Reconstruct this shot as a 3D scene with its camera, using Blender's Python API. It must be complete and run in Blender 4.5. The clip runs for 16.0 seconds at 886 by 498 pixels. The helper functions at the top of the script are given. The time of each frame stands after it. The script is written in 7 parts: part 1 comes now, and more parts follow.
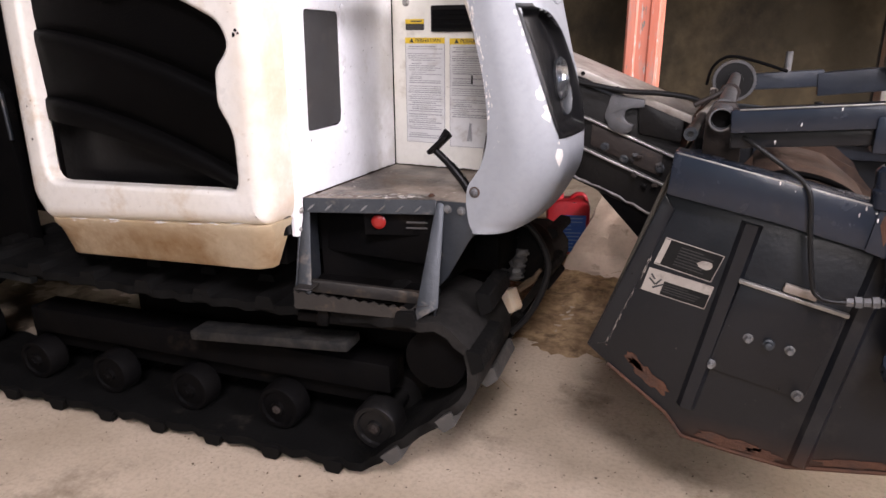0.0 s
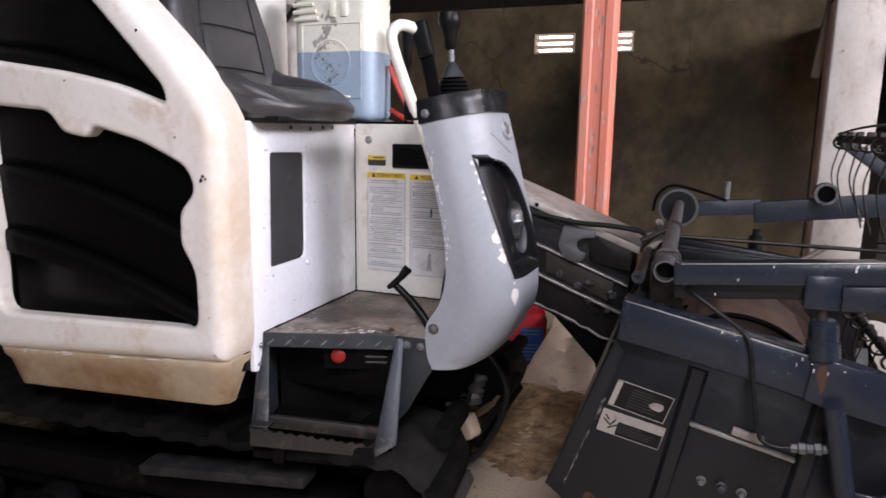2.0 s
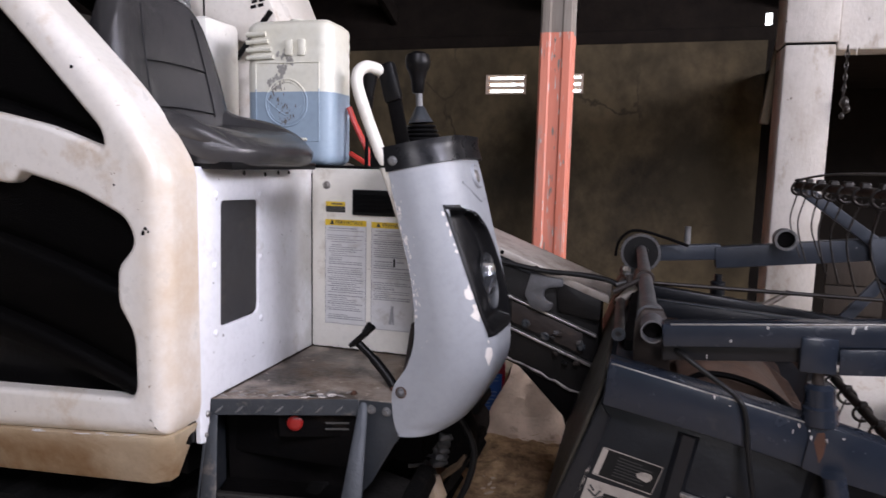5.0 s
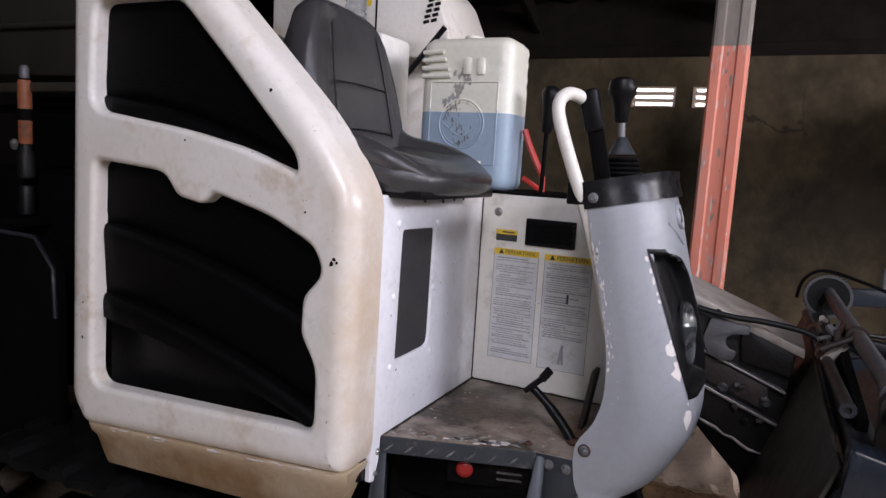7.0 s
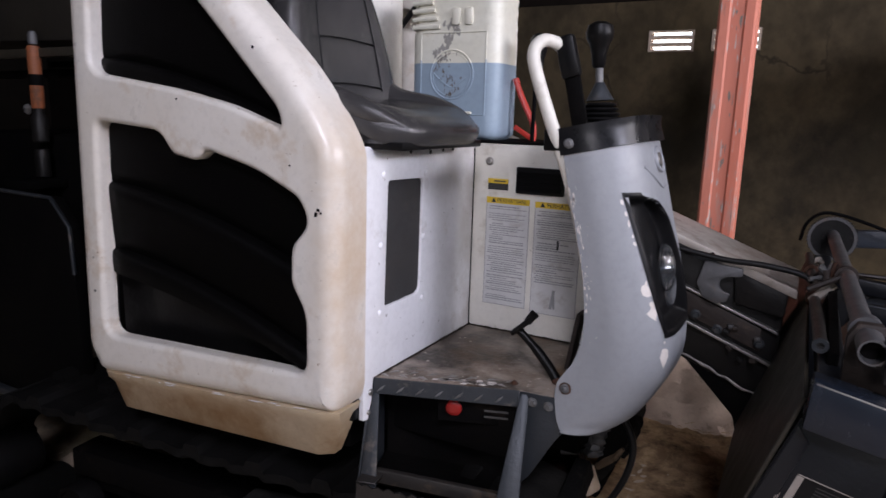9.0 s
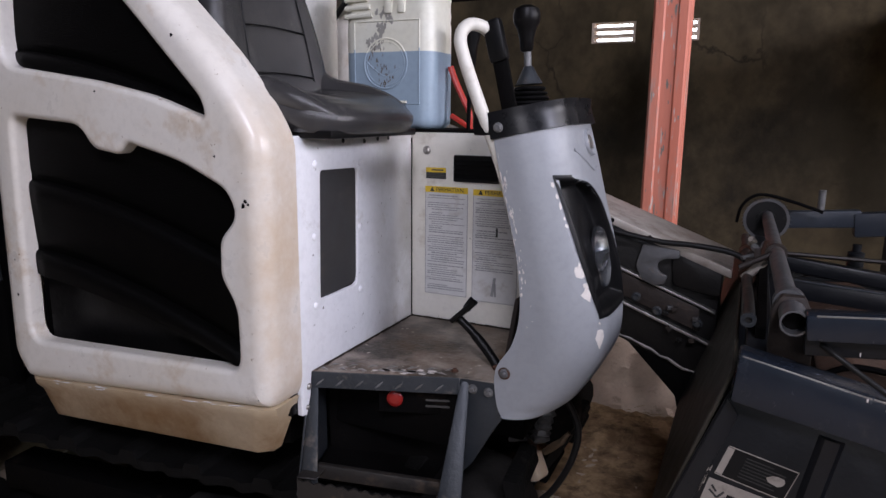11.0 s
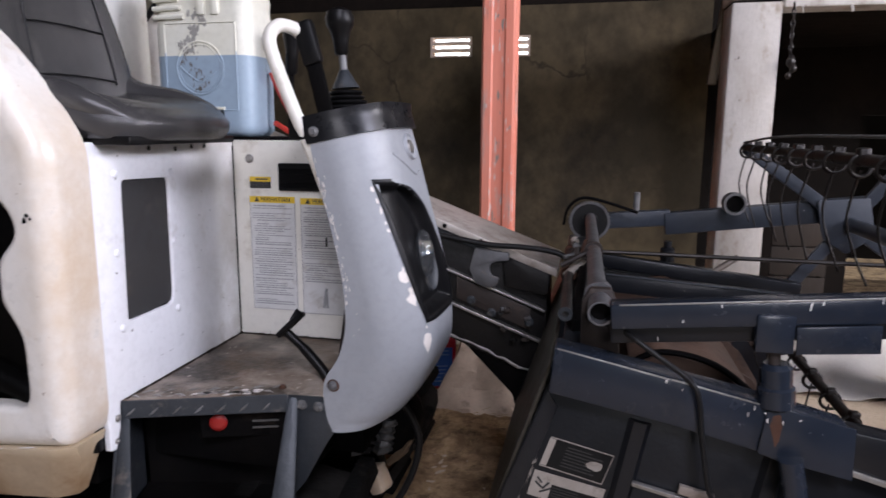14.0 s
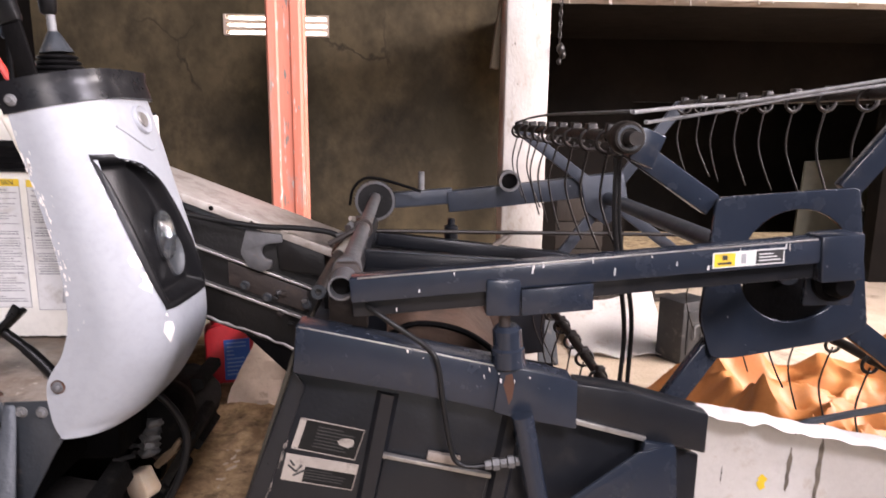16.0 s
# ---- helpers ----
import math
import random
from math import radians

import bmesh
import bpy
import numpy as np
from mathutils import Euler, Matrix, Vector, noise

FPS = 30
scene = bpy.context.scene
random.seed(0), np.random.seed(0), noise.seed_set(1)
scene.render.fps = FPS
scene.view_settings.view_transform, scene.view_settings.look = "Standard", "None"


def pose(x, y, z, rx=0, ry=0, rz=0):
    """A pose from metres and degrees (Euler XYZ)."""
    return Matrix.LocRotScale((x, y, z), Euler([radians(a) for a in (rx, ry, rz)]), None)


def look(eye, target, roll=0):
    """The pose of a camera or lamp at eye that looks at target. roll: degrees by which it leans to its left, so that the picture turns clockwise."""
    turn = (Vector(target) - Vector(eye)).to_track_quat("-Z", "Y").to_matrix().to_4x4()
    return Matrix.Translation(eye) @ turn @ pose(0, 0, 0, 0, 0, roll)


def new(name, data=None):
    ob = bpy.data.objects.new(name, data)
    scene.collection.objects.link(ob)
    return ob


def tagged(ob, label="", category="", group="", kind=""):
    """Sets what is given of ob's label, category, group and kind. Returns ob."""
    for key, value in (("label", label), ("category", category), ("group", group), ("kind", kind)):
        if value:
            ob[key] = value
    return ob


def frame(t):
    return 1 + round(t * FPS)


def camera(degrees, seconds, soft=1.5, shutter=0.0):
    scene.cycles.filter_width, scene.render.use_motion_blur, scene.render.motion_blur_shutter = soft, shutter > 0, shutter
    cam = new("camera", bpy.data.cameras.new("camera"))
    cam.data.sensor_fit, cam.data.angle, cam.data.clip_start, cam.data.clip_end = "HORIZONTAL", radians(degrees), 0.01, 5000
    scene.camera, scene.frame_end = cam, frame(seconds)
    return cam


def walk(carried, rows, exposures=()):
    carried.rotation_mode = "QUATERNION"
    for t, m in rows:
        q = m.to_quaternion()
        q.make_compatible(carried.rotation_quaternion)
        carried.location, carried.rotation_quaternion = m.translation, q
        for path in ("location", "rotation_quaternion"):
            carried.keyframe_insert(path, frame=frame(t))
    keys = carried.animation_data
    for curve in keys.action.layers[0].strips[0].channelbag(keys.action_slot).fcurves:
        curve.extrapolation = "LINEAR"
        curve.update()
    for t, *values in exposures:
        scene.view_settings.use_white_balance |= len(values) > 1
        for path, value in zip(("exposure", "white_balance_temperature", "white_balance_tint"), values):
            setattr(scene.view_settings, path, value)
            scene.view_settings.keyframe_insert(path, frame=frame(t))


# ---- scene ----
cam = camera(67.1, 16.0, shutter=0.5)
PATH = [
    (0, (0.226, 0.127, 1.213), (-0.564, 1.855, 0.588), -0.3),
    (0.5, (0.212, 0.126, 1.203), (-0.58, 1.845, 0.558), 0.3),
    (1, (0.202, 0.138, 1.245), (-0.524, 1.897, 0.63), 1.0),
    (1.5, (0.209, 0.119, 1.321), (-0.531, 1.927, 0.894), 0.9),
    (2, (0.23, 0.117, 1.331), (-0.476, 1.954, 0.972), 0.8),
    (2.5, (0.257, 0.137, 1.332), (-0.307, 2.025, 0.99), 0.5),
    (3, (0.27, 0.14, 1.339), (-0.223, 2.05, 1.008), 0.7),
    (5.5, (0.05, 0.232, 1.359), (-0.572, 2.12, 1.14), 1.8),
    (6, (-0.046, 0.243, 1.36), (-0.771, 2.097, 1.164), 2.5),
    (6.5, (-0.084, 0.244, 1.376), (-0.876, 2.061, 1.101), 2.9),
    (7, (-0.073, 0.267, 1.414), (-0.936, 2.053, 1.158), 3.4),
    (7.5, (-0.022, 0.261, 1.421), (-0.941, 2.007, 1.095), 2.6),
    (8, (0.002, 0.247, 1.422), (-1.0, 1.94, 1.063), 2.4),
    (8.5, (0.017, 0.251, 1.418), (-0.959, 1.957, 1.049), 2.5),
    (9, (0.04, 0.269, 1.411), (-0.887, 1.997, 1.019), 1.7),
    (9.5, (0.064, 0.28, 1.401), (-0.805, 2.046, 1.044), 1.0),
    (10, (0.079, 0.295, 1.397), (-0.753, 2.069, 0.998), 0.6),
    (12.5, (0.089, 0.305, 1.377), (-0.696, 2.107, 1.005), 0.1),
    (13, (0.103, 0.311, 1.378), (-0.596, 2.148, 1.006), 0.3),
    (13.5, (0.123, 0.33, 1.369), (-0.456, 2.205, 0.981), 0.5),
    (14, (0.146, 0.351, 1.366), (-0.276, 2.274, 1.016), 0.3),
    (14.5, (0.176, 0.357, 1.357), (-0.156, 2.298, 1.012), -0.1),
    (15, (0.214, 0.377, 1.347), (0.067, 2.34, 0.997), -1.3),
    (15.5, (0.268, 0.387, 1.347), (0.28, 2.36, 1.021), -0.2),
    (16, (0.304, 0.394, 1.34), (0.39, 2.355, 0.956), 0.7),
]
walk(cam, [(t, look(eye, target, roll)) for t, eye, target, roll in PATH], exposures=[(0, 0.54, 6600, 11), (1.0, 0.66, 6600, 11), (1.5, 0.45, 6600, 11), (2.0, 0.04, 6250, 10), (2.5, 0.0, 6150, 10), (3.2, -0.02, 6150, 10), (5.5, -0.22, 6100, 10), (7, -0.47, 6100, 10), (12.5, -0.62, 5950, 10), (14, -0.20, 6000, 9), (15, 0.46, 6350, 10), (16, 0.90, 6600, 13)])

# ---- world and light ----
world = bpy.data.worlds.new("world")
scene.world = world
world.use_nodes = True
wn = world.node_tree.nodes
sky = wn.new("ShaderNodeTexSky")
sky.sky_type, sky.sun_disc = "NISHITA", False
sky.sun_elevation, sky.sun_rotation = radians(38), radians(-35)
world.node_tree.links.new(sky.outputs[0], wn["Background"].inputs[0])
wn["Background"].inputs[1].default_value = 0.05


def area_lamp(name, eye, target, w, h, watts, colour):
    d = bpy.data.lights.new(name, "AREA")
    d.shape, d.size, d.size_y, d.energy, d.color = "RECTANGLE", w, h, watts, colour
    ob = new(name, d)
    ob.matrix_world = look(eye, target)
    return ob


sun = bpy.data.lights.new("sun", "SUN")
sun.energy, sun.angle, sun.color = 3.0, radians(0.5), (1.0, 0.95, 0.88)
sun_ob = new("sun", sun)
sun_ob.matrix_world = look((-6, 9, 9), (0, 0, 0))

# stand-in daylight, sources unseen: key from the east, fill from the front and bay
area_lamp("key_lamp_east", (5.0, 0.0, 3.2), (-0.8, 1.7, 0.9), 1.6, 1.2, 330, (0.93, 0.88, 1.0))
# front fill: the open front is assumed, the lamp stands outside the roof's edge
area_lamp("fill_lamp_front", (1.0, -1.6, 3.8), (-0.8, 1.5, 0.7), 0.9, 0.8, 140, (0.95, 0.895, 1.0))
# low fill added to reach the jug and the earth behind the feeder
area_lamp("fill_lamp_low", (0.88, -2.0, 2.12), (-0.5, 3.4, 0.2), 0.8, 0.6, 34, (1.0, 0.91, 0.92))
area_lamp("daylight_bay_east", (5.1, 2.2, 2.7), (-0.3, 3.3, 0.2), 1.8, 1.2, 310, (1.0, 0.91, 0.92))

# ---- tools ----
BASE = {}


def thing(name, base, label, category, group="", kind=""):
    ob = new(name)
    ob.location = base
    BASE[ob.name] = Matrix.Translation(base)
    return tagged(ob, label, category, group, kind)


def link(name, me, material, parent=None, label="", smooth=True):
    if material is not None and not me.materials:
        me.materials.append(material)
    ob = new(name, me)
    if parent is not None:
        ob.parent = parent
        if parent.name in BASE:
            ob.matrix_parent_inverse = BASE[parent.name].inverted()
    if label:
        ob["label"] = label
    return ob


def part(name, bm, material, parent=None, label="", smooth=40):
    me = bpy.data.meshes.new(name)
    bmesh.ops.recalc_face_normals(bm, faces=bm.faces[:])
    if smooth:
        for f in bm.faces:
            f.smooth = True
        lim = radians(smooth)
        for e in bm.edges:
            e.smooth = len(e.link_faces) == 2 and e.calc_face_angle(0) < lim
    bm.to_mesh(me)
    bm.free()
    return link(name, me, material, parent, label)


def setting(name, bm, material, label, category, smooth=0):
    return tagged(part(name, bm, material, None, label, smooth), label, category, "", "structure")


def box(x0, x1, y0, y1, z0, z1, bevel=0.004, bm=None, seg=2):
    b = bmesh.new()
    vs = [b.verts.new((x, y, z)) for x in (x0, x1) for y in (y0, y1) for z in (z0, z1)]
    for q in ((0, 1, 3, 2), (4, 6, 7, 5), (0, 4, 5, 1), (2, 3, 7, 6), (0, 2, 6, 4), (1, 5, 7, 3)):
        b.faces.new([vs[i] for i in q])
    if bevel:
        bmesh.ops.bevel(b, geom=b.edges[:], offset=bevel, segments=seg, affect="EDGES", profile=0.5)
    return merge(bm, b)


def merge(bm, b):
    if bm is None:
        return b
    me = bpy.data.meshes.new("tmp")
    b.to_mesh(me)
    b.free()
    bm.from_mesh(me)
    bpy.data.meshes.remove(me)
    return bm


def moved(b, m):
    bmesh.ops.transform(b, matrix=m, verts=b.verts[:])
    return b


def prism(poly, axis, a0, a1, bevel=0.0, bm=None, seg=2):
    """A polygon of two coordinates drawn out along an axis from a0 to a1."""
    b = bmesh.new()

    def place(p, a):
        return {"x": (a, p[0], p[1]), "y": (p[0], a, p[1]), "z": (p[0], p[1], a)}[axis]

    r0 = [b.verts.new(place(p, a0)) for p in poly]
    r1 = [b.verts.new(place(p, a1)) for p in poly]
    b.faces.new(r0)
    b.faces.new(r1[::-1])
    n = len(poly)
    for i in range(n):
        b.faces.new((r0[i], r0[(i + 1) % n], r1[(i + 1) % n], r1[i]))
    bmesh.ops.recalc_face_normals(b, faces=b.faces[:])
    if bevel:
        bmesh.ops.bevel(b, geom=b.edges[:], offset=bevel, segments=seg, affect="EDGES", profile=0.5)
    return merge(bm, b)


def sweep(points, r, n=10, bm=None, closed=False, caps=True):
    """A round tube along points; r is one radius or one for each point."""
    b = bmesh.new()
    pts = [Vector(p) for p in points]
    rs = r if isinstance(r, (list, tuple)) else [r] * len(pts)
    rings, up = [], None
    for i, p in enumerate(pts):
        d = (pts[min(i + 1, len(pts) - 1)] - pts[max(i - 1, 0)]).normalized()
        if up is None:
            up = d.orthogonal().normalized()
        up = (up - d * up.dot(d)).normalized()
        side = d.cross(up)
        rings.append([b.verts.new(p + rs[i] * (math.cos(a) * up + math.sin(a) * side)) for a in [2 * math.pi * k / n for k in range(n)]])
    for a, c in zip(rings, rings[1:]):
        for k in range(n):
            b.faces.new((a[k], a[(k + 1) % n], c[(k + 1) % n], c[k]))
    if caps:
        b.faces.new(rings[0][::-1])
        b.faces.new(rings[-1])
    return merge(bm, b)


def smooth_line(points, n=6):
    """Catmull-Rom through the points."""
    p = [Vector(q) for q in points]
    p = [2 * p[0] - p[1]] + p + [2 * p[-1] - p[-2]]
    out = []
    for i in range(1, len(p) - 2):
        for k in range(n):
            t = k / n
            a, b, c, d = p[i - 1], p[i], p[i + 1], p[i + 2]
            out.append(0.5 * (2 * b + (c - a) * t + (2 * a - 5 * b + 4 * c - d) * t * t + (3 * b - a - 3 * c + d) * t ** 3))
    out.append(p[-2])
    return out


def rod(p0, p1, r, n=12, bm=None, bevel=0.0):
    p0, p1 = Vector(p0), Vector(p1)
    if bevel:
        d = (p1 - p0).normalized() * bevel
        return sweep([p0, p0 + d * 0.02, p0 + d, p1 - d, p1 - d * 0.02, p1], [r - bevel, r - bevel, r, r, r - bevel, r - bevel], n, bm)
    return sweep([p0, p1], r, n, bm)


def ring(c, axis, r_out, r_in, depth, n=24, bm=None):
    b = bmesh.new()
    c, axis = Vector(c), Vector(axis).normalized()
    u = axis.orthogonal().normalized()
    v = axis.cross(u)
    loops = []
    for rr, dd in ((r_out, 0), (r_out, depth), (r_in, depth), (r_in, 0)):
        loops.append([b.verts.new(c + axis * dd + rr * (math.cos(a) * u + math.sin(a) * v)) for a in [2 * math.pi * k / n for k in range(n)]])
    for i in range(4):
        a, d = loops[i], loops[(i + 1) % 4]
        for k in range(n):
            b.faces.new((a[k], a[(k + 1) % n], d[(k + 1) % n], d[k]))
    return merge(bm, b)


def lathe(profile, c, axis=(0, 0, 1), n=20, bm=None):
    """profile: rows of radius and height along the axis from c."""
    b = bmesh.new()
    c, axis = Vector(c), Vector(axis).normalized()
    u = axis.orthogonal().normalized()
    v = axis.cross(u)
    rings = [[b.verts.new(c + axis * h + max(r, 0.0004) * (math.cos(a) * u + math.sin(a) * v)) for a in [2 * math.pi * k / n for k in range(n)]] for r, h in profile]
    for a, d in zip(rings, rings[1:]):
        for k in range(n):
            b.faces.new((a[k], a[(k + 1) % n], d[(k + 1) % n], d[k]))
    b.faces.new(rings[0][::-1])
    b.faces.new(rings[-1])
    return merge(bm, b)


def beam(p0, p1, w, h, bevel=0.004, up=(0, 0, 1), bm=None):
    """A bar of square section from p0 to p1: w across, h along up."""
    p0, p1 = Vector(p0), Vector(p1)
    d = (p1 - p0).normalized()
    s = d.cross(Vector(up)).normalized()
    u = s.cross(d)
    b = box(0, (p1 - p0).length, -w / 2, w / 2, -h / 2, h / 2, bevel)
    m = Matrix((d, -s, u)).transposed().to_4x4()
    m.translation = p0
    moved(b, m)
    return merge(bm, b)


def rounded(poly, r, n=4):
    """A polygon of two coordinates with each corner rounded by r (one radius or one each)."""
    out, k = [], len(poly)
    for i in range(k):
        p, a, c = Vector(poly[i]), Vector(poly[i - 1]), Vector(poly[(i + 1) % k])
        rr = r[i] if isinstance(r, (list, tuple)) else r
        d0, d1 = (a - p), (c - p)
        q = min(rr, d0.length * 0.45, d1.length * 0.45)
        s, e = p + d0.normalized() * q, p + d1.normalized() * q
        for j in range(n + 1):
            t = j / n
            out.append(tuple((1 - t) ** 2 * s + 2 * t * (1 - t) * p + t * t * e))
    return out


def inset(poly, d):
    """Moves a closed polygon (counter-clockwise) inwards by d along its corners' normals."""
    k, out = len(poly), []
    for i in range(k):
        a, p, c = Vector(poly[i - 1]), Vector(poly[i]), Vector(poly[(i + 1) % k])
        e0, e1 = (p - a), (c - p)
        e0 = e0.normalized() if e0.length > 1e-7 else e1.normalized()
        e1 = e1.normalized() if e1.length > 1e-7 else e0
        n = Vector((-e0.y - e1.y, e0.x + e1.x))
        n = n.normalized() if n.length > 1e-7 else Vector((-e0.y, e0.x))
        cosv = max(0.5, n.dot(Vector((-e0.y, e0.x))))
        out.append(tuple(p + n * d / cosv))
    return out


def ccw(poly):
    s = sum(a[0] * b[1] - b[0] * a[1] for a, b in zip(poly, poly[1:] + poly[:1]))
    return poly if s > 0 else poly[::-1]


def panel(outline, holes, y0, depth, r_out, r_hole, lip):
    """A moulded upright panel facing -y, with rounded outer edge and rounded openings whose lips go back by lip."""
    b = bmesh.new()
    outline = ccw(outline)
    fill = []

    def loops(poly, rows):
        last = None
        for d, y in rows:
            cur = [b.verts.new((p[0], y, p[1])) for p in inset(poly, d)]
            if last:
                n = len(cur)
                for i in range(n):
                    b.faces.new((last[i], last[(i + 1) % n], cur[(i + 1) % n], cur[i]))
            last = cur
        n = len(last)
        fill.extend(b.edges.get((last[i], last[(i + 1) % n])) or b.edges.new((last[i], last[(i + 1) % n])) for i in range(n))

    arc = [(r_out * (1 - math.cos(a)), y0 + r_out * (1 - math.sin(a))) for a in [math.pi / 2 * k / 5 for k in range(6)]]
    loops(outline, [(0, y0 + depth)] + arc)
    for h in holes:
        h = ccw(h)
        arc = [(-r_hole * (1 - math.cos(a)), y0 + r_hole * (1 - math.sin(a))) for a in [math.pi / 2 * k / 3 for k in range(4)]]
        loops(h, [(0, y0 + lip)] + arc)
    bmesh.ops.triangle_fill(b, edges=fill, use_beauty=True)
    return b


def bolt(c, axis, r=0.008, h=0.006, washer=True, bm=None):
    """A hexagon head on a washer."""
    b = bmesh.new()
    if washer:
        lathe([(r * 1.5, 0), (r * 1.5, 0.0015), (r * 1.4, 0.002)], c, axis, 14, b)
    lathe([(r, 0.001), (r, h), (r * 0.85, h + 0.0015)], c, axis, 6, b)
    return merge(bm, b)


def dome(c, axis, r, h, bm=None, n=12):
    return lathe([(r, 0), (r * 0.94, h * 0.45), (r * 0.7, h * 0.8), (r * 0.3, h)], c, axis, n, bm)


def patch(outline, centre, place, bm=None):
    """A thin flake: a fan of points that place() lays on a surface."""
    b = bmesh.new()
    c = b.verts.new(place(*centre))
    vs = [b.verts.new(place(*p)) for p in outline]
    for i in range(len(vs)):
        b.faces.new((c, vs[i], vs[(i + 1) % len(vs)]))
    return merge(bm, b)


def words(name, text, size, m, material, parent, label=""):
    cu = bpy.data.curves.new(name, "FONT")
    cu.body, cu.size, cu.align_x, cu.align_y = text, size, "CENTER", "CENTER"
    cu.extrude = 0.0003
    t = bpy.data.objects.new("tmp_text", cu)
    me = bpy.data.meshes.new_from_object(t)
    bpy.data.objects.remove(t)
    me.transform(m)
    me.materials.clear()
    return link(name, me, material, parent, label)

# ---- materials ----
def material(name, base, other=None, rough=0.5, metal=0.0, scale=6.0, grain=60.0, dirt=None, dirt_amount=0.0, dirt_scale=3.0, bump=0.15, bump_scale=90.0, rough_var=0.15, coat=0.0, spec=0.5, stretch=(1, 1, 1), specks=None, speck_scale=120.0, speck_cut=0.7, transmission=0.0, fine_amount=0.35, stain=None, contrast=1.0, cracks=None):
    """Base and other mix by broad and fine noise; dirt lies over it in patches; specks are small chips."""
    m = bpy.data.materials.new(name)
    m.use_nodes = True
    nt = m.node_tree
    N, L = nt.nodes, nt.links
    bsdf = N["Principled BSDF"]
    co = N.new("ShaderNodeTexCoord")
    mp = N.new("ShaderNodeMapping")
    mp.inputs["Scale"].default_value = stretch
    L.new(co.outputs["Object"], mp.inputs[0])

    def noise_tex(s, detail=5.0, r=0.6):
        n = N.new("ShaderNodeTexNoise")
        n.inputs["Scale"].default_value, n.inputs["Detail"].default_value, n.inputs["Roughness"].default_value = s, detail, r
        L.new(mp.outputs[0], n.inputs["Vector"])
        return n.outputs["Fac"]

    def ramp(src, lo, hi):
        r = N.new("ShaderNodeMapRange")
        r.inputs["From Min"].default_value, r.inputs["From Max"].default_value = lo, hi
        L.new(src, r.inputs["Value"])
        return r.outputs["Result"]

    def mix(fac, a, c):
        x = N.new("ShaderNodeMix")
        x.data_type = "RGBA"
        L.new(fac, x.inputs["Factor"])
        for sock, v in ((x.inputs["A"], a), (x.inputs["B"], c)):
            if isinstance(v, tuple):
                sock.default_value = (*v, 1)
            else:
                L.new(v, sock)
        return x.outputs["Result"]

    other = other or tuple(c * 0.8 for c in base)
    broad = noise_tex(scale)
    fine = noise_tex(grain, 3.0)
    col = mix(ramp(broad, 0.5 - 0.2 / contrast, 0.5 + 0.2 / contrast), base, other)
    col = mix(ramp(fine, 0.45, 0.45 + 0.55 / fine_amount), col, tuple(c * 0.6 for c in other))
    if dirt is not None:
        d = ramp(noise_tex(dirt_scale, 8.0, 0.7), 0.62 - dirt_amount * 0.35, 0.78 - dirt_amount * 0.2)
        col = mix(d, col, dirt)
    # stain: colour blended in along one axis; on M_SHEET it is a soft shadow
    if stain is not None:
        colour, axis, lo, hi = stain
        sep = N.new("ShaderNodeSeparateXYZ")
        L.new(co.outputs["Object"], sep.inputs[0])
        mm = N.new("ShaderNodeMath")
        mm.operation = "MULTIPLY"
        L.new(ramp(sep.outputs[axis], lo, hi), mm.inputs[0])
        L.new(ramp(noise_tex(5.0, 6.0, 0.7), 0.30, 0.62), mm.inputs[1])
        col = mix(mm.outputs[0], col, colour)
    if cracks is not None:
        colour, size = cracks
        wob = N.new("ShaderNodeTexNoise")
        wob.inputs["Scale"].default_value, wob.inputs["Detail"].default_value = size * 2.2, 6.0
        L.new(mp.outputs[0], wob.inputs["Vector"])
        bend = N.new("ShaderNodeMixRGB")
        bend.inputs[0].default_value = 0.28
        L.new(mp.outputs[0], bend.inputs[1])
        L.new(wob.outputs["Color"], bend.inputs[2])
        vor = N.new("ShaderNodeTexVoronoi")
        vor.feature = "DISTANCE_TO_EDGE"
        vor.inputs["Scale"].default_value = size
        L.new(bend.outputs[0], vor.inputs["Vector"])
        line = N.new("ShaderNodeMath")
        line.operation = "MULTIPLY"
        L.new(ramp(vor.outputs["Distance"], 0.012, 0.001), line.inputs[0])
        L.new(ramp(noise_tex(1.3, 3.0), 0.50, 0.62), line.inputs[1])
        col = mix(line.outputs[0], col, colour)
    if specks is not None:
        col = mix(ramp(noise_tex(speck_scale, 2.0), speck_cut, speck_cut + 0.05), col, specks)
    L.new(col, bsdf.inputs["Base Color"])
    rr = N.new("ShaderNodeMapRange")
    rr.inputs["To Min"].default_value, rr.inputs["To Max"].default_value = max(0.02, rough - rough_var), min(1.0, rough + rough_var)
    L.new(noise_tex(scale * 4, 6.0), rr.inputs["Value"])
    L.new(rr.outputs["Result"], bsdf.inputs["Roughness"])
    bsdf.inputs["Metallic"].default_value = metal
    bsdf.inputs["Coat Weight"].default_value = coat
    bsdf.inputs["Specular IOR Level"].default_value = spec
    bsdf.inputs["Transmission Weight"].default_value = transmission
    if bump:
        bp = N.new("ShaderNodeBump")
        bp.inputs["Strength"].default_value, bp.inputs["Distance"].default_value = bump, 0.004
        L.new(noise_tex(bump_scale, 4.0), bp.inputs["Height"])
        L.new(bp.outputs[0], bsdf.inputs["Normal"])
    return m


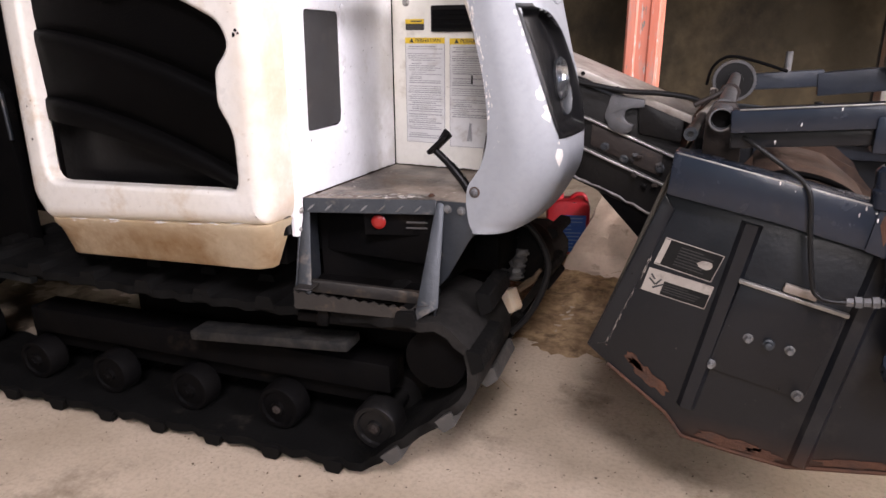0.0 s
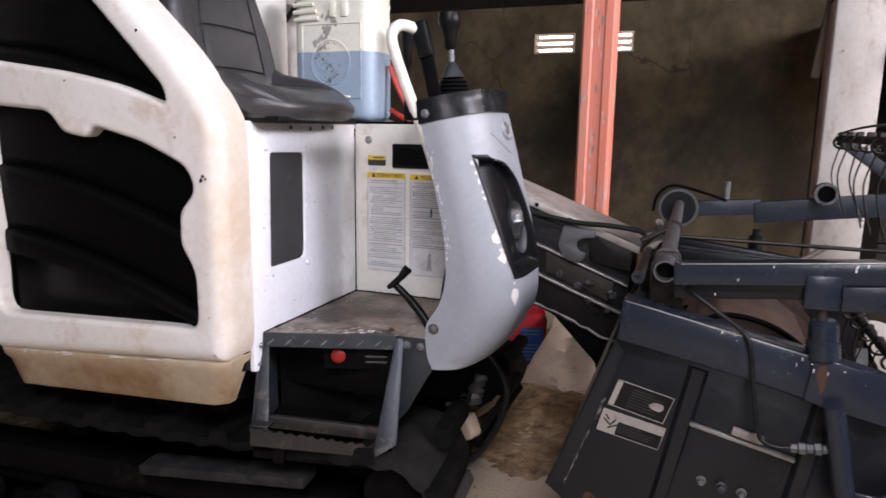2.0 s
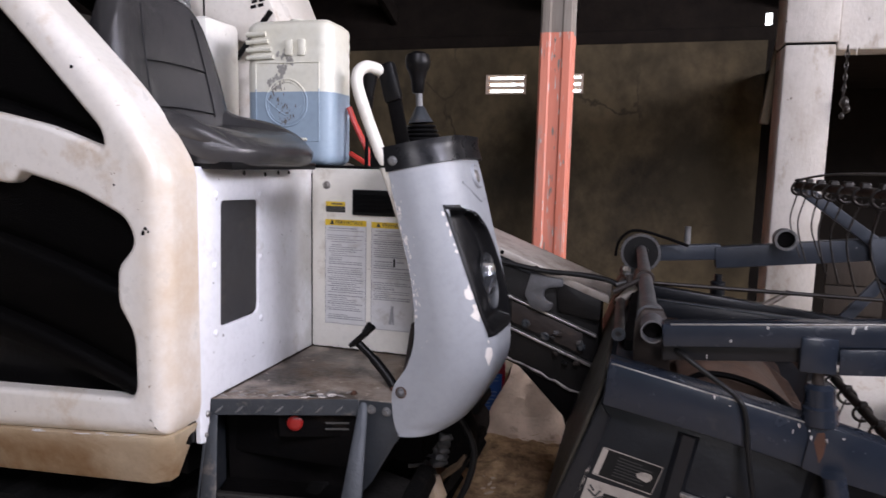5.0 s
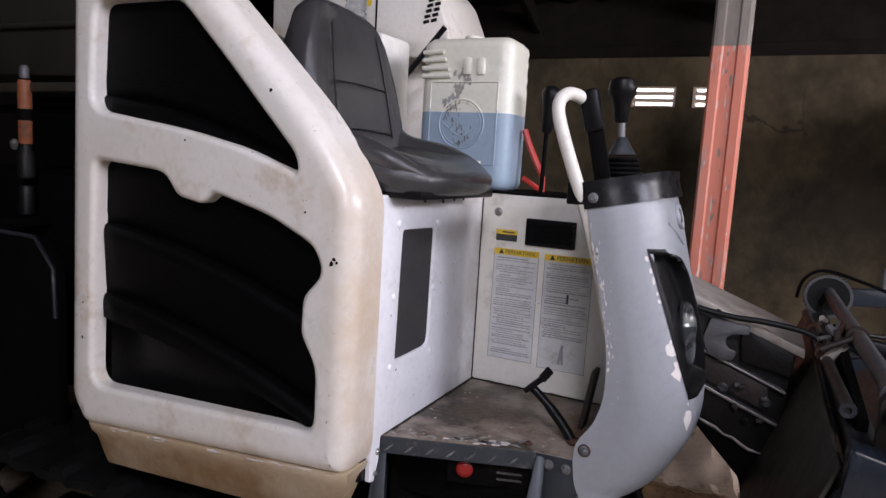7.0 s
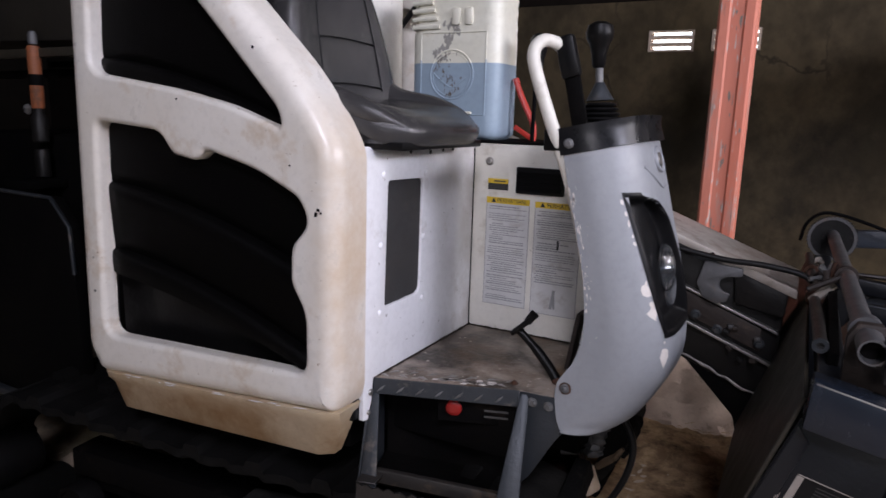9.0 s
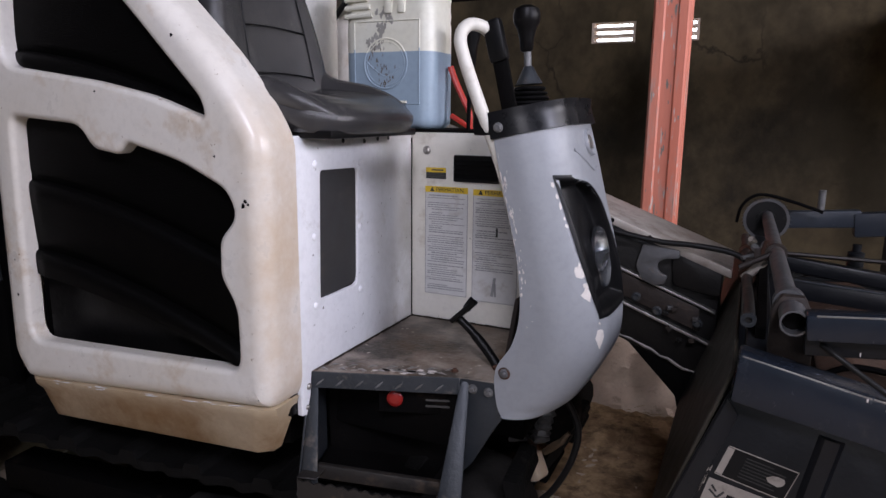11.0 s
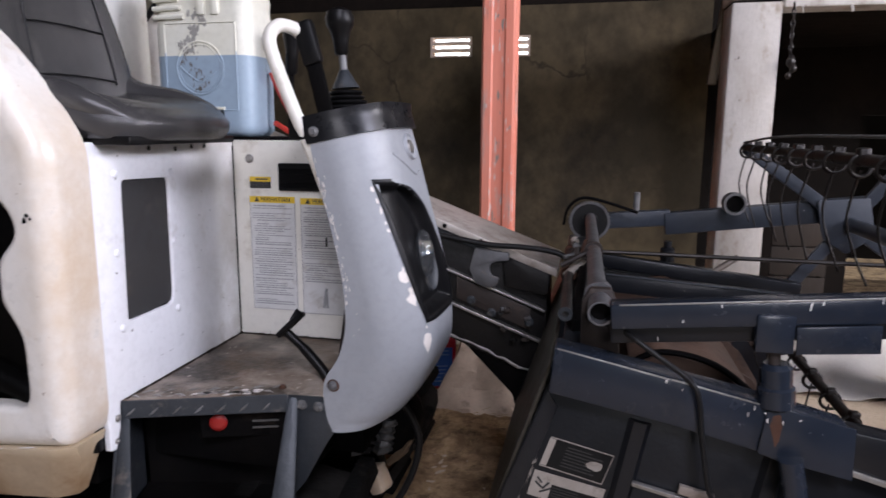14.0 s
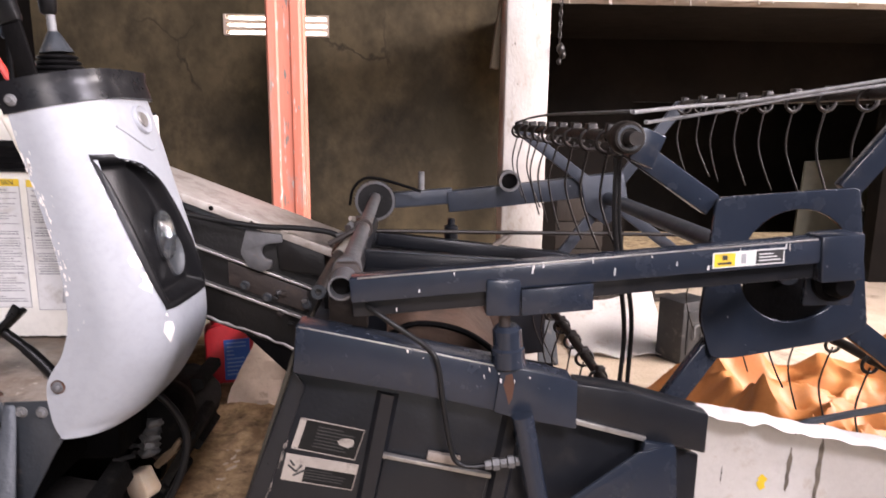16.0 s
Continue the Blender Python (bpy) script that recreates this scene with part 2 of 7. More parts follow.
M_WHITE = material("moulded_white_plastic", (0.74, 0.71, 0.66), (0.67, 0.62, 0.54), 0.30, scale=2.5, dirt=(0.44, 0.31, 0.18), dirt_amount=0.22, dirt_scale=4.0, bump=0.06, specks=(0.30, 0.22, 0.14), speck_scale=70, speck_cut=0.72, rough_var=0.10, stain=((0.54, 0.42, 0.29), "X", -0.87, -0.77))
# the grey along Y is the console's soft shadow, put into the sheet's colour
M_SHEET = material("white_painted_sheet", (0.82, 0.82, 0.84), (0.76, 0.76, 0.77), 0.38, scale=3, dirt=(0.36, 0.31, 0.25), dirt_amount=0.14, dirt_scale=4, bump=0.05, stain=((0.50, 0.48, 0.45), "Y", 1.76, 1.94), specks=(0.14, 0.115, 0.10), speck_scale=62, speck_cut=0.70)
M_CREAM = material("cream_painted_sheet", (0.74, 0.72, 0.66), (0.66, 0.63, 0.55), 0.45, scale=3, dirt=(0.36, 0.30, 0.22), dirt_amount=0.08, dirt_scale=5, bump=0.05, specks=(0.14, 0.11, 0.09), speck_scale=70, speck_cut=0.74)
M_FOAM = material("dark_foam_plastic", (0.00156, 0.00144, 0.0015), (0.0024, 0.00216, 0.00204), 0.52, spec=0.065, scale=5, bump=0.5, bump_scale=260, rough_var=0.08)
M_MESH = material("woven_dark_mesh", (0.030, 0.030, 0.031), (0.045, 0.041, 0.037), 0.85, scale=6, bump=0.6, bump_scale=700, dirt=(0.07, 0.058, 0.048), dirt_amount=0.15, dirt_scale=9)
M_BLACK = material("black_plastic", (0.0040, 0.0040, 0.0045), (0.0065, 0.006, 0.0058), 0.38, spec=0.16, scale=9, bump=0.15, dirt=(0.030, 0.027, 0.025), dirt_amount=0.03, dirt_scale=14)
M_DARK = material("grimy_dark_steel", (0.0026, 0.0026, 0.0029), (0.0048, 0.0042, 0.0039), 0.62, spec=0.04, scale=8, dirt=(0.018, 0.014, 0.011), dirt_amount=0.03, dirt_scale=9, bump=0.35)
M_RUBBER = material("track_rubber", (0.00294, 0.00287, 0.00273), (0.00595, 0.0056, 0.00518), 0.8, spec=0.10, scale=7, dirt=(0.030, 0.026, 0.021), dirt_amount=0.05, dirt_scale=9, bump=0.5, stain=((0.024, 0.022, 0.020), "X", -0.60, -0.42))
M_LUG = material("lug_rubber", (0.003, 0.0029, 0.00275), (0.006, 0.0055, 0.005), 0.8, spec=0.12, scale=7, dirt=(0.04, 0.034, 0.028), dirt_amount=0.10, dirt_scale=9, bump=0.5)
M_LUGDUST = material("dusty_lug_rubber", (0.055, 0.052, 0.048), (0.095, 0.088, 0.080), 0.75, spec=0.2, scale=9, dirt=(0.15, 0.135, 0.115), dirt_amount=0.25, dirt_scale=14, bump=0.6)
M_BLUE = material("slate_blue_paint", (0.01289, 0.01743, 0.02679), (0.01871, 0.02339, 0.03349), 0.24, spec=0.45, scale=5, dirt=(0.045, 0.043, 0.043), dirt_amount=0.06, dirt_scale=8, bump=0.10, specks=(0.34, 0.34, 0.35), speck_scale=75, speck_cut=0.735)
M_SIDE = material("header_side_paint", (0.006619, 0.007554, 0.009783), (0.01007, 0.01093, 0.01324), 0.34, spec=0.36, scale=4, dirt=(0.026, 0.024, 0.023), dirt_amount=0.10, dirt_scale=6, bump=0.15, specks=(0.22, 0.20, 0.18), speck_scale=90, speck_cut=0.77, stain=((0.055, 0.027, 0.017), "Z", 0.375, 0.295))
M_RUST = material("rusted_edge", (0.085, 0.040, 0.024), (0.055, 0.029, 0.020), 0.85, spec=0.2, scale=18, dirt=(0.040, 0.028, 0.023), dirt_amount=0.30, dirt_scale=22, bump=0.6)
M_GREY = material("grey_sprayed_shell", (0.30, 0.31, 0.325), (0.25, 0.26, 0.275), 0.46, scale=3.5, dirt=(0.17, 0.16, 0.16), dirt_amount=0.05, dirt_scale=7, bump=0.08, specks=(0.62, 0.60, 0.58), speck_scale=60, speck_cut=0.78)
M_SKIRT = material("yellowed_skirt_plastic", (0.61, 0.52, 0.38), (0.50, 0.385, 0.24), 0.38, scale=3, dirt=(0.32, 0.20, 0.10), dirt_amount=0.20, dirt_scale=4, bump=0.08, stain=((0.25, 0.135, 0.050), "Z", 0.770, 0.670))
# beige taken far down: the hood's shade is part of this colour
M_HOOD = material("shaded_beige_hood", (0.022, 0.0185, 0.013), (0.015, 0.0125, 0.009), 0.6, scale=3, dirt=(0.018, 0.015, 0.011), dirt_amount=0.2, dirt_scale=4, bump=0.1)
M_STAIN = material("dried_stain", (0.085, 0.070, 0.055), (0.17, 0.14, 0.105), 0.8, scale=40, bump=0)
M_FLAKE = material("bare_primer_flake", (0.72, 0.68, 0.64), (0.62, 0.57, 0.52), 0.7, scale=30, bump=0.3)
M_DECK = material("worn_deck_plate", (0.045, 0.034, 0.024), (0.33, 0.275, 0.225), 0.42, scale=5.2, contrast=3.0, dirt=(0.105, 0.055, 0.021), dirt_amount=0.55, dirt_scale=6, bump=0.6, metal=0.1, specks=(0.55, 0.48, 0.40), speck_scale=42, speck_cut=0.69, fine_amount=0.8)
M_STEP = material("step_steel", (0.026, 0.031, 0.037), (0.045, 0.049, 0.054), 0.45, scale=8, dirt=(0.18, 0.155, 0.13), dirt_amount=0.14, dirt_scale=12, bump=0.3, metal=0.35)
M_STEEL = material("bare_steel", (0.42, 0.41, 0.39), (0.28, 0.26, 0.24), 0.42, metal=0.8, scale=20, dirt=(0.10, 0.07, 0.05), dirt_amount=0.12, dirt_scale=30)
M_GALV = material("dusty_alloy", (0.20, 0.20, 0.20), (0.085, 0.082, 0.078), 0.6, metal=0.35, scale=18, dirt=(0.12, 0.10, 0.08), dirt_amount=0.2, dirt_scale=20, bump=0.5)
M_VINYL = material("grey_vinyl", (0.034, 0.033, 0.034), (0.050, 0.048, 0.047), 0.22, rough_var=0.09, scale=5, dirt=(0.105, 0.098, 0.093), dirt_amount=0.12, dirt_scale=7, bump=0.25, bump_scale=420)
M_CAN = material("milky_canister", (0.72, 0.71, 0.62), (0.66, 0.63, 0.50), 0.42, scale=4, dirt=(0.40, 0.33, 0.20), dirt_amount=0.06, dirt_scale=6, bump=0.05)
M_CANBLUE = material("canister_with_blue_liquid", (0.29, 0.365, 0.43), (0.26, 0.335, 0.41), 0.40, scale=5, dirt=(0.16, 0.20, 0.24), dirt_amount=0.05, dirt_scale=7, bump=0.05)
M_RED = material("red_plastic", (0.62, 0.030, 0.045), (0.52, 0.022, 0.035), 0.35, scale=8, bump=0.04)
M_REDPAINT = material("red_paint", (0.50, 0.040, 0.025), (0.40, 0.03, 0.02), 0.4, scale=8, dirt=(0.10, 0.05, 0.04), dirt_amount=0.1)
M_LABELBLUE = material("blue_label_print", (0.045, 0.13, 0.47), (0.05, 0.16, 0.55), 0.4, scale=20, bump=0)
M_PALEBLUE = material("pale_blue_print", (0.22, 0.34, 0.62), (0.30, 0.42, 0.66), 0.45, scale=20, bump=0)
M_PAPER = material("faded_grey_notice", (0.54, 0.54, 0.535), (0.60, 0.59, 0.57), 0.42, scale=14, dirt=(0.36, 0.33, 0.29), dirt_amount=0.25, dirt_scale=16, bump=0.05)
M_OLDPAPER = material("soiled_sticker_paper", (0.34, 0.305, 0.265), (0.24, 0.21, 0.18), 0.6, scale=12, dirt=(0.10, 0.085, 0.07), dirt_amount=0.22, dirt_scale=22, bump=0)
M_BOARD = material("old_olive_board", (0.085, 0.078, 0.048), (0.055, 0.050, 0.032), 0.7, scale=5, bump=0.3)
M_CARD = material("white_label_film", (0.64, 0.64, 0.62), (0.56, 0.56, 0.54), 0.45, scale=8, dirt=(0.40, 0.37, 0.33), dirt_amount=0.12, dirt_scale=14, bump=0)
M_INK = material("faded_grey_print", (0.24, 0.24, 0.245), (0.32, 0.32, 0.32), 0.6, scale=30, bump=0)
M_BLACKINK = material("black_print", (0.020, 0.020, 0.021), (0.03, 0.03, 0.03), 0.45, scale=40, bump=0)
M_YELLOW = material("yellow_print", (0.72, 0.50, 0.03), (0.62, 0.42, 0.03), 0.45, scale=20, bump=0, dirt=(0.30, 0.22, 0.08), dirt_amount=0.1, dirt_scale=20)
M_CHROME = material("lamp_reflector", (0.85, 0.85, 0.86), (0.65, 0.65, 0.66), 0.22, metal=1.0, bump=0, rough_var=0.05)
M_OLDORANGE = material("dull_orange_cylinder", (0.34, 0.10, 0.035), (0.22, 0.075, 0.03), 0.6, scale=12, dirt=(0.05, 0.04, 0.03), dirt_amount=0.3, dirt_scale=14, bump=0.3)
M_TANPIPE = material("stained_tan_pipe", (0.102, 0.069, 0.039), (0.06, 0.036, 0.018), 0.7, scale=22, dirt=(0.06, 0.04, 0.025), dirt_amount=0.2, dirt_scale=30, bump=0.4)
M_REFLECTOR = material("red_reflector", (0.26, 0.012, 0.010), (0.18, 0.010, 0.009), 0.35, bump=0.1, bump_scale=300)
M_ORANGE = material("faded_orange_paint", (0.60, 0.175, 0.105), (0.66, 0.24, 0.16), 0.55, scale=5, stretch=(1, 1, 0.16), dirt=(0.36, 0.30, 0.26), dirt_amount=0.20, dirt_scale=16, bump=0.3, specks=(0.50, 0.43, 0.38), speck_scale=52, speck_cut=0.635)
M_GREYWOOD = material("weathered_timber", (0.30, 0.27, 0.23), (0.20, 0.17, 0.14), 0.8, scale=6, stretch=(3, 3, 0.3), dirt=(0.12, 0.10, 0.08), dirt_amount=0.22, bump=0.4)
M_OLDBROWN = material("old_brown_timber", (0.027, 0.018, 0.0108), (0.0162, 0.01125, 0.0072), 0.85, scale=6, stretch=(3, 3, 0.3), bump=0.4)
M_STRUT = material("weathered_strut_timber", (0.105, 0.080, 0.048), (0.065, 0.050, 0.031), 0.85, scale=6, stretch=(3, 3, 0.3), bump=0.4)
M_CAP = material("glossy_black_collar", (0.0065, 0.0065, 0.0075), (0.011, 0.011, 0.012), 0.30, spec=0.25, scale=9, dirt=(0.06, 0.057, 0.055), dirt_amount=0.06, dirt_scale=16, bump=0.06, specks=(0.30, 0.30, 0.30), speck_scale=60, speck_cut=0.72)
M_OLIVE = material("olive_sheet_paint", (0.040, 0.034, 0.024), (0.026, 0.023, 0.017), 0.5, scale=5, dirt=(0.060, 0.048, 0.032), dirt_amount=0.2, dirt_scale=6, bump=0.2)
M_BEZEL = material("matt_lamp_recess", (0.0045, 0.0045, 0.0050), (0.007, 0.007, 0.0075), 0.36, spec=0.16, scale=8, bump=0.1, dirt=(0.03, 0.03, 0.03), dirt_amount=0.05, dirt_scale=16)
M_FAINT = material("faint_print", (0.045, 0.043, 0.040), (0.075, 0.070, 0.065), 0.6, scale=40, bump=0)
M_STICKER = material("black_sticker_film", (0.0065, 0.0065, 0.0068), (0.011, 0.0105, 0.010), 0.5, spec=0.15, scale=30, bump=0)
M_DIMPRINT = material("dim_print", (0.028, 0.027, 0.026), (0.045, 0.043, 0.040), 0.6, spec=0.15, scale=40, bump=0)
M_TUBE = material("dusty_bare_tube", (0.115, 0.115, 0.120), (0.070, 0.068, 0.068), 0.48, metal=0.25, scale=11, dirt=(0.12, 0.085, 0.060), dirt_amount=0.25, dirt_scale=15, bump=0.3)
M_IRON = material("worn_black_steel", (0.005844, 0.005631, 0.005631), (0.01169, 0.01063, 0.0101), 0.42, spec=0.22, scale=8, dirt=(0.040, 0.033, 0.026), dirt_amount=0.08, dirt_scale=14, bump=0.35)
M_RUSTIRON = material("rusty_brown_iron", (0.022, 0.0175, 0.0155), (0.040, 0.030, 0.025), 0.6, spec=0.3, scale=16, dirt=(0.075, 0.050, 0.036), dirt_amount=0.12, dirt_scale=18, bump=0.5)
M_BEARING = material("oily_brown_bearing", (0.012, 0.0098, 0.008), (0.020, 0.016, 0.013), 0.55, spec=0.15, scale=14, bump=0.3)
M_TREAD = material("worn_rusty_tread", (0.017, 0.0153, 0.01445), (0.034, 0.02975, 0.0255), 0.5, scale=14, metal=0.3, dirt=(0.10, 0.070, 0.048), dirt_amount=0.25, dirt_scale=18, bump=0.4)
M_SMUDGE = material("oily_smudge", (0.34, 0.33, 0.30), (0.25, 0.235, 0.205), 0.6, scale=40, bump=0)
# paler copy of M_BLUE: dust, plus the brighter light on the far parts
M_FARBLUE = material("far_slate_paint", (0.02621, 0.03182, 0.04212), (0.04118, 0.0468, 0.0571), 0.42, spec=0.3, scale=7, dirt=(0.075, 0.072, 0.070), dirt_amount=0.14, dirt_scale=10, bump=0.15, specks=(0.30, 0.30, 0.30), speck_scale=70, speck_cut=0.74)
M_BATTERY = material("dusty_black_casing", (0.016, 0.016, 0.017), (0.026, 0.025, 0.024), 0.55, scale=12, dirt=(0.11, 0.10, 0.09), dirt_amount=0.2, dirt_scale=14, bump=0.2)
M_LIME = material("whitewashed_column", (0.53, 0.50, 0.46), (0.36, 0.325, 0.28), 0.85, scale=4, stretch=(1, 1, 0.5), dirt=(0.20, 0.15, 0.09), dirt_amount=0.22, dirt_scale=8, bump=0.5, specks=(0.12, 0.10, 0.085), speck_scale=38, speck_cut=0.72)
M_WALL = material("mouldy_cement_wall", (0.1154, 0.08822, 0.04947), (0.04123, 0.03298, 0.01978), 0.9, spec=0.2, scale=1.5, grain=9, dirt=(0.020, 0.0165, 0.012), dirt_amount=0.34, dirt_scale=1.1, bump=0.9, bump_scale=16, fine_amount=0.8, contrast=1.5, stretch=(1, 1, 0.8), cracks=((0.040, 0.032, 0.020), 1.6))
# darker copy of M_WALL: the shade of bay, room and ends is in its colour
M_SHADEWALL = material("shaded_wall", (0.012, 0.0092, 0.0072), (0.007, 0.0056, 0.0045), 0.92, spec=0.1, scale=1.8, grain=25, dirt=(0.005, 0.0042, 0.0036), dirt_amount=0.3, dirt_scale=1.6, bump=0.5, bump_scale=20)
M_FLOOR = material("dusty_concrete_floor", (0.58, 0.475, 0.36), (0.45, 0.36, 0.26), 0.85, spec=0.25, scale=2.6, grain=70, dirt=(0.19, 0.14, 0.095), dirt_amount=0.20, dirt_scale=3.1, bump=0.6, bump_scale=60, fine_amount=0.75, contrast=1.3, specks=(0.085, 0.064, 0.048), speck_scale=55, speck_cut=0.70)
M_EARTH = material("trodden_earth", (0.46, 0.32, 0.18), (0.21, 0.135, 0.074), 0.95, spec=0.2, scale=9, grain=45, contrast=1.8, dirt=(0.075, 0.048, 0.028), dirt_amount=0.34, dirt_scale=11, bump=1.0, bump_scale=40, fine_amount=0.7)
M_SOIL = material("damp_dark_soil", (0.36, 0.29, 0.20), (0.20, 0.155, 0.105), 0.9, scale=5, grain=40, dirt=(0.09, 0.065, 0.045), dirt_amount=0.25, dirt_scale=7, bump=0.9, bump_scale=30)
M_PLINTH = material("dusty_concrete", (0.66, 0.53, 0.43), (0.54, 0.42, 0.33), 0.9, scale=6, dirt=(0.20, 0.145, 0.10), dirt_amount=0.14, dirt_scale=12, bump=0.6, bump_scale=40)
M_MUD = material("dried_mud", (0.16, 0.115, 0.075), (0.09, 0.062, 0.04), 0.95, scale=30, bump=0.3)
M_STRAW = material("straw", (0.36, 0.25, 0.11), (0.20, 0.135, 0.06), 0.8, scale=20, bump=0)
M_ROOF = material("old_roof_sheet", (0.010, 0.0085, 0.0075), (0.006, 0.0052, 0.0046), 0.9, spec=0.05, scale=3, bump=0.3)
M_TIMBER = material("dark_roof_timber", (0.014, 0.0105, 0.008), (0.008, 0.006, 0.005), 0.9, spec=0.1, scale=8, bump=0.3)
M_TARP = material("orange_tarpaulin", (0.527, 0.2082, 0.0595), (0.442, 0.1573, 0.03825), 0.55, scale=6, dirt=(0.33, 0.13, 0.05), dirt_amount=0.1, dirt_scale=5, bump=0.15)
M_TINWHITE = material("chipped_white_sheet", (0.56, 0.54, 0.51), (0.47, 0.44, 0.40), 0.5, scale=4, dirt=(0.30, 0.20, 0.12), dirt_amount=0.12, dirt_scale=6, bump=0.2)
M_WORNTOP = material("worn_beige_cover", (0.46, 0.43, 0.39), (0.30, 0.265, 0.23), 0.42, scale=7, metal=0.15, dirt=(0.13, 0.095, 0.07), dirt_amount=0.32, dirt_scale=13, bump=0.4, stain=((0.17, 0.13, 0.10), "X", -0.30, 0.10))
M_ROPE = material("grey_cord", (0.17, 0.165, 0.16), (0.11, 0.105, 0.10), 0.8, scale=40, bump=0.4, bump_scale=300)
M_HOSE = material("black_hose", (0.008, 0.008, 0.0085), (0.012, 0.0115, 0.011), 0.40, spec=0.2, scale=20, bump=0.1)
M_WIRE = material("spring_wire", (0.0108, 0.0093, 0.0084), (0.0252, 0.0192, 0.015), 0.45, scale=30, metal=0.4, bump=0.2)
M_BROWN = material("rust_brown_shield", (0.080, 0.042, 0.024), (0.045, 0.026, 0.017), 0.75, scale=8, dirt=(0.022, 0.015, 0.012), dirt_amount=0.25, dirt_scale=9, bump=0.5)
M_DUSTRAIL = material("dusty_frame_rail", (0.0165, 0.0143, 0.011), (0.00165, 0.001512, 0.001375), 0.8, scale=16, contrast=3.0, dirt=(0.006, 0.005, 0.0045), dirt_amount=0.5, dirt_scale=13, bump=0.6)
M_PET = material("clear_bottle", (0.75, 0.77, 0.78), (0.70, 0.72, 0.72), 0.12, bump=0, transmission=0.85, rough_var=0.05)


def glow(name, colour, strength):
    m = bpy.data.materials.new(name)
    m.use_nodes = True
    b = m.node_tree.nodes["Principled BSDF"]
    b.inputs["Base Color"].default_value = (0.8, 0.8, 0.8, 1)
    b.inputs["Emission Color"].default_value, b.inputs["Emission Strength"].default_value = (*colour, 1), strength
    return m


M_DAY = glow("daylight_outside", (1.0, 0.99, 0.97), 6.0)
gl = bpy.data.materials.new("lamp_glass")
gl.use_nodes = True
g = gl.node_tree.nodes["Principled BSDF"]
g.inputs["Base Color"].default_value, g.inputs["Roughness"].default_value = (0.70, 0.72, 0.74, 1), 0.06
g.inputs["Transmission Weight"].default_value = 0.97
M_GLASS = gl

# ---- the shed ----
WALL_Y, ROOF_LOW = 5.82, 2.42


def wall_with_holes(x0, x1, z0, z1, y0, y1, holes):
    """An upright wall of some thickness along x with square openings (x0, x1, z0, z1)."""
    xs = sorted({x0, x1, *[v for h in holes for v in h[:2]]})
    zs = sorted({z0, z1, *[v for h in holes for v in h[2:]]})
    b = bmesh.new()
    for xa, xb in zip(xs, xs[1:]):
        for za, zb in zip(zs, zs[1:]):
            xm, zm = (xa + xb) / 2, (za + zb) / 2
            if not any(h[0] < xm < h[1] and h[2] < zm < h[3] for h in holes):
                box(xa, xb, y0, y1, za, zb, 0, b)
    bmesh.ops.remove_doubles(b, verts=b.verts[:], dist=1e-5)
    inner = [f for f in b.faces if sum(1 for g in b.faces if g is not f and (g.calc_center_median() - f.calc_center_median()).length < 1e-5)]
    bmesh.ops.delete(b, geom=inner, context="FACES")
    return b


VENTS = [(-1.165, -0.825, 1.945, 2.105), (-0.70, -0.36, 1.945, 2.105)]

setting("floor", box(-9, 5.2, -4.2, 6.2, -0.2, 0, 0), M_FLOOR, "dusty beige concrete floor with crumbs and stains", "floor")

wall = setting("wall_north", wall_with_holes(-2.6, 0.98, 0, 2.33, WALL_Y, WALL_Y + 0.15, VENTS), M_WALL, "mould-stained rough cement plaster wall with vent blocks", "wall")
# these two wall pieces carry their shade as a darker colour
setting("wall_north_end", box(-9, -2.603, WALL_Y, WALL_Y + 0.15, 0, 2.33, 0), M_SHADEWALL, "cement wall behind the machine's rear, darkened for shade", "wall")
setting("wall_north_bay", wall_with_holes(0.98, 5.2, 0, 2.33, WALL_Y, WALL_Y + 0.15, [(2.05, 4.2, 0.0, 1.49)]), M_SHADEWALL, "cement wall with a dark doorway, darkened for the bay's shade", "wall")
for v in VENTS:
    x0, x1, z0, z1 = v
    t = (z1 - z0) / 3
    vent = tagged(part("vent_block", wall_with_holes(x0 + 0.002, x1 - 0.002, z0 + 0.002, z1 - 0.002, WALL_Y - 0.012, WALL_Y + 0.10,
                  [(x0 + 0.02, x1 - 0.02, z0 + 0.014 + k * t, z0 + t - 0.006 + k * t) for k in range(3)]), M_PLINTH, wall, "terracotta vent block with three slots"), "", "")
setting("backdrop", box(-6, 2, 7.4, 7.45, 0.5, 4.0, 0), M_DAY, "bright daylight outside the vent blocks", "backdrop")
setting("wall_room_back", box(1.2, 5.2, 8.4, 8.5, 0, 2.6, 0), M_SHADEWALL, "back wall of the dark room behind, darkened for shade", "wall")
setting("wall_room_side", box(1.7, 1.8, WALL_Y + 0.16, 8.38, 0, 2.6, 0), M_SHADEWALL, "side wall of the dark room behind, darkened for shade", "wall")
# unseen wall added so that no sky shows into the dark room
setting("light_block_room", box(5.2, 5.3, 6.21, 8.5, 0, 2.6, 0), M_SHADEWALL, "unseen end wall added to keep sky light out of the room", "wall")
setting("ceiling_room", box(1.2, 5.2, WALL_Y + 0.16, 8.38, 2.61, 2.7, 0), M_SHADEWALL, "dark ceiling of the room behind", "ceiling")
setting("wall_west", box(-9.15, -9.0, -4.2, 6.2, 0, 4.2, 0), M_SHADEWALL, "dark cement plaster wall at the far end", "wall")


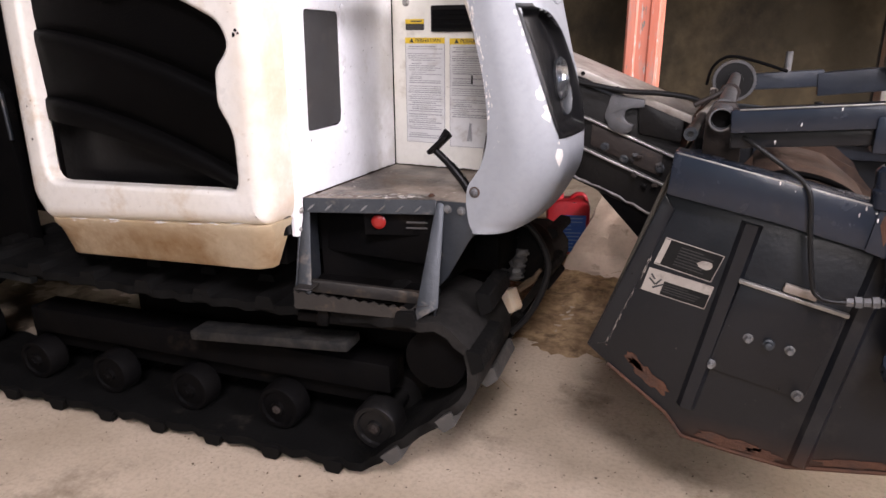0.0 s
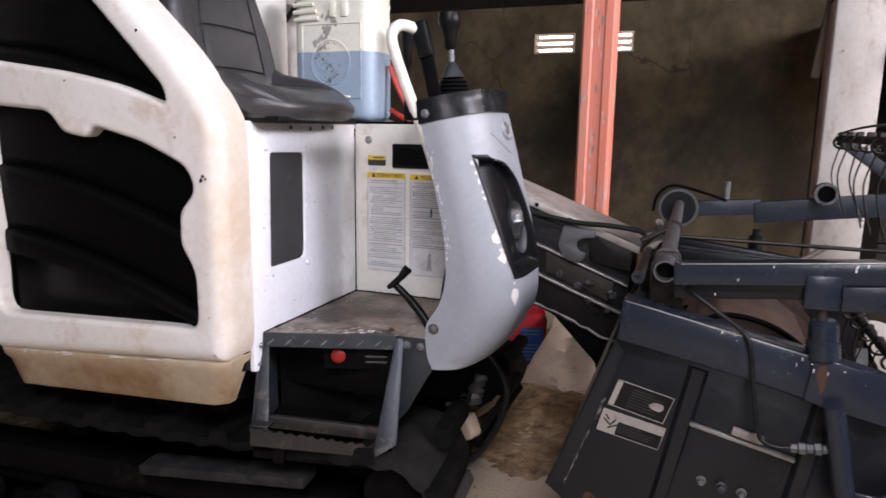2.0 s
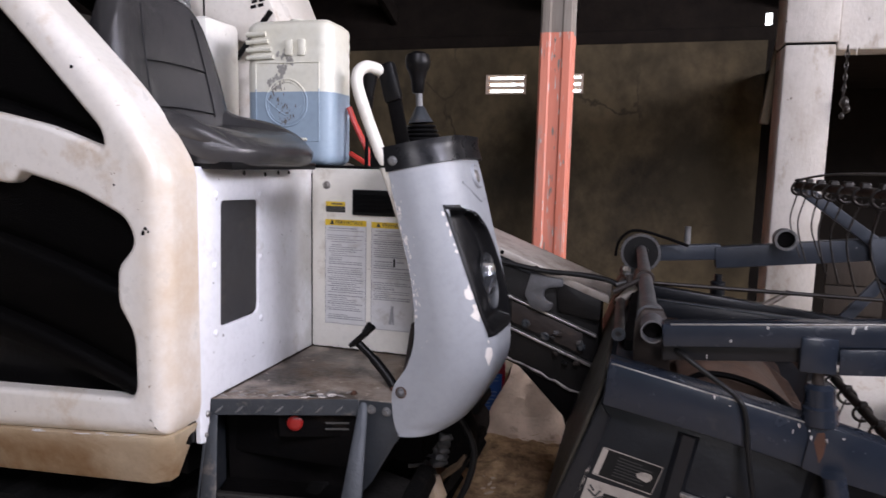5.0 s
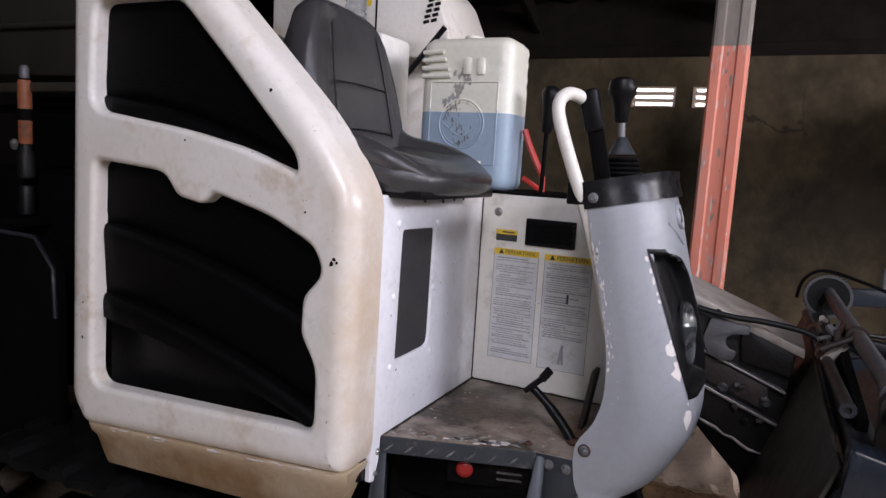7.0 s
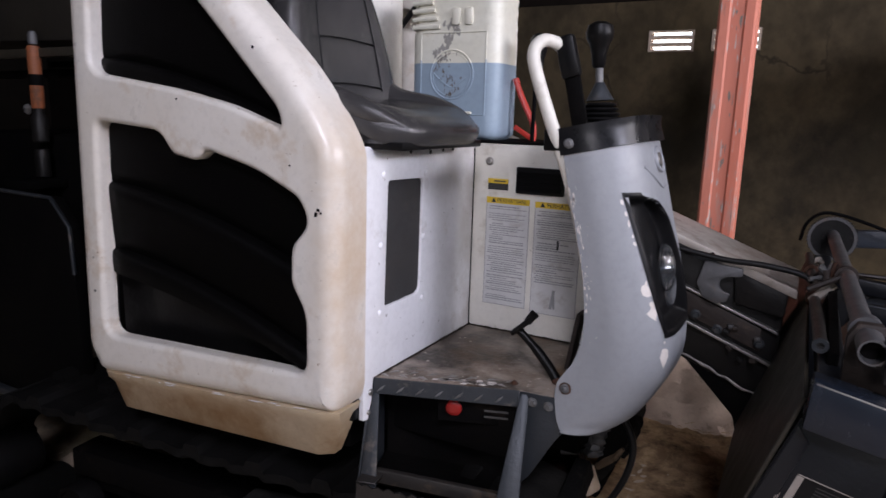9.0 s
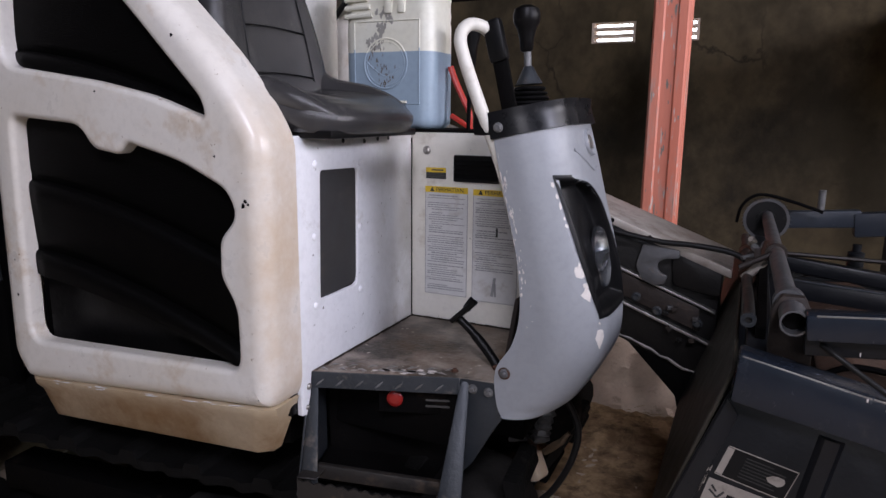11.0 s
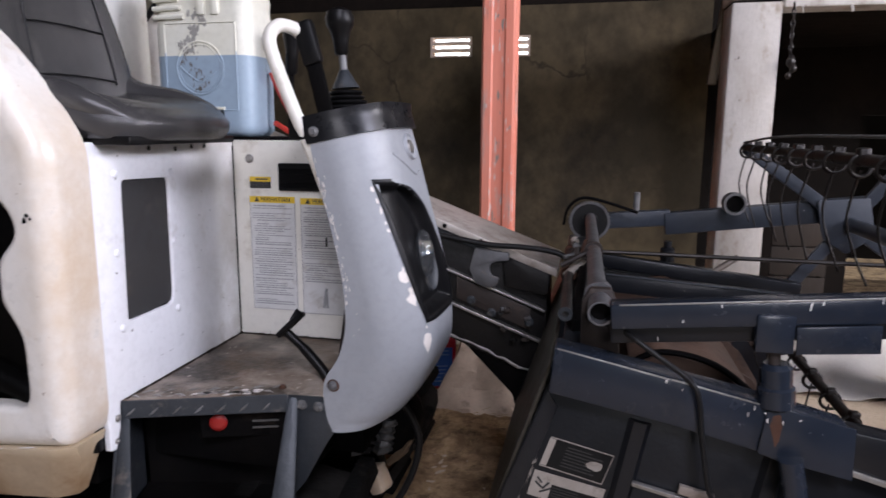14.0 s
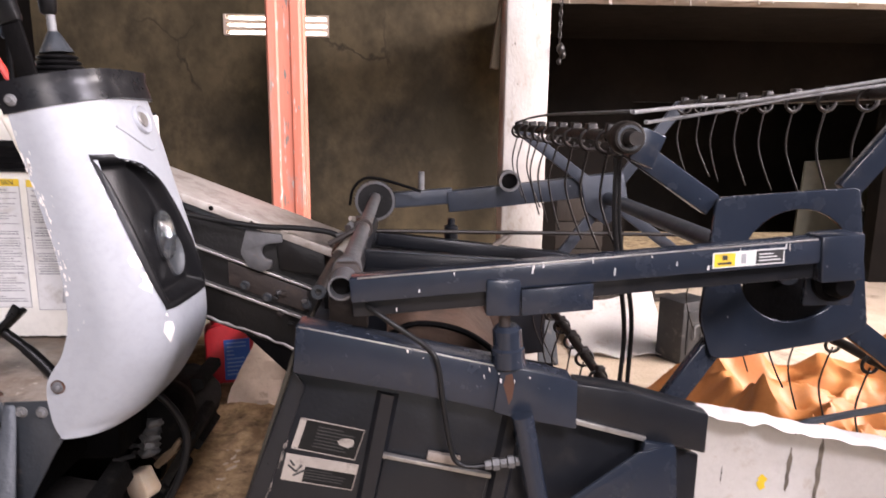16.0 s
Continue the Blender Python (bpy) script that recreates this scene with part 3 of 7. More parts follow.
def east_wall():
    b = bmesh.new()
    for y0, y1, z0, z1 in ((-4.2, -4.0, 0, 4.4), (-1.0, 1.2, 0, 4.4), (3.2, 6.2, 0, 4.4), (-4.0, -1.0, 3.7, 4.4), (1.2, 3.2, 3.4, 4.4)):
        box(5.2, 5.35, y0, y1, z0, z1, 0, b)
    return b


# unseen wall; its openings are assumed, to let daylight in from the east
setting("wall_east", east_wall(), M_WALL, "unseen cement plaster wall with two openings for daylight", "wall")
# three unseen walls added only to block light from the front and east
setting("light_block_south", box(-9, -0.9, -0.75, -0.6, 0, 4.3, 0), M_WALL, "unseen wall added to cut sky light from the front", "wall")
setting("light_block_front_low", box(1.05, 3.4, -0.95, -0.80, 0, 1.75, 0.006), M_WALL, "unseen low wall added to shade the floor by the header", "wall")
setting("light_block_east_low", box(3.42, 3.57, -0.95, 1.95, 0, 2.3, 0.006), M_WALL, "unseen partition added to keep east light off the low header", "wall")
setting("ground", box(-400, 400, -400, 400, -0.3, -0.21, 0), M_EARTH, "bare brown earth outside the shed", "ground")


def roof_sheet():
    b = bmesh.new()
    n = 200
    cols = []
    for i in range(n + 1):
        x = -9.2 + 14.6 * i / n
        w = 0.018 * math.cos(i * math.pi / 2)
        # the unseen front edge at y -0.8 leaves room for the fill lamps
        cols.append([b.verts.new((x, y, z + w)) for y, z in ((6.3, 2.62), (1.0, 4.6), (-0.8, 4.3))])
    for a, c in zip(cols, cols[1:]):
        for k in range(2):
            b.faces.new((a[k], a[k + 1], c[k + 1], c[k]))
    return b


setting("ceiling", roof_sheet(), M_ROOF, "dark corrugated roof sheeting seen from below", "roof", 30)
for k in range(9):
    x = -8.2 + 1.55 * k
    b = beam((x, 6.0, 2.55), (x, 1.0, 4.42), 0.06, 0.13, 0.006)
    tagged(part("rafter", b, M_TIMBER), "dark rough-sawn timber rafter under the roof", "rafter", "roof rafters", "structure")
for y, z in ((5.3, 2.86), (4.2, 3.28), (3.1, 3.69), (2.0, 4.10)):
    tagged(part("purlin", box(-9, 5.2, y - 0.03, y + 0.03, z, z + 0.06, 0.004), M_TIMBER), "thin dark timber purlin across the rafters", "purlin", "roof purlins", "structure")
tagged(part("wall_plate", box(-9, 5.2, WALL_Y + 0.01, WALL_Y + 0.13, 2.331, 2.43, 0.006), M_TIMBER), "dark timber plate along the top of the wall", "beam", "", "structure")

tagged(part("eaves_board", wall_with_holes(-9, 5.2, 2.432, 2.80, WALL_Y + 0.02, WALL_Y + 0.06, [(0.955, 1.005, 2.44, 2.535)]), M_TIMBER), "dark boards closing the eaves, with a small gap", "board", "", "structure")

# posts and the low bay
def fluted_post():
    pts = []
    for k in range(4):
        c, s = [(1, 0), (0, 1), (-1, 0), (0, -1)][k]
        for u, d in ((-0.080, 0.077), (-0.073, 0.084), (-0.036, 0.084), (-0.028, 0.077), (0.028, 0.077), (0.036, 0.084), (0.073, 0.084)):
            pts.append((c * d - s * u, s * d + c * u))
    return pts


PX, PY = -0.322, 3.815
post = thing("timber_post", (PX, PY, 0.30), "timber roof post with chipped orange paint below", "post")
prof = [(PX + a, PY + b) for a, b in fluted_post()]
part("painted_shaft", prism(prof, "z", 0.30, 2.035), M_ORANGE, post, "chipped faded orange paint")
random.seed(33)
for k in range(20):
    z, h, w = random.uniform(0.9, 2.02), random.uniform(0.006, 0.040), random.uniform(0.0015, 0.007)
    if k % 3 == 2:
        y, x = PY - 0.0848, PX + random.choice((-1, 1)) * random.uniform(0.040, 0.070)
    else:
        y, x = PY - 0.0778, PX + random.gauss(0.004, 0.010)
    out = [(x + w * random.uniform(0.3, 1.3) * math.cos(a), z + h * random.uniform(0.4, 1.3) * math.sin(a)) for a in [2 * math.pi * i / 10 for i in range(10)]]
    part("paint_chip", patch(out, (x, z), lambda p, q, y=y: (p, y, q)), M_GREYWOOD, post, "paint chipped to grey")
part("bare_shaft", prism([(PX + a * 0.985, PY + b * 0.985) for a, b in fluted_post()], "z", 2.035, 3.36), M_GREYWOOD, post, "bare grey weathered timber")


def plinth_mesh():
    b = bmesh.new()
    lo = [(-0.575, 3.34), (-0.045, 3.34), (-0.045, 4.26), (-0.575, 4.26)]
    hi = [(-0.445, 3.63), (-0.170, 3.63), (-0.170, 4.00), (-0.445, 4.00)]
    rows = []
    for k in range(13):
        t = k / 12
        row = []
        for i in range(4):
            for j in range(14):
                s = j / 14
                p0 = Vector(lo[i]).lerp(Vector(lo[(i + 1) % 4]), s)
                p1 = Vector(hi[i]).lerp(Vector(hi[(i + 1) % 4]), s)
                p = p0.lerp(p1, t)
                z = 0.36 * t
                q = Vector((p.x, p.y, z))
                n = noise.noise(q * 6) * 0.030 + noise.noise(q * 17) * 0.014 + noise.noise(q * 40) * 0.006
                row.append(b.verts.new((p.x + n, p.y - n, z + (n if t else -0.02))))
        rows.append(row)
    for a, c in zip(rows, rows[1:]):
        for i in range(56):
            b.faces.new((a[i], a[(i + 1) % 56], c[(i + 1) % 56], c[i]))
    b.faces.new(rows[-1])
    return b


tagged(part("post_plinth", plinth_mesh(), M_PLINTH, None, "", 30), "rough tapered concrete footing under the orange post", "footing")

tagged(part("timber_strut", beam((0.722, 4.042, 1.60), (0.812, 4.042, 2.34), 0.05, 0.045, 0.006, up=(1, 0, 0)), M_STRUT), "old brown timber strut leaning against the column", "strut")
pillar = thing("concrete_column", (0.86, 3.9, 0), "whitewashed concrete column, stained and chipped", "column")
part("shaft", box(0.752, 0.972, 3.80, 4.02, 0, 1.955, 0.012), M_LIME, pillar)
part("capital", box(0.745, 0.978, 3.795, 4.025, 1.962, 3.36, 0.012), M_LIME, pillar)
part("joint", box(0.757, 0.967, 3.805, 4.015, 1.953, 1.964, 0), M_DARK, pillar, "dark crack")
setting("lintel_beam", box(0.98, 5.2, 3.83, 4.00, 1.93, 2.30, 0.01), M_LIME, "whitewashed concrete beam above the low bay", "beam")
# slab assumed over the low bay to keep it dark, its colour darkened too
setting("slab", box(0.98, 5.2, 4.01, WALL_Y - 0.005, 1.97, 2.09, 0), M_SHADEWALL, "underside of the low bay's slab, darkened for shade", "slab")
drips = bmesh.new()
random.seed(4)
for k in range(26):
    x, l = random.uniform(1.0, 4.0), random.choice((0.008, 0.012, 0.015, 0.02, 0.03, 0.07))
    sweep([(x, 3.825, 1.935), (x + 0.004, 3.823, 1.93 - l)], [0.004, 0.0015], 5, drips)
setting("drips", drips, M_LIME, "limewash drips hanging off the beam", "drips")
chain = thing("hanging_chain", (1.02, 3.78, 1.62), "short rusty chain and hook hanging from the beam", "chain")
for k in range(9):
    c = Vector((1.015, 3.79, 1.93 - k * 0.026))
    a = 0 if k % 2 else math.pi / 2
    pts = [c + Vector((math.cos(a) * 0.007 * math.cos(t), math.sin(a) * 0.007 * math.cos(t), 0.017 * math.sin(t))) for t in [2 * math.pi * j / 10 for j in range(11)]]
    part("chain_link", sweep(pts, 0.003, 5), M_WIRE, chain)
for dx, dz, rr in ((0.0, 0.0, 0.028), (0.012, -0.03, 0.022), (-0.006, -0.062, 0.016)):
    part("knot", lathe([(0.003, -rr), (rr * 0.6, -rr * 0.6), (rr * 0.75, 0), (rr * 0.5, rr * 0.6), (0.004, rr)], (1.02 + dx, 3.785, 1.685 + dz), (0.2, 0.1, 1), 8), M_WIRE, chain)


# earth and straw by the machine
def earth_patch():
    b = bmesh.new()
    n, m = 90, 100
    rows = []
    for i in range(n + 1):
        row = []
        for j in range(m + 1):
            x, y = -1.3 + 1.9 * i / n, 2.35 + 2.2 * j / m
            d = min(1.0, 3.2 * min(i / n, 1 - i / n, j / m, 1 - j / m))
            z = d * (0.019 + 0.018 * noise.noise(Vector((x * 3, y * 3, 1))) + 0.014 * noise.noise(Vector((x * 11, y * 11, 4))) + 0.012 * noise.noise(Vector((x * 31, y * 31, 7)))) - 0.004
            row.append(b.verts.new((x, y, z)))
        rows.append(row)
    for i in range(n):
        for j in range(m):
            b.faces.new((rows[i][j], rows[i + 1][j], rows[i + 1][j + 1], rows[i][j + 1]))
    return b


setting("earth_rear", moved(earth_patch(), Matrix.Translation((-2.45, -1.35, -0.012))), M_SOIL, "trodden dark earth on the floor behind the machine", "earth", 60)
setting("earth", earth_patch(), M_EARTH, "thin layer of trodden brown earth on the floor", "earth", 60)
random.seed(11)
straw = bmesh.new()
for k in range(240):
    x, y, a, l = random.gauss(-0.34, 0.26), random.gauss(3.15, 0.36), random.uniform(0, 6.3), random.uniform(0.02, 0.07) * (2.2 if random.random() < 0.12 else 1)
    z, bend = 0.022 + random.uniform(0, 0.018), random.uniform(-0.5, 0.5)
    mid = (x + 0.5 * l * math.cos(a + bend), y + 0.5 * l * math.sin(a + bend), z + random.uniform(0, 0.008))
    sweep([(x, y, z), mid, (x + l * math.cos(a), y + l * math.sin(a), z + random.uniform(-0.006, 0.008))], [0.0008, 0.0012, 0.0006], 4, straw)
tagged(part("straw", straw, M_STRAW), "scattered dry straw on the earth", "straw", "", "stuff")
crumbs = bmesh.new()
for k in range(700):
    x, y = random.uniform(-1.9, 0.6), random.uniform(0.9, 2.7)
    r = random.uniform(0.0008, 0.0030) * (1.7 if random.random() < 0.10 else 1)
    lathe([(r * 0.6, 0), (r, r * 0.5), (r * 0.4, r)], (x, y, 0), (random.uniform(-0.2, 0.2), 0.1, 1), 5, crumbs)
tagged(part("crumbs", crumbs, M_MUD), "crumbs of dried mud on the concrete", "mud crumbs", "", "stuff")


# red oil jug
def oil_jug(cx, cy, turn):
    j = thing("oil_jug", (cx, cy, 0.020), "red plastic oil jug with a blue label", "jug")
    m = pose(cx, cy, 0.020, 0, 0, turn) @ Matrix.Scale(1.14, 4)
    body = rounded([(-0.108, 0), (0.095, 0), (0.095, 0.252), (0.06, 0.268), (0.02, 0.270), (-0.045, 0.270), (-0.108, 0.25)], [0.012, 0.012, 0.02, 0.02, 0.01, 0.02, 0.03], 4)
    part("body", moved(prism(body, "y", -0.055, 0.055, 0.010), m), M_RED, j)
    part("cap", moved(lathe([(0.026, 0), (0.026, 0.03), (0.022, 0.035)], (-0.055, 0, 0.262), (0, 0, 1), 18), m), M_RED, j, "ribbed red cap")
    part("handle", moved(sweep(smooth_line([(0.0, 0, 0.262), (0.030, 0, 0.290), (0.065, 0, 0.286), (0.082, 0, 0.25)], 5), 0.011, 10), m), M_RED, j)
    lab = part("label", moved(box(-0.030, 0.078, -0.0575, -0.0555, 0.016, 0.200, 0), m), M_LABELBLUE, j, "blue printed label")
    bars = bmesh.new()
    random.seed(2)
    for k in range(9):
        w = random.uniform(0.02, 0.065)
        box(-0.020, -0.020 + w * 1.3, -0.0582, -0.0574, 0.182 - k * 0.018, 0.187 - k * 0.018, 0, bars)
    part("small_print", moved(bars, m), M_PALEBLUE, lab, "pale blue unreadable lines of print")
    return j


oil_jug(-0.625, 3.667, 18)

cup = thing("plastic_cup", (-2.62, 1.52, 0.02), "white plastic cup standing on the earth", "cup")
part("body", lathe([(0.024, 0), (0.030, 0.004), (0.033, 0.05), (0.035, 0.095), (0.033, 0.10)], (-2.62, 1.52, 0.02), (0.05, 0.0, 1), 18), M_TINWHITE, cup)
part("band", ring((-2.619, 1.52, 0.030), (0.05, 0, 1), 0.0325, 0.029, 0.012, 18), M_GALV, cup, "grey band")

# ---- the harvester's body ----
harv = thing("combine_harvester", (-1.2, 1.9, 0), "small worn white and grey combine harvester on dark rubber tracks", "combine harvester")

# side cover with two openings
DY = 1.34
outline = rounded([(-1.640, 0.765), (-1.590, 0.694), (-0.80, 0.762), (-0.787, 0.80), (-0.785, 1.335), (-0.820, 1.395), (-0.897, 1.497), (-1.085, 1.676), (-1.24, 1.82), (-1.34, 1.885), (-1.612, 1.905)],
                  [0.03, 0.02, 0.02, 0.02, 0.05, 0.06, 0.08, 0.08, 0.06, 0.05, 0.03], 4)
win_up = rounded([(-1.522, 1.737), (-1.540, 1.492), (-1.226, 1.452), (-1.065, 1.420), (-0.925, 1.374), (-0.934, 1.413), (-1.106, 1.586), (-1.262, 1.737)],
                 [0.03, 0.05, 0.05, 0.04, 0.02, 0.02, 0.04, 0.05], 4)
win_low = rounded([(-1.530, 1.374), (-1.30, 1.357), (-1.258, 1.304), (-1.185, 1.293), (-1.150, 1.320), (-1.000, 1.285), (-0.880, 1.232), (-0.857, 1.180), (-0.905, 1.128),
                   (-0.908, 1.048), (-0.868, 0.985), (-0.868, 0.845), (-0.945, 0.842), (-1.548, 0.812)],
                  [0.03, 0.03, 0.018, 0.015, 0.015, 0.04, 0.03, 0.03, 0.018, 0.018, 0.03, 0.05, 0.02, 0.05], 4)
cover = part("side_cover", panel(outline, [win_up, win_low], DY, 0.112, 0.044, 0.014, 0.042), M_WHITE, harv, "moulded white plastic side cover, yellowed and scuffed", 60)


wn_mod = cover.modifiers.new("even_normals", "WEIGHTED_NORMAL")
wn_mod.keep_sharp = True


def skirt_mesh():
    """The lower edge turned in under the cover, its ridge rising to the front."""
    b = bmesh.new()
    rows = []
    for k in range(25):
        u = k / 24
        x, xl = -1.592 + 0.800 * u, -1.582 + 0.735 * u
        top, low = 0.702 + 0.064 * u, 0.581 + 0.050 * u
        e = 0.020 if k in (0, 24) else 0.0
        section = ((DY + 0.006, top, 0.0), (DY + 0.010, top - 0.016, 0.06), (DY + 0.026, top - 0.034, 0.2), (DY + 0.052, low + 0.005, 0.97), (DY + 0.058, low, 1.0), (DY + 0.105, low, 1.0), (DY + 0.105, top, 0.0))
        rows.append([b.verts.new((x + (xl - x) * f, y + e * (1 if y < 1.40 else 0), z)) for y, z, f in section])
    for a, c in zip(rows, rows[1:]):
        for i in range(7):
            b.faces.new((a[i], a[(i + 1) % 7], c[(i + 1) % 7], c[i]))
    b.faces.new(rows[0])
    b.faces.new(rows[-1][::-1])
    return b


random.seed(77)
for k in range(16):
    u = random.choice((0.12, 0.16, 0.3, 0.34, 0.55, 0.72, 0.8, 0.93)) + random.gauss(0, 0.02)
    xs, zs, ws = -1.565 + 0.772 * u, 0.700 + 0.066 * u + random.uniform(-0.002, 0.008), random.uniform(0.004, 0.030)
    part("scuff", patch([(xs + ws * math.cos(a) * random.uniform(0.6, 1.1), zs + 0.10 * ws * math.cos(a) + random.uniform(0.0008, 0.0018) * math.sin(a)) for a in [2 * math.pi * i / 10 for i in range(10)]], (xs, zs), lambda p, q: (p, DY - 0.0006 + max(0.0, 0.035 - (q - (0.694 + 0.083 * (p + 1.565)))) * 0.10, q)), M_SHEET, cover, "pale scuff on the ridge")
part("skirt", skirt_mesh(), M_SKIRT, cover, "yellowed lower skirt turned inwards", 50)


def inside(poly, x, z):
    c = False
    for (xa, za), (xb, zb) in zip(poly, poly[1:] + poly[:1]):
        if (za > z) != (zb > z) and x < (xb - xa) * (z - za) / (zb - za) + xa:
            c = not c
    return c


def louvre(x0, x1, z0, z1, steps, y0, window):
    """A dark insert whose curved bands overlap like shingles."""
    b = bmesh.new()
    n = 60
    wide = inset(ccw(window), -0.022)
    rows = []
    steps_off = ((0.030, 0.0), (0.016, 0.004), (0.006, 0.011), (0.001, 0.013), (-0.001, 0.004), (-0.003, -0.006), (-0.008, -0.013), (-0.016, -0.017), (-0.030, -0.018))
    for i in range(n + 1):
        u = i / n
        x = x0 + (x1 - x0) * u
        keys = [(z1, y0)]
        for base, drop in steps:
            edge = base - drop * (0.30 * u + 0.70 * u * u)
            keys += [(edge + dz, y0 + dy * min(1.0, u / 0.10, (1 - u) / 0.08)) for dz, dy in steps_off]
        keys.append((z0, y0 + 0.004))
        row = []
        for (za, ya), (zb, yb) in zip(keys, keys[1:]):
            k = 7 if za - zb > 0.04 else 1
            for q in range(k):
                t = q / k
                row.append(b.verts.new((x, ya + (yb - ya) * t, za + (zb - za) * t)))
        row.append(b.verts.new((x, keys[-1][1], z0)))
        rows.append(row)
    m = min(len(r) for r in rows) - 1
    for i in range(n):
        for k in range(m):
            c = (rows[i][k].co + rows[i + 1][k + 1].co) / 2
            if inside(wide, c.x, c.z):
                b.faces.new((rows[i][k], rows[i + 1][k], rows[i + 1][k + 1], rows[i][k + 1]))
    bmesh.ops.delete(b, geom=[v for v in b.verts if not v.link_faces], context="VERTS")
    return b


part("upper_insert", louvre(-1.56, -0.90, 1.36, 1.76, [(1.530, 0.16)], DY + 0.040, win_up), M_FOAM, cover, "matt black louvred insert", 60)
part("lower_insert", louvre(-1.57, -0.84, 0.79, 1.39, [(1.222, 0.175), (1.045, 0.185)], DY + 0.040, win_low), M_FOAM, cover, "matt black louvred insert", 60)
for cx, cz, cr in ((-0.826, 1.213, 0.005), (-0.833, 1.203, 0.006), (-0.820, 1.207, 0.004), (-0.995, 1.538, 0.005), (-1.575, 0.93, 0.004), (-1.572, 1.02, 0.003), (-0.90, 1.30, 0.003), (-1.23, 1.43, 0.003)):
    part("chip", patch([(cx + cr * random.uniform(0.6, 1.2) * math.cos(a), cz + cr * random.uniform(0.6, 1.2) * math.sin(a)) for a in [2 * math.pi * k / 8 for k in range(8)]], (cx, cz), lambda p, q: (p, DY - 0.0006, q)), M_DARK, cover, "dark chip in the plastic")
part("inner_frame", box(-1.58, -0.80, DY + 0.085, DY + 0.105, 0.72, 1.36, 0.002), M_BLACK, cover)

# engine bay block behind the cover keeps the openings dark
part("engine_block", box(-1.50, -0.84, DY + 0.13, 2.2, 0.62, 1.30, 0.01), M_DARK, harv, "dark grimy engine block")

# seat box: front sheet with mesh window, facing forward
SX = -0.79
hole = rounded([(1.546, 1.262), (1.703, 1.258), (1.698, 0.990), (1.690, 0.967), (1.536, 0.967)], 0.012, 3)
sheet = rounded([(1.452, 0.712), (1.482, 0.706), (1.492, 0.806), (1.988, 0.806), (1.988, 1.336), (1.452, 1.340)], [0.004, 0.004, 0.003, 0.002, 0.002, 0.006], 2)
b = panel([(p[0], p[1]) for p in sheet], [hole], 0, 0.012, 0.003, 0.003, 0.010)
moved(b, Matrix(((0, -1, 0, SX), (1, 0, 0, 0), (0, 0, 1, 0), (0, 0, 0, 1))))
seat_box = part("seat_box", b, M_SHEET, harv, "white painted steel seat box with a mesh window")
part("mesh_window", prism(rounded([(1.538, 1.270), (1.711, 1.266), (1.706, 0.975), (1.530, 0.96)], 0.012, 2), "x", SX - 0.010, SX - 0.007), M_MESH, seat_box, "dark woven mesh in the window")
for y, z in ((1.526, 1.276), (1.517, 1.116), (1.516, 0.957), (1.713, 1.269), (1.711, 1.111), (1.708, 0.951)):
    part("screw", dome((SX, y, z), (1, 0, 0), 0.009, 0.005), M_SHEET, seat_box, "painted screw head")
for y, z, r in ((1.478, 0.775, 0.008), (1.470, 0.728, 0.006)):
    part("screw", dome((SX + 0.001, y, z), (1, 0, 0), r, 0.005), M_STEEL, seat_box)
part("box_top", box(-1.50, SX - 0.002, 1.46, 2.00, 1.322, 1.334, 0.003), M_SHEET, seat_box)
for y in (1.64, 1.735, 1.80, 1.855):
    part("bolt_hole", lathe([(0.006, 0), (0.006, 0.001)], (SX, y, 1.325 - 0.004 * (y == 1.735)), (1, 0, 0), 8), M_BLACK, seat_box)

# far side box with notices
NY = 1.99
side_box = part("side_box", box(SX, -0.40, NY, 2.30, 0.806, 1.338, 0.004), M_CREAM, harv, "cream painted steel side box with warning notices")
part("box_lid", box(SX - 0.24, -0.405, NY + 0.004, 2.30, 1.339, 1.345, 0.002), M_DARK, side_box, "dark rubbery lid strip")
part("screw", bolt((-0.742, NY, 1.289), (0, -1, 0), 0.008, 0.007), M_STEEL, side_box)
grille = part("vent_grille", box(-0.658, -0.520, NY - 0.010, NY + 0.002, 1.206, 1.279, 0.004), M_BLACK, side_box, "black louvred air grille")
for k in range(5):
    z = 1.216 + k * 0.0125
    part("slat", prism([(NY - 0.018, z), (NY - 0.009, z + 0.010), (NY - 0.009, z + 0.002)], "x", -0.652, -0.526), M_BLACK, grille)


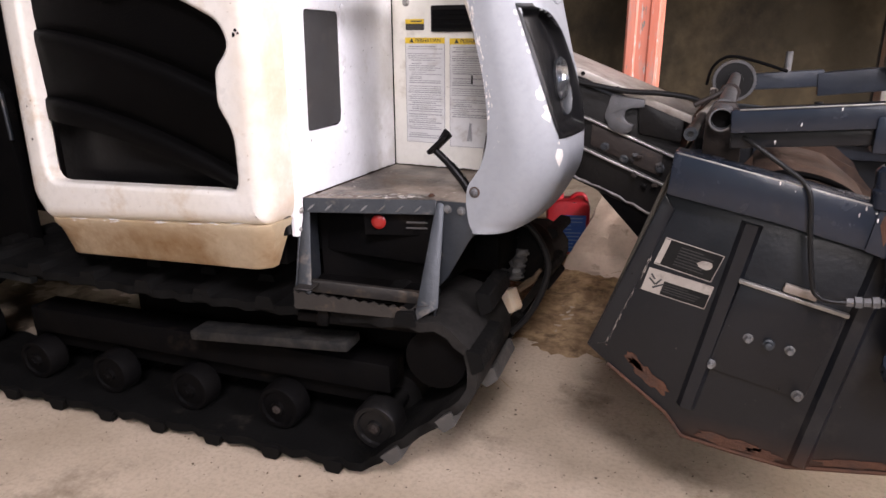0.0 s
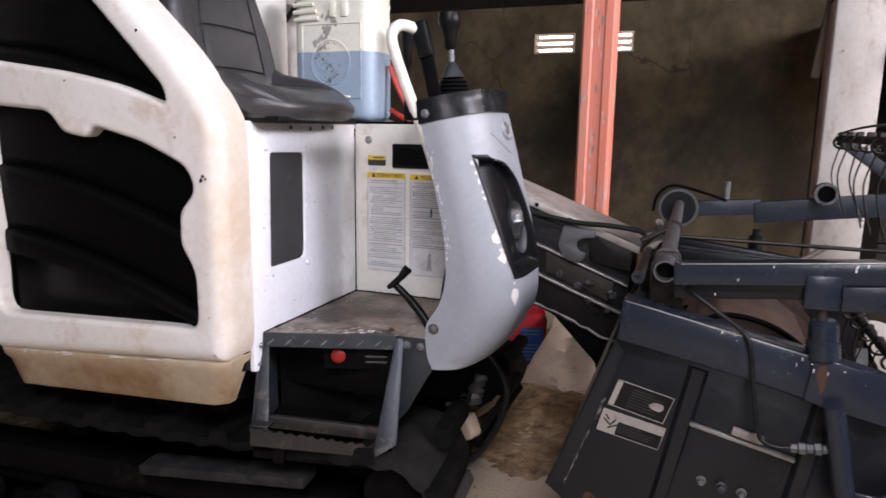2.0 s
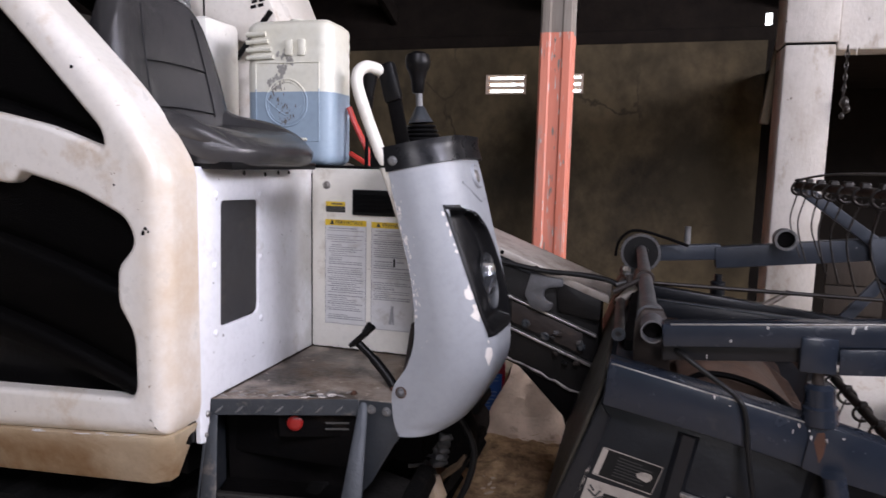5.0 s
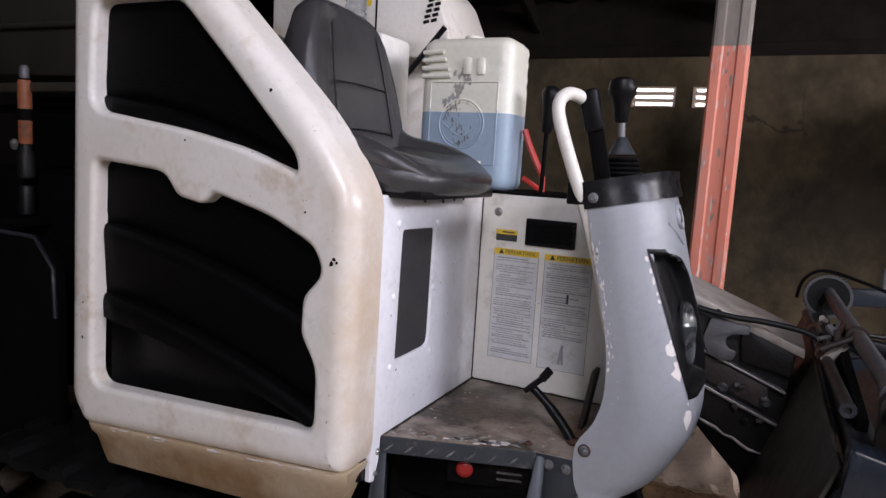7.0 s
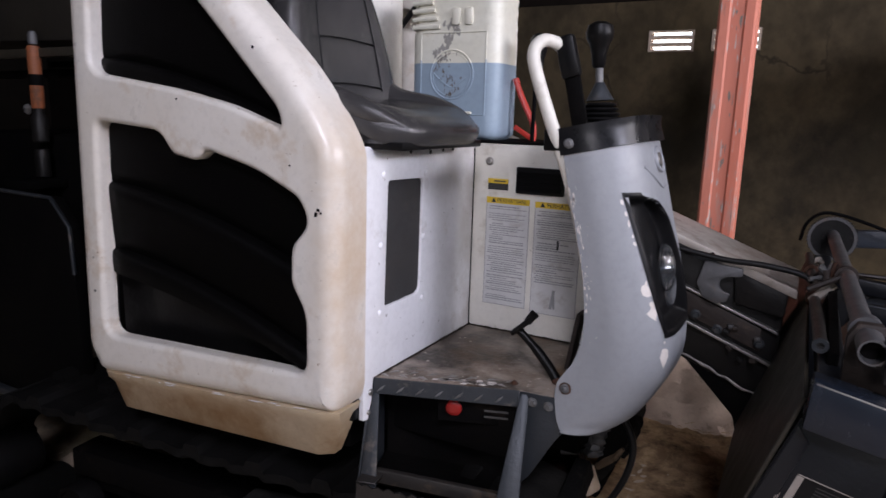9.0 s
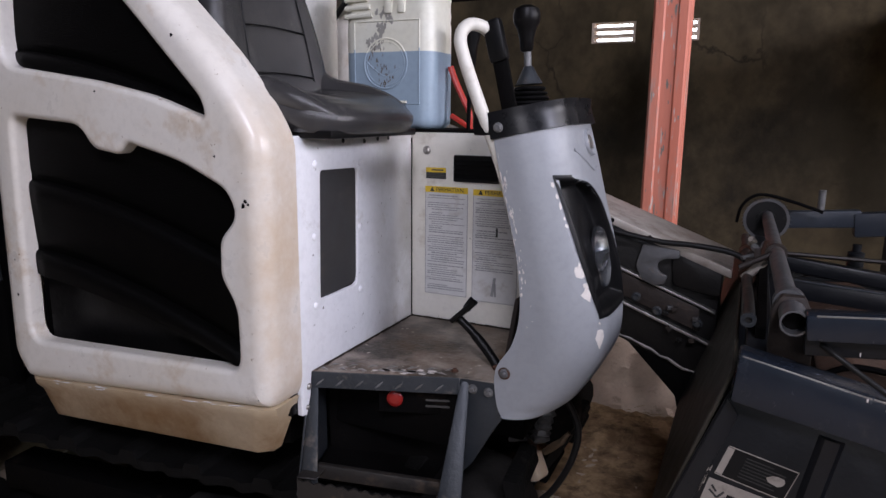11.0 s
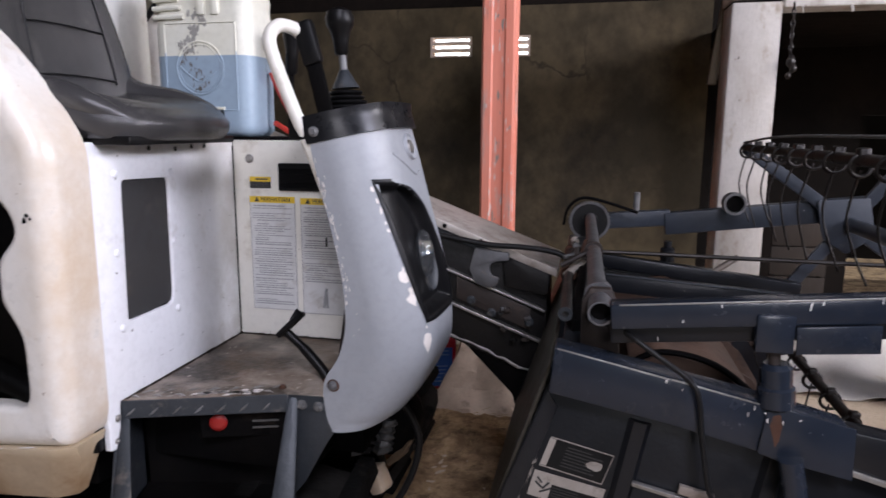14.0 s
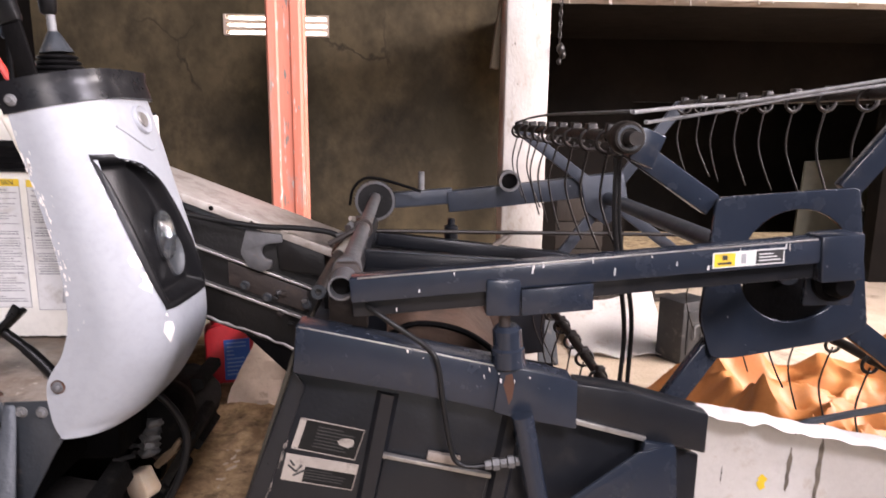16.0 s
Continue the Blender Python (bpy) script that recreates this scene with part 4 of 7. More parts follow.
def notice(x0, x1, z0, z1, head, seed, text_size, pictures):
    n = part("warning_notice", box(x0, x1, NY - 0.0012, NY - 0.0002, z0, z1, 0), M_PAPER, side_box, "grey printed safety notice with a yellow heading")
    part("heading", box(x0, x1, NY - 0.0022, NY - 0.0014, z1 - head, z1, 0), M_YELLOW, n, "yellow heading strip")
    words("heading_text", "PERHATIAN", text_size, Matrix.Translation((x0 + (x1 - x0) * 0.58, NY - 0.0026, z1 - head / 2)) @ Matrix.Rotation(radians(90), 4, "X"), M_BLACKINK, n)
    xt, zt, s = x0 + 0.022, z1 - head / 2, head * 0.42
    part("warning_triangle", prism([(xt - s, zt - s * 0.8), (xt + s, zt - s * 0.8), (xt, zt + s)], "y", NY - 0.0032, NY - 0.0023), M_BLACKINK, n)
    random.seed(seed)
    bars = bmesh.new()
    z = z1 - head - 0.010
    while z > z0 + 0.012:
        if z < z0 + pictures:
            break
        w = (x1 - x0 - 0.016) * random.choice((1.0, 0.98, 0.95, 0.9, 0.8, 0.55, 0.4))
        x = x0 + 0.008 + random.choice((0, 0, 0.004, 0.012))
        th = random.choice((0.0022, 0.0026, 0.0034))
        while x < x0 + 0.008 + w and x < x1 - 0.010:
            l = random.uniform(0.004, 0.016)
            box(x, min(x + l, x0 + 0.008 + w), NY - 0.0019, NY - 0.0013, z, z + th, 0, bars)
            x += l + 0.0016
        z -= 0.0062 if random.random() > 0.16 else random.choice((0.010, 0.014))
    part("small_print", bars, M_INK, n, "small unreadable lines of print")
    edge = bmesh.new()
    for a0, a1, c0, c1 in ((x0, x1, z0, z0 + 0.0015), (x0, x0 + 0.0015, z0, z1 - head), (x1 - 0.0015, x1, z0, z1 - head)):
        box(a0, a1, NY - 0.0018, NY - 0.0013, c0, c1, 0, edge)
    part("border", edge, M_INK, n)


notice(-0.746, -0.616, 0.880, 1.190, 0.017, 5, 0.016, 0.0)
notice(-0.600, -0.468, 0.874, 1.188, 0.017, 9, 0.016, 0.085)
picture_b = bmesh.new()
beam((-0.540, NY - 0.0016, 0.892), (-0.532, NY - 0.0016, 0.946), 0.0006, 0.008, 0, bm=picture_b)
beam((-0.530, NY - 0.0016, 0.892), (-0.532, NY - 0.0016, 0.930), 0.0006, 0.006, 0, bm=picture_b)
part("drawing", picture_b, M_INK, side_box, "faint line drawing at the foot of the notice")
part("mark", box(-0.532, -0.526, NY - 0.0022, NY - 0.0013, 1.060, 1.085, 0), M_BLACKINK, side_box, "small dark printed mark")
small = part("warning_sticker", box(-0.744, -0.683, NY - 0.0012, NY - 0.0002, 1.211, 1.242, 0), M_BLACKINK, side_box, "small black and yellow warning sticker")
part("heading", box(-0.744, -0.683, NY - 0.0022, NY - 0.0014, 1.229, 1.242, 0), M_YELLOW, small)
sb = bmesh.new()
for k in range(3):
    box(-0.740, -0.690 + 0.003 * k, NY - 0.0022, NY - 0.0014, 1.2245 - k * 0.0045, 1.2265 - k * 0.0045, 0, sb)
box(-0.726, -0.690, NY - 0.003, NY - 0.0023, 1.2335, 1.2375, 0, sb)
part("small_print", sb, M_FAINT, small)

# deck
FL, FR = Vector((-0.795, 1.500)), Vector((-0.472, 1.612))
deck_poly = [(FL.x, FL.y), (FR.x, FR.y), (-0.350, 1.622), (-0.350, 1.985), (-0.788, 1.985)]
deck = part("deck", prism(deck_poly, "z", 0.788, 0.805, 0.002), M_DECK, harv, "worn scuffed steel footplate")
tread = bmesh.new()
random.seed(7)
edge_dir = (FR - FL).normalized()
inn = Vector((-edge_dir.y, edge_dir.x))
for r in range(2):
    for k in range(7):
        c = FL + edge_dir * (0.022 + k * 0.046 + 0.02 * r) + inn * (0.016 + 0.026 * r)
        a = math.atan2(edge_dir.y, edge_dir.x) + (0.75 if r else -0.75) * 0.6
        t = Vector((math.cos(a), math.sin(a)))
        sweep([(c.x - t.x * 0.014, c.y - t.y * 0.014, 0.8045), (c.x, c.y, 0.8062), (c.x + t.x * 0.014, c.y + t.y * 0.014, 0.8045)], [0.001, 0.0035, 0.001], 6, tread)
part("tread_pattern", tread, M_STEEL, deck, "worn raised tread bars")
part("screw", bolt((-0.497, 1.640, 0.805), (0, 0, 1), 0.006, 0.005), M_RUST, deck)

seam_b = bmesh.new()
for k in range(26):
    u = k / 25
    random.seed(200 + k)
    sweep([(SX + 0.003, 1.505 + 0.475 * u, 0.806), (SX + 0.003, 1.505 + 0.475 * (u + 0.04), 0.806)], random.uniform(0.001, 0.0042), 5, seam_b)
    sweep([(SX + 0.01 + 0.37 * u, NY - 0.002, 0.806), (SX + 0.01 + 0.37 * (u + 0.04), NY - 0.002, 0.806)], random.uniform(0.001, 0.0040), 5, seam_b)
part("grime_seam", seam_b, M_OLDBROWN, deck, "brown grime in the corner seam")

# step
def along(p, out, z):
    """A point p metres along the deck's front edge, out metres outwards."""
    q = FL + edge_dir * p - inn * out
    return (q.x, q.y, z)


def plate4(pts, t, bm=None):
    b = bmesh.new()
    n = (Vector(pts[1]) - Vector(pts[0])).cross(Vector(pts[3]) - Vector(pts[0])).normalized() * t
    lo = [b.verts.new(p) for p in pts]
    hi = [b.verts.new(Vector(p) + n) for p in pts]
    b.faces.new(lo[::-1])
    b.faces.new(hi)
    for i in range(4):
        b.faces.new((lo[i], lo[(i + 1) % 4], hi[(i + 1) % 4], hi[i]))
    bmesh.ops.recalc_face_normals(b, faces=b.faces[:])
    bmesh.ops.bevel(b, geom=b.edges[:], offset=min(t * 0.35, 0.002), segments=1, affect="EDGES")
    return merge(bm, b)


W = (FR - FL).length
# recess back and floor are near-black: the shade inside is in their colour
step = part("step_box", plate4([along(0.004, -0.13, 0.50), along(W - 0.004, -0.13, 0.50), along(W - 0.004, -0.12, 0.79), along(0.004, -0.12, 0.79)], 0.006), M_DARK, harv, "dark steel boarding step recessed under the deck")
part("front_lip", plate4([along(0, 0.004, 0.766), along(W, 0.004, 0.766), along(W, 0.0, 0.804), along(0, 0.0, 0.804)], 0.005), M_STEP, step, "scuffed folded lip")
random.seed(19)
for k in range(7):
    p0, z0 = 0.020 + k * 0.046, 0.781
    part("tread_bump", sweep([along(p0 - 0.009, 0.0095, z0 - 0.008), along(p0, 0.0110, z0), along(p0 + 0.009, 0.0095, z0 + 0.008)], [0.001, 0.003, 0.001], 6), M_GALV, step)
for k in range(36):
    p0, w0 = random.gauss(0.19, 0.06), random.uniform(0.004, 0.016)
    o0 = random.uniform(-0.030, -0.004)
    part("scuff", patch([(p0 + w0 * random.uniform(0.5, 1.2) * math.cos(a), o0 + 0.006 * random.uniform(0.5, 1.2) * math.sin(a)) for a in [2 * math.pi * i / 8 for i in range(8)]], (p0, o0), lambda p, q: along(p, q, 0.8056)), M_FLAKE if k % 3 == 0 else M_OLDPAPER, deck, "bare metal scuff")
part("side_plate", plate4([along(-0.002, -0.12, 0.50), along(-0.014, 0.085, 0.535), along(-0.002, 0.004, 0.803), along(-0.002, -0.12, 0.803)], 0.006), M_STEP, step)
part("side_plate", plate4([along(W - 0.004, -0.03, 0.50), along(W + 0.006, 0.080, 0.520), along(W + 0.010, 0.082, 0.550), along(W + 0.002, 0.004, 0.803)], 0.006), M_STEP, step)
flare = bmesh.new()
plate4([along(W + 0.002, 0.004, 0.800), along(W - 0.048, 0.104, 0.514), along(W + 0.012, 0.088, 0.545), along(W + 0.022, 0.000, 0.795)], 0.005, flare)
part("flared_edge", flare, M_STEP, step)
flare = bmesh.new()
plate4([along(-0.004, 0.002, 0.800), along(0.016, 0.004, 0.770), along(0.030, 0.082, 0.560), along(-0.010, 0.088, 0.540)], 0.005, flare)
part("flared_edge", flare, M_STEP, step)
part("back_bar", beam(along(0.000, 0.046, 0.584), along(W - 0.006, 0.046, 0.552), 0.016, 0.034, 0.003), M_TREAD, step, "worn rear bar of the step tread")
part("tread_floor", plate4([along(0, 0.038, 0.552), along(W, 0.038, 0.520), along(W, -0.12, 0.520), along(0, -0.12, 0.548)], 0.006), M_DARK, step)
part("print_plate", plate4([along(0.15, -0.03, 0.700), along(W - 0.01, -0.03, 0.700), along(W - 0.01, -0.02, 0.79), along(0.15, -0.02, 0.79)], 0.005), M_DARK, step)
saw = bmesh.new()
cols = []
for k in range(49):
    u = k / 48
    p0, zt, zb = -0.012 + (W - 0.036) * u, 0.584 - 0.040 * u, 0.538 - 0.022 * u
    zt += 0.0034 * math.cos(2 * math.pi * 12 * u + 0.5 * math.sin(9 * u)) + 0.0012 * math.sin(31 * u)
    cols.append([saw.verts.new(along(p0, o0, z0)) for o0, z0 in ((0.100, zb), (0.100, zt), (0.094, zt), (0.094, zb))])
for a, c in zip(cols, cols[1:]):
    for i in range(4):
        saw.faces.new((a[i], a[(i + 1) % 4], c[(i + 1) % 4], c[i]))
saw.faces.new(cols[0])
saw.faces.new(cols[-1][::-1])
part("serrated_bar", saw, M_TREAD, step, "serrated front bar of the step", 25)
part("corner_plate", plate4([along(-0.014, 0.098, 0.588), along(0.030, 0.096, 0.584), along(0.046, 0.040, 0.588), along(0.000, 0.036, 0.592)], 0.004), M_TREAD, step, "worn corner plate")
part("end_plate", plate4([along(W - 0.050, 0.098, 0.546), along(W - 0.010, 0.094, 0.552), along(W, 0.040, 0.556), along(W - 0.030, 0.036, 0.552)], 0.004), M_TREAD, step)
bb = bmesh.new()
beam(along(-0.02, 0.05, 0.500), along(W + 0.02, 0.05, 0.470), 0.03, 0.026, 0.004, bm=bb)
beam(along(0.055, 0.07, 0.535), along(0.05, 0.07, 0.480), 0.022, 0.03, 0.004, bm=bb)
part("lower_rail", bb, M_DARK, step)
qx = FL + edge_dir * 0.190 + inn * 0.0195
part("reflector", lathe([(0.019, 0), (0.019, 0.004), (0.016, 0.007), (0.008, 0.008)], (qx.x, qx.y, 0.738), (-inn.x, -inn.y, 0), 24), M_REFLECTOR, step, "round red reflector")
qs = [FL + edge_dir * p + inn * 0.018 for p in (0.262, 0.318)]
slots = bmesh.new()
for z in (0.738, 0.723):
    beam((qs[0].x, qs[0].y, z), (qs[1].x, qs[1].y, z), 0.003, 0.004, 0, bm=slots)
part("small_print", slots, M_FAINT, step, "faint lines of print")

# fender plate beside the step
fender = part("fender_plate", prism([(-0.474, 0.803), (-0.350, 0.803), (-0.350, 0.752), (-0.385, 0.70), (-0.440, 0.60), (-0.474, 0.56)], "y", 1.612, 1.620, 0.0015), M_STEP, harv, "grey blue steel gusset plate")
for x, z in ((-0.440, 0.783), (-0.402, 0.782)):
    part("bolt", bolt((x, 1.612, z), (0, -1, 0), 0.0075, 0.008), M_GALV, fender)
foot_bolt = part("foot_bolt", lathe([(0.011, 0), (0.011, 0.002), (0.007, 0.003), (0.007, 0.011), (0.003, 0.013)], (-0.366, 1.6088, 0.834), (0.25, -1, 0.1), 12), M_TUBE, harv, "washer and bolt at the console's foot")
part("rust_ring", ring((-0.366, 1.6086, 0.834), (0, 1, 0), 0.014, 0.009, 0.0016, 16), M_RUST, foot_bolt)

# pedal
pedal = part("pedal", sweep(smooth_line([(-0.412, 1.70, 0.806), (-0.440, 1.705, 0.840), (-0.480, 1.708, 0.880), (-0.522, 1.710, 0.914)], 5), [0.012] * 10 + [0.010] * 6, 10), M_BLACK, harv, "black foot pedal with a cross bar")
part("pedal_pad", beam((-0.533, 1.712, 0.904), (-0.482, 1.712, 0.952), 0.046, 0.013, 0.004, up=(0.6, 0, 0.8)), M_BLACK, pedal)
part("pedal_tab", beam((-0.496, 1.700, 0.938), (-0.476, 1.694, 0.966), 0.020, 0.009, 0.003, up=(0.6, 0, 0.8)), M_BLACK, pedal)
part("pedal_foot", lathe([(0.016, 0), (0.018, 0.006), (0.010, 0.014)], (-0.410, 1.70, 0.805), (0, 0, 1), 10), M_RUST, pedal)
pedal2 = part("brake_pedal", beam((-0.418, 1.80, 0.81), (-0.396, 1.80, 0.955), 0.05, 0.012, 0.004, up=(1, 0, 0.2)), M_RUSTIRON, harv, "brown rusty pedal lever")

# ---- control console ----
def lerp_table(rows, z):
    if z <= rows[0][0]:
        return rows[0][1]
    for (a, va), (c, vc) in zip(rows, rows[1:]):
        if z <= c:
            i = rows.index((a, va))
            p0, p3 = rows[max(i - 1, 0)], rows[min(i + 2, len(rows) - 1)]
            m0 = (vc - p0[1]) / max(1e-6, c - p0[0]) * (c - a)
            m1 = (p3[1] - va) / max(1e-6, p3[0] - a) * (c - a)
            t = (z - a) / (c - a)
            return (2 * t ** 3 - 3 * t * t + 1) * va + (t ** 3 - 2 * t * t + t) * m0 + (3 * t * t - 2 * t ** 3) * vc + (t ** 3 - t * t) * m1
    return rows[-1][1]


REAR = [(0.715, -0.352), (0.735, -0.372), (0.77, -0.384), (0.84, -0.386), (0.90, -0.352), (0.97, -0.336), (1.08, -0.344), (1.18, -0.366), (1.28, -0.391), (1.38, -0.412)]
FRONT = [(0.715, -0.320), (0.730, -0.275), (0.752, -0.240), (0.79, -0.210), (0.84, -0.182), (0.875, -0.166), (0.92, -0.160), (1.00, -0.166), (1.10, -0.187), (1.20, -0.214), (1.30, -0.240), (1.39, -0.266)]
NEAR, FAR_SIDE, CORNER = 1.609, 1.955, 0.105


def shell_x(y, z):
    """The front face of the console."""
    f = lerp_table(FRONT, z)
    depth = f - lerp_table(REAR, z)
    r = min(CORNER, max(0.010, depth * 0.8))
    mid = (NEAR + FAR_SIDE) / 2
    f -= 0.014 * ((y - mid - 0.03) / 0.17) ** 2
    if y < NEAR + r:
        d = (NEAR + r - y) / r
        f -= r * (1 - math.sqrt(max(0.0, 1 - d * d)))
    if y > FAR_SIDE - r:
        d = (y - FAR_SIDE + r) / r
        f -= r * (1 - math.sqrt(max(0.0, 1 - d * d)))
    return f


def lamp_span(z):
    """The lamp recess at a height: its near and far y, or None."""
    if not 0.972 < z < 1.262:
        return None
    lo = lerp_table([(0.935, 1.690), (1.03, 1.662), (1.26, 1.640)], z)
    hi = lerp_table([(0.935, 1.880), (1.00, 1.868), (1.19, 1.795), (1.245, 1.725), (1.262, 1.655)], z)
    return lo, hi


def console_shell(z0, z1, grow=0.0, tilt=0.0, cut=True, rows_n=150):
    b = bmesh.new()
    ys = [NEAR + (FAR_SIDE - NEAR) * (0.5 - 0.5 * math.cos(math.pi * k / 90)) for k in range(91)]
    rows = []
    for k in range(rows_n + 1):
        z = z0 + (z1 - z0) * k / rows_n
        re = lerp_table(REAR, z)
        row = []
        xn, xf = shell_x(NEAR, z), shell_x(FAR_SIDE, z)
        for j in range(9):
            x = re + (xn - re) * j / 9
            row.append((x, NEAR))
        row += [(shell_x(y, z), y) for y in ys]
        for j in range(1, 9):
            row.append((xf + (re - xf) * j / 8, FAR_SIDE))
        if grow:
            cx, cy = (re + xn) / 2 + 0.03, (NEAR + FAR_SIDE) / 2
            row = [(cx + (x - cx) * (1 + grow), cy + (y - cy) * (1 + grow * 0.6)) for x, y in row]
        rows.append([b.verts.new((x, y, z + tilt * (x + 0.34))) for x, y in row])
    for a, c in zip(rows, rows[1:]):
        for i in range(len(a) - 1):
            f = (a[i], a[i + 1], c[i + 1], c[i])
            if cut and 9 <= i < 9 + 90:
                m = sum((v.co for v in f), Vector()) / 4
                s = lamp_span(m.z)
                if s and s[0] < m.y < s[1]:
                    continue
            b.faces.new(f)
    return b


shell = console_shell(0.728, 1.385)
low_loop = [e for e in shell.edges if e.is_boundary and all(abs(v.co.z - 0.728) < 1e-4 for v in e.verts)]
bmesh.ops.contextual_create(shell, geom=low_loop)
console = part("console", shell, M_GREY, harv, "grey spray-painted plastic steering console with flaking paint", 55)
sol = console.modifiers.new("thickness", "SOLIDIFY")
sol.thickness, sol.offset = 0.005, -1
collar = console_shell(1.352, 1.408, 0.045, 0.22, False, 6)
bmesh.ops.contextual_create(collar, geom=[e for e in collar.edges if e.is_boundary and all(v.co.z > 1.37 and abs(v.co.z - 1.408 - 0.22 * (v.co.x + 0.34)) < 0.004 for v in e.verts)])
cap = part("console_cap", collar, M_CAP, console, "dark worn plastic collar on the console")
sol = cap.modifiers.new("thickness", "SOLIDIFY")
sol.thickness, sol.offset = 0.006, -1
part("cap_bolt", bolt((-0.392, 1.603, 1.362), (0, -1, 0), 0.007, 0.006), M_GALV, console)


# headlamp
def bezel():
    b = bmesh.new()
    n, m = 70, 36
    rows = []
    for k in range(n + 1):
        z = 0.966 + (1.268 - 0.966) * k / n
        zz = min(max(z, 0.973), 1.261)
        lo, hi = lamp_span(zz)
        lo, hi = lo - 0.007, hi + 0.007
        row = []
        for j in range(m + 1):
            u = j / m
            y = lo + (hi - lo) * u
            e = min(u, 1 - u) * m / 5.0
            ez = min(k, n - k) / 5.0
            s = max(0.0, min(1.0, min(e, ez) - 0.35))
            d = -0.0020 + 0.030 * s * s * (3 - 2 * s)
            row.append(b.verts.new((shell_x(y, z) - d, y, z)))
        rows.append(row)
    for a, c in zip(rows, rows[1:]):
        for j in range(m):
            b.faces.new((a[j], a[j + 1], c[j + 1], c[j]))
    return b


lamp = part("headlamp", bezel(), M_BEZEL, console, "headlamp in a dark recess, paint flaking at its rim", 60)
LC = Vector((shell_x(1.762, 1.098) - 0.020, 1.762, 1.098))
lens_n = Vector((1, -0.25, 0.18)).normalized()


def oval(c, n, a, bb, rows, up=(0, 0.12, 1)):
    n = Vector(n).normalized()
    u = (Vector(up) - n * n.dot(Vector(up))).normalized()
    v = n.cross(u)
    b = bmesh.new()
    rings = [[b.verts.new(Vector(c) + n * h + s * (a * math.cos(t) * u + bb * math.sin(t) * v)) for t in [2 * math.pi * k / 28 for k in range(28)]] for s, h in rows]
    for p, q in zip(rings, rings[1:]):
        for k in range(28):
            b.faces.new((p[k], p[(k + 1) % 28], q[(k + 1) % 28], q[k]))
    b.faces.new(rings[-1])
    return b


part("lens", oval(LC, lens_n, 0.052, 0.025, [(1.0, -0.004), (1.0, 0.006), (0.85, 0.014), (0.5, 0.020), (0.15, 0.022)]), M_GLASS, lamp, "clear oval lamp glass", 60)
part("reflector", oval(LC, lens_n, 0.049, 0.0235, [(1.0, 0.003), (0.8, -0.008), (0.4, -0.014), (0.1, -0.015)]), M_CHROME, lamp, "chromed reflector", 60)
LH = Vector((shell_x(1.790, 1.052) - 0.026, 1.790, 1.052))
part("lamp_housing", oval(LH, lens_n, 0.046, 0.030, [(1.0, -0.006), (1.0, 0.004), (0.92, 0.008), (0.6, 0.004), (0.2, 0.003)]), M_STEP, lamp, "dull grey lamp housing", 60)
EZ, EY = 1.330, 1.795
en = Vector((1, 0.02, 0.30)).normalized()
ec = Vector((shell_x(EY, EZ) + 0.001, EY, EZ))
badge = part("badge", oval(ec, en, 0.030, 0.036, [(1.0, -0.004), (1.0, 0.003), (0.92, 0.005), (0.86, 0.002), (0.3, 0.002)]), M_GREY, console, "oval grey painted badge", 60)
part("badge_centre", oval(ec + en * 0.002, en, 0.016, 0.020, [(1.0, 0), (0.9, 0.003), (0.3, 0.004)]), M_STEEL, badge)
groove = bmesh.new()
pts = [(1.690, 1.318), (1.735, 1.295), (1.785, 1.272), (1.825, 1.275)]
sweep(smooth_line([(shell_x(y, z) + 0.0005, y, z) for y, z in pts], 6), 0.003, 6, groove)
part("moulding_line", groove, M_GREY, console)

# flaked paint, laid on the shell
random.seed(21)


def on_front(y, z):
    return (shell_x(y, z) + 0.0012, y, z)


def on_near(u, z):
    re, xn = lerp_table(REAR, z), shell_x(NEAR, z)
    return (re + (xn - re) * u, NEAR - 0.0012, z)


def flake(place, a, c, ra, rc):
    k = random.randint(7, 11)
    out = []
    for i in range(k):
        t, s = 2 * math.pi * i / k, random.uniform(0.6, 1.15)
        out.append((a + ra * s * math.cos(t), c + rc * s * math.sin(t)))
    part("paint_chip", patch(out, (a, c), place), M_FLAKE, console)


flake(on_front, 1.676, 0.925, 0.012, 0.024)
flake(on_front, 1.672, 0.957, 0.003, 0.004)
for z, ry, rz in ((1.022, 0.010, 0.017), (1.040, 0.006, 0.008), (1.070, 0.009, 0.013), (1.085, 0.003, 0.005), (1.165, 0.003, 0.005), (1.180, 0.002, 0.004), (1.205, 0.002, 0.009), (1.225, 0.002, 0.006), (1.248, 0.003, 0.006)):
    flake(on_front, lamp_span(z)[0] - 0.008 - ry * 0.5, z, ry, rz)
for k in range(46):
    z = random.choice((random.gauss(1.09, 0.035), random.gauss(1.20, 0.03), random.gauss(1.265, 0.025)))
    flake(on_near, min(0.9, abs(random.gauss(0.16, 0.16)) + 0.02), z, random.uniform(0.015, 0.07), random.uniform(0.002, 0.0075))
for k in range(7):
    flake(on_near, random.uniform(0.2, 0.9), random.uniform(0.86, 1.28), 0.012, random.uniform(0.0015, 0.004))

# handrail and levers
rail_pts = [(-0.345, 1.655, 1.08), (-0.372, 1.645, 1.20), (-0.398, 1.632, 1.295), (-0.430, 1.612, 1.390), (-0.469, 1.602, 1.500), (-0.478, 1.604, 1.545), (-0.468, 1.625, 1.568), (-0.450, 1.658, 1.566), (-0.438, 1.676, 1.550), (-0.434, 1.682, 1.530)]
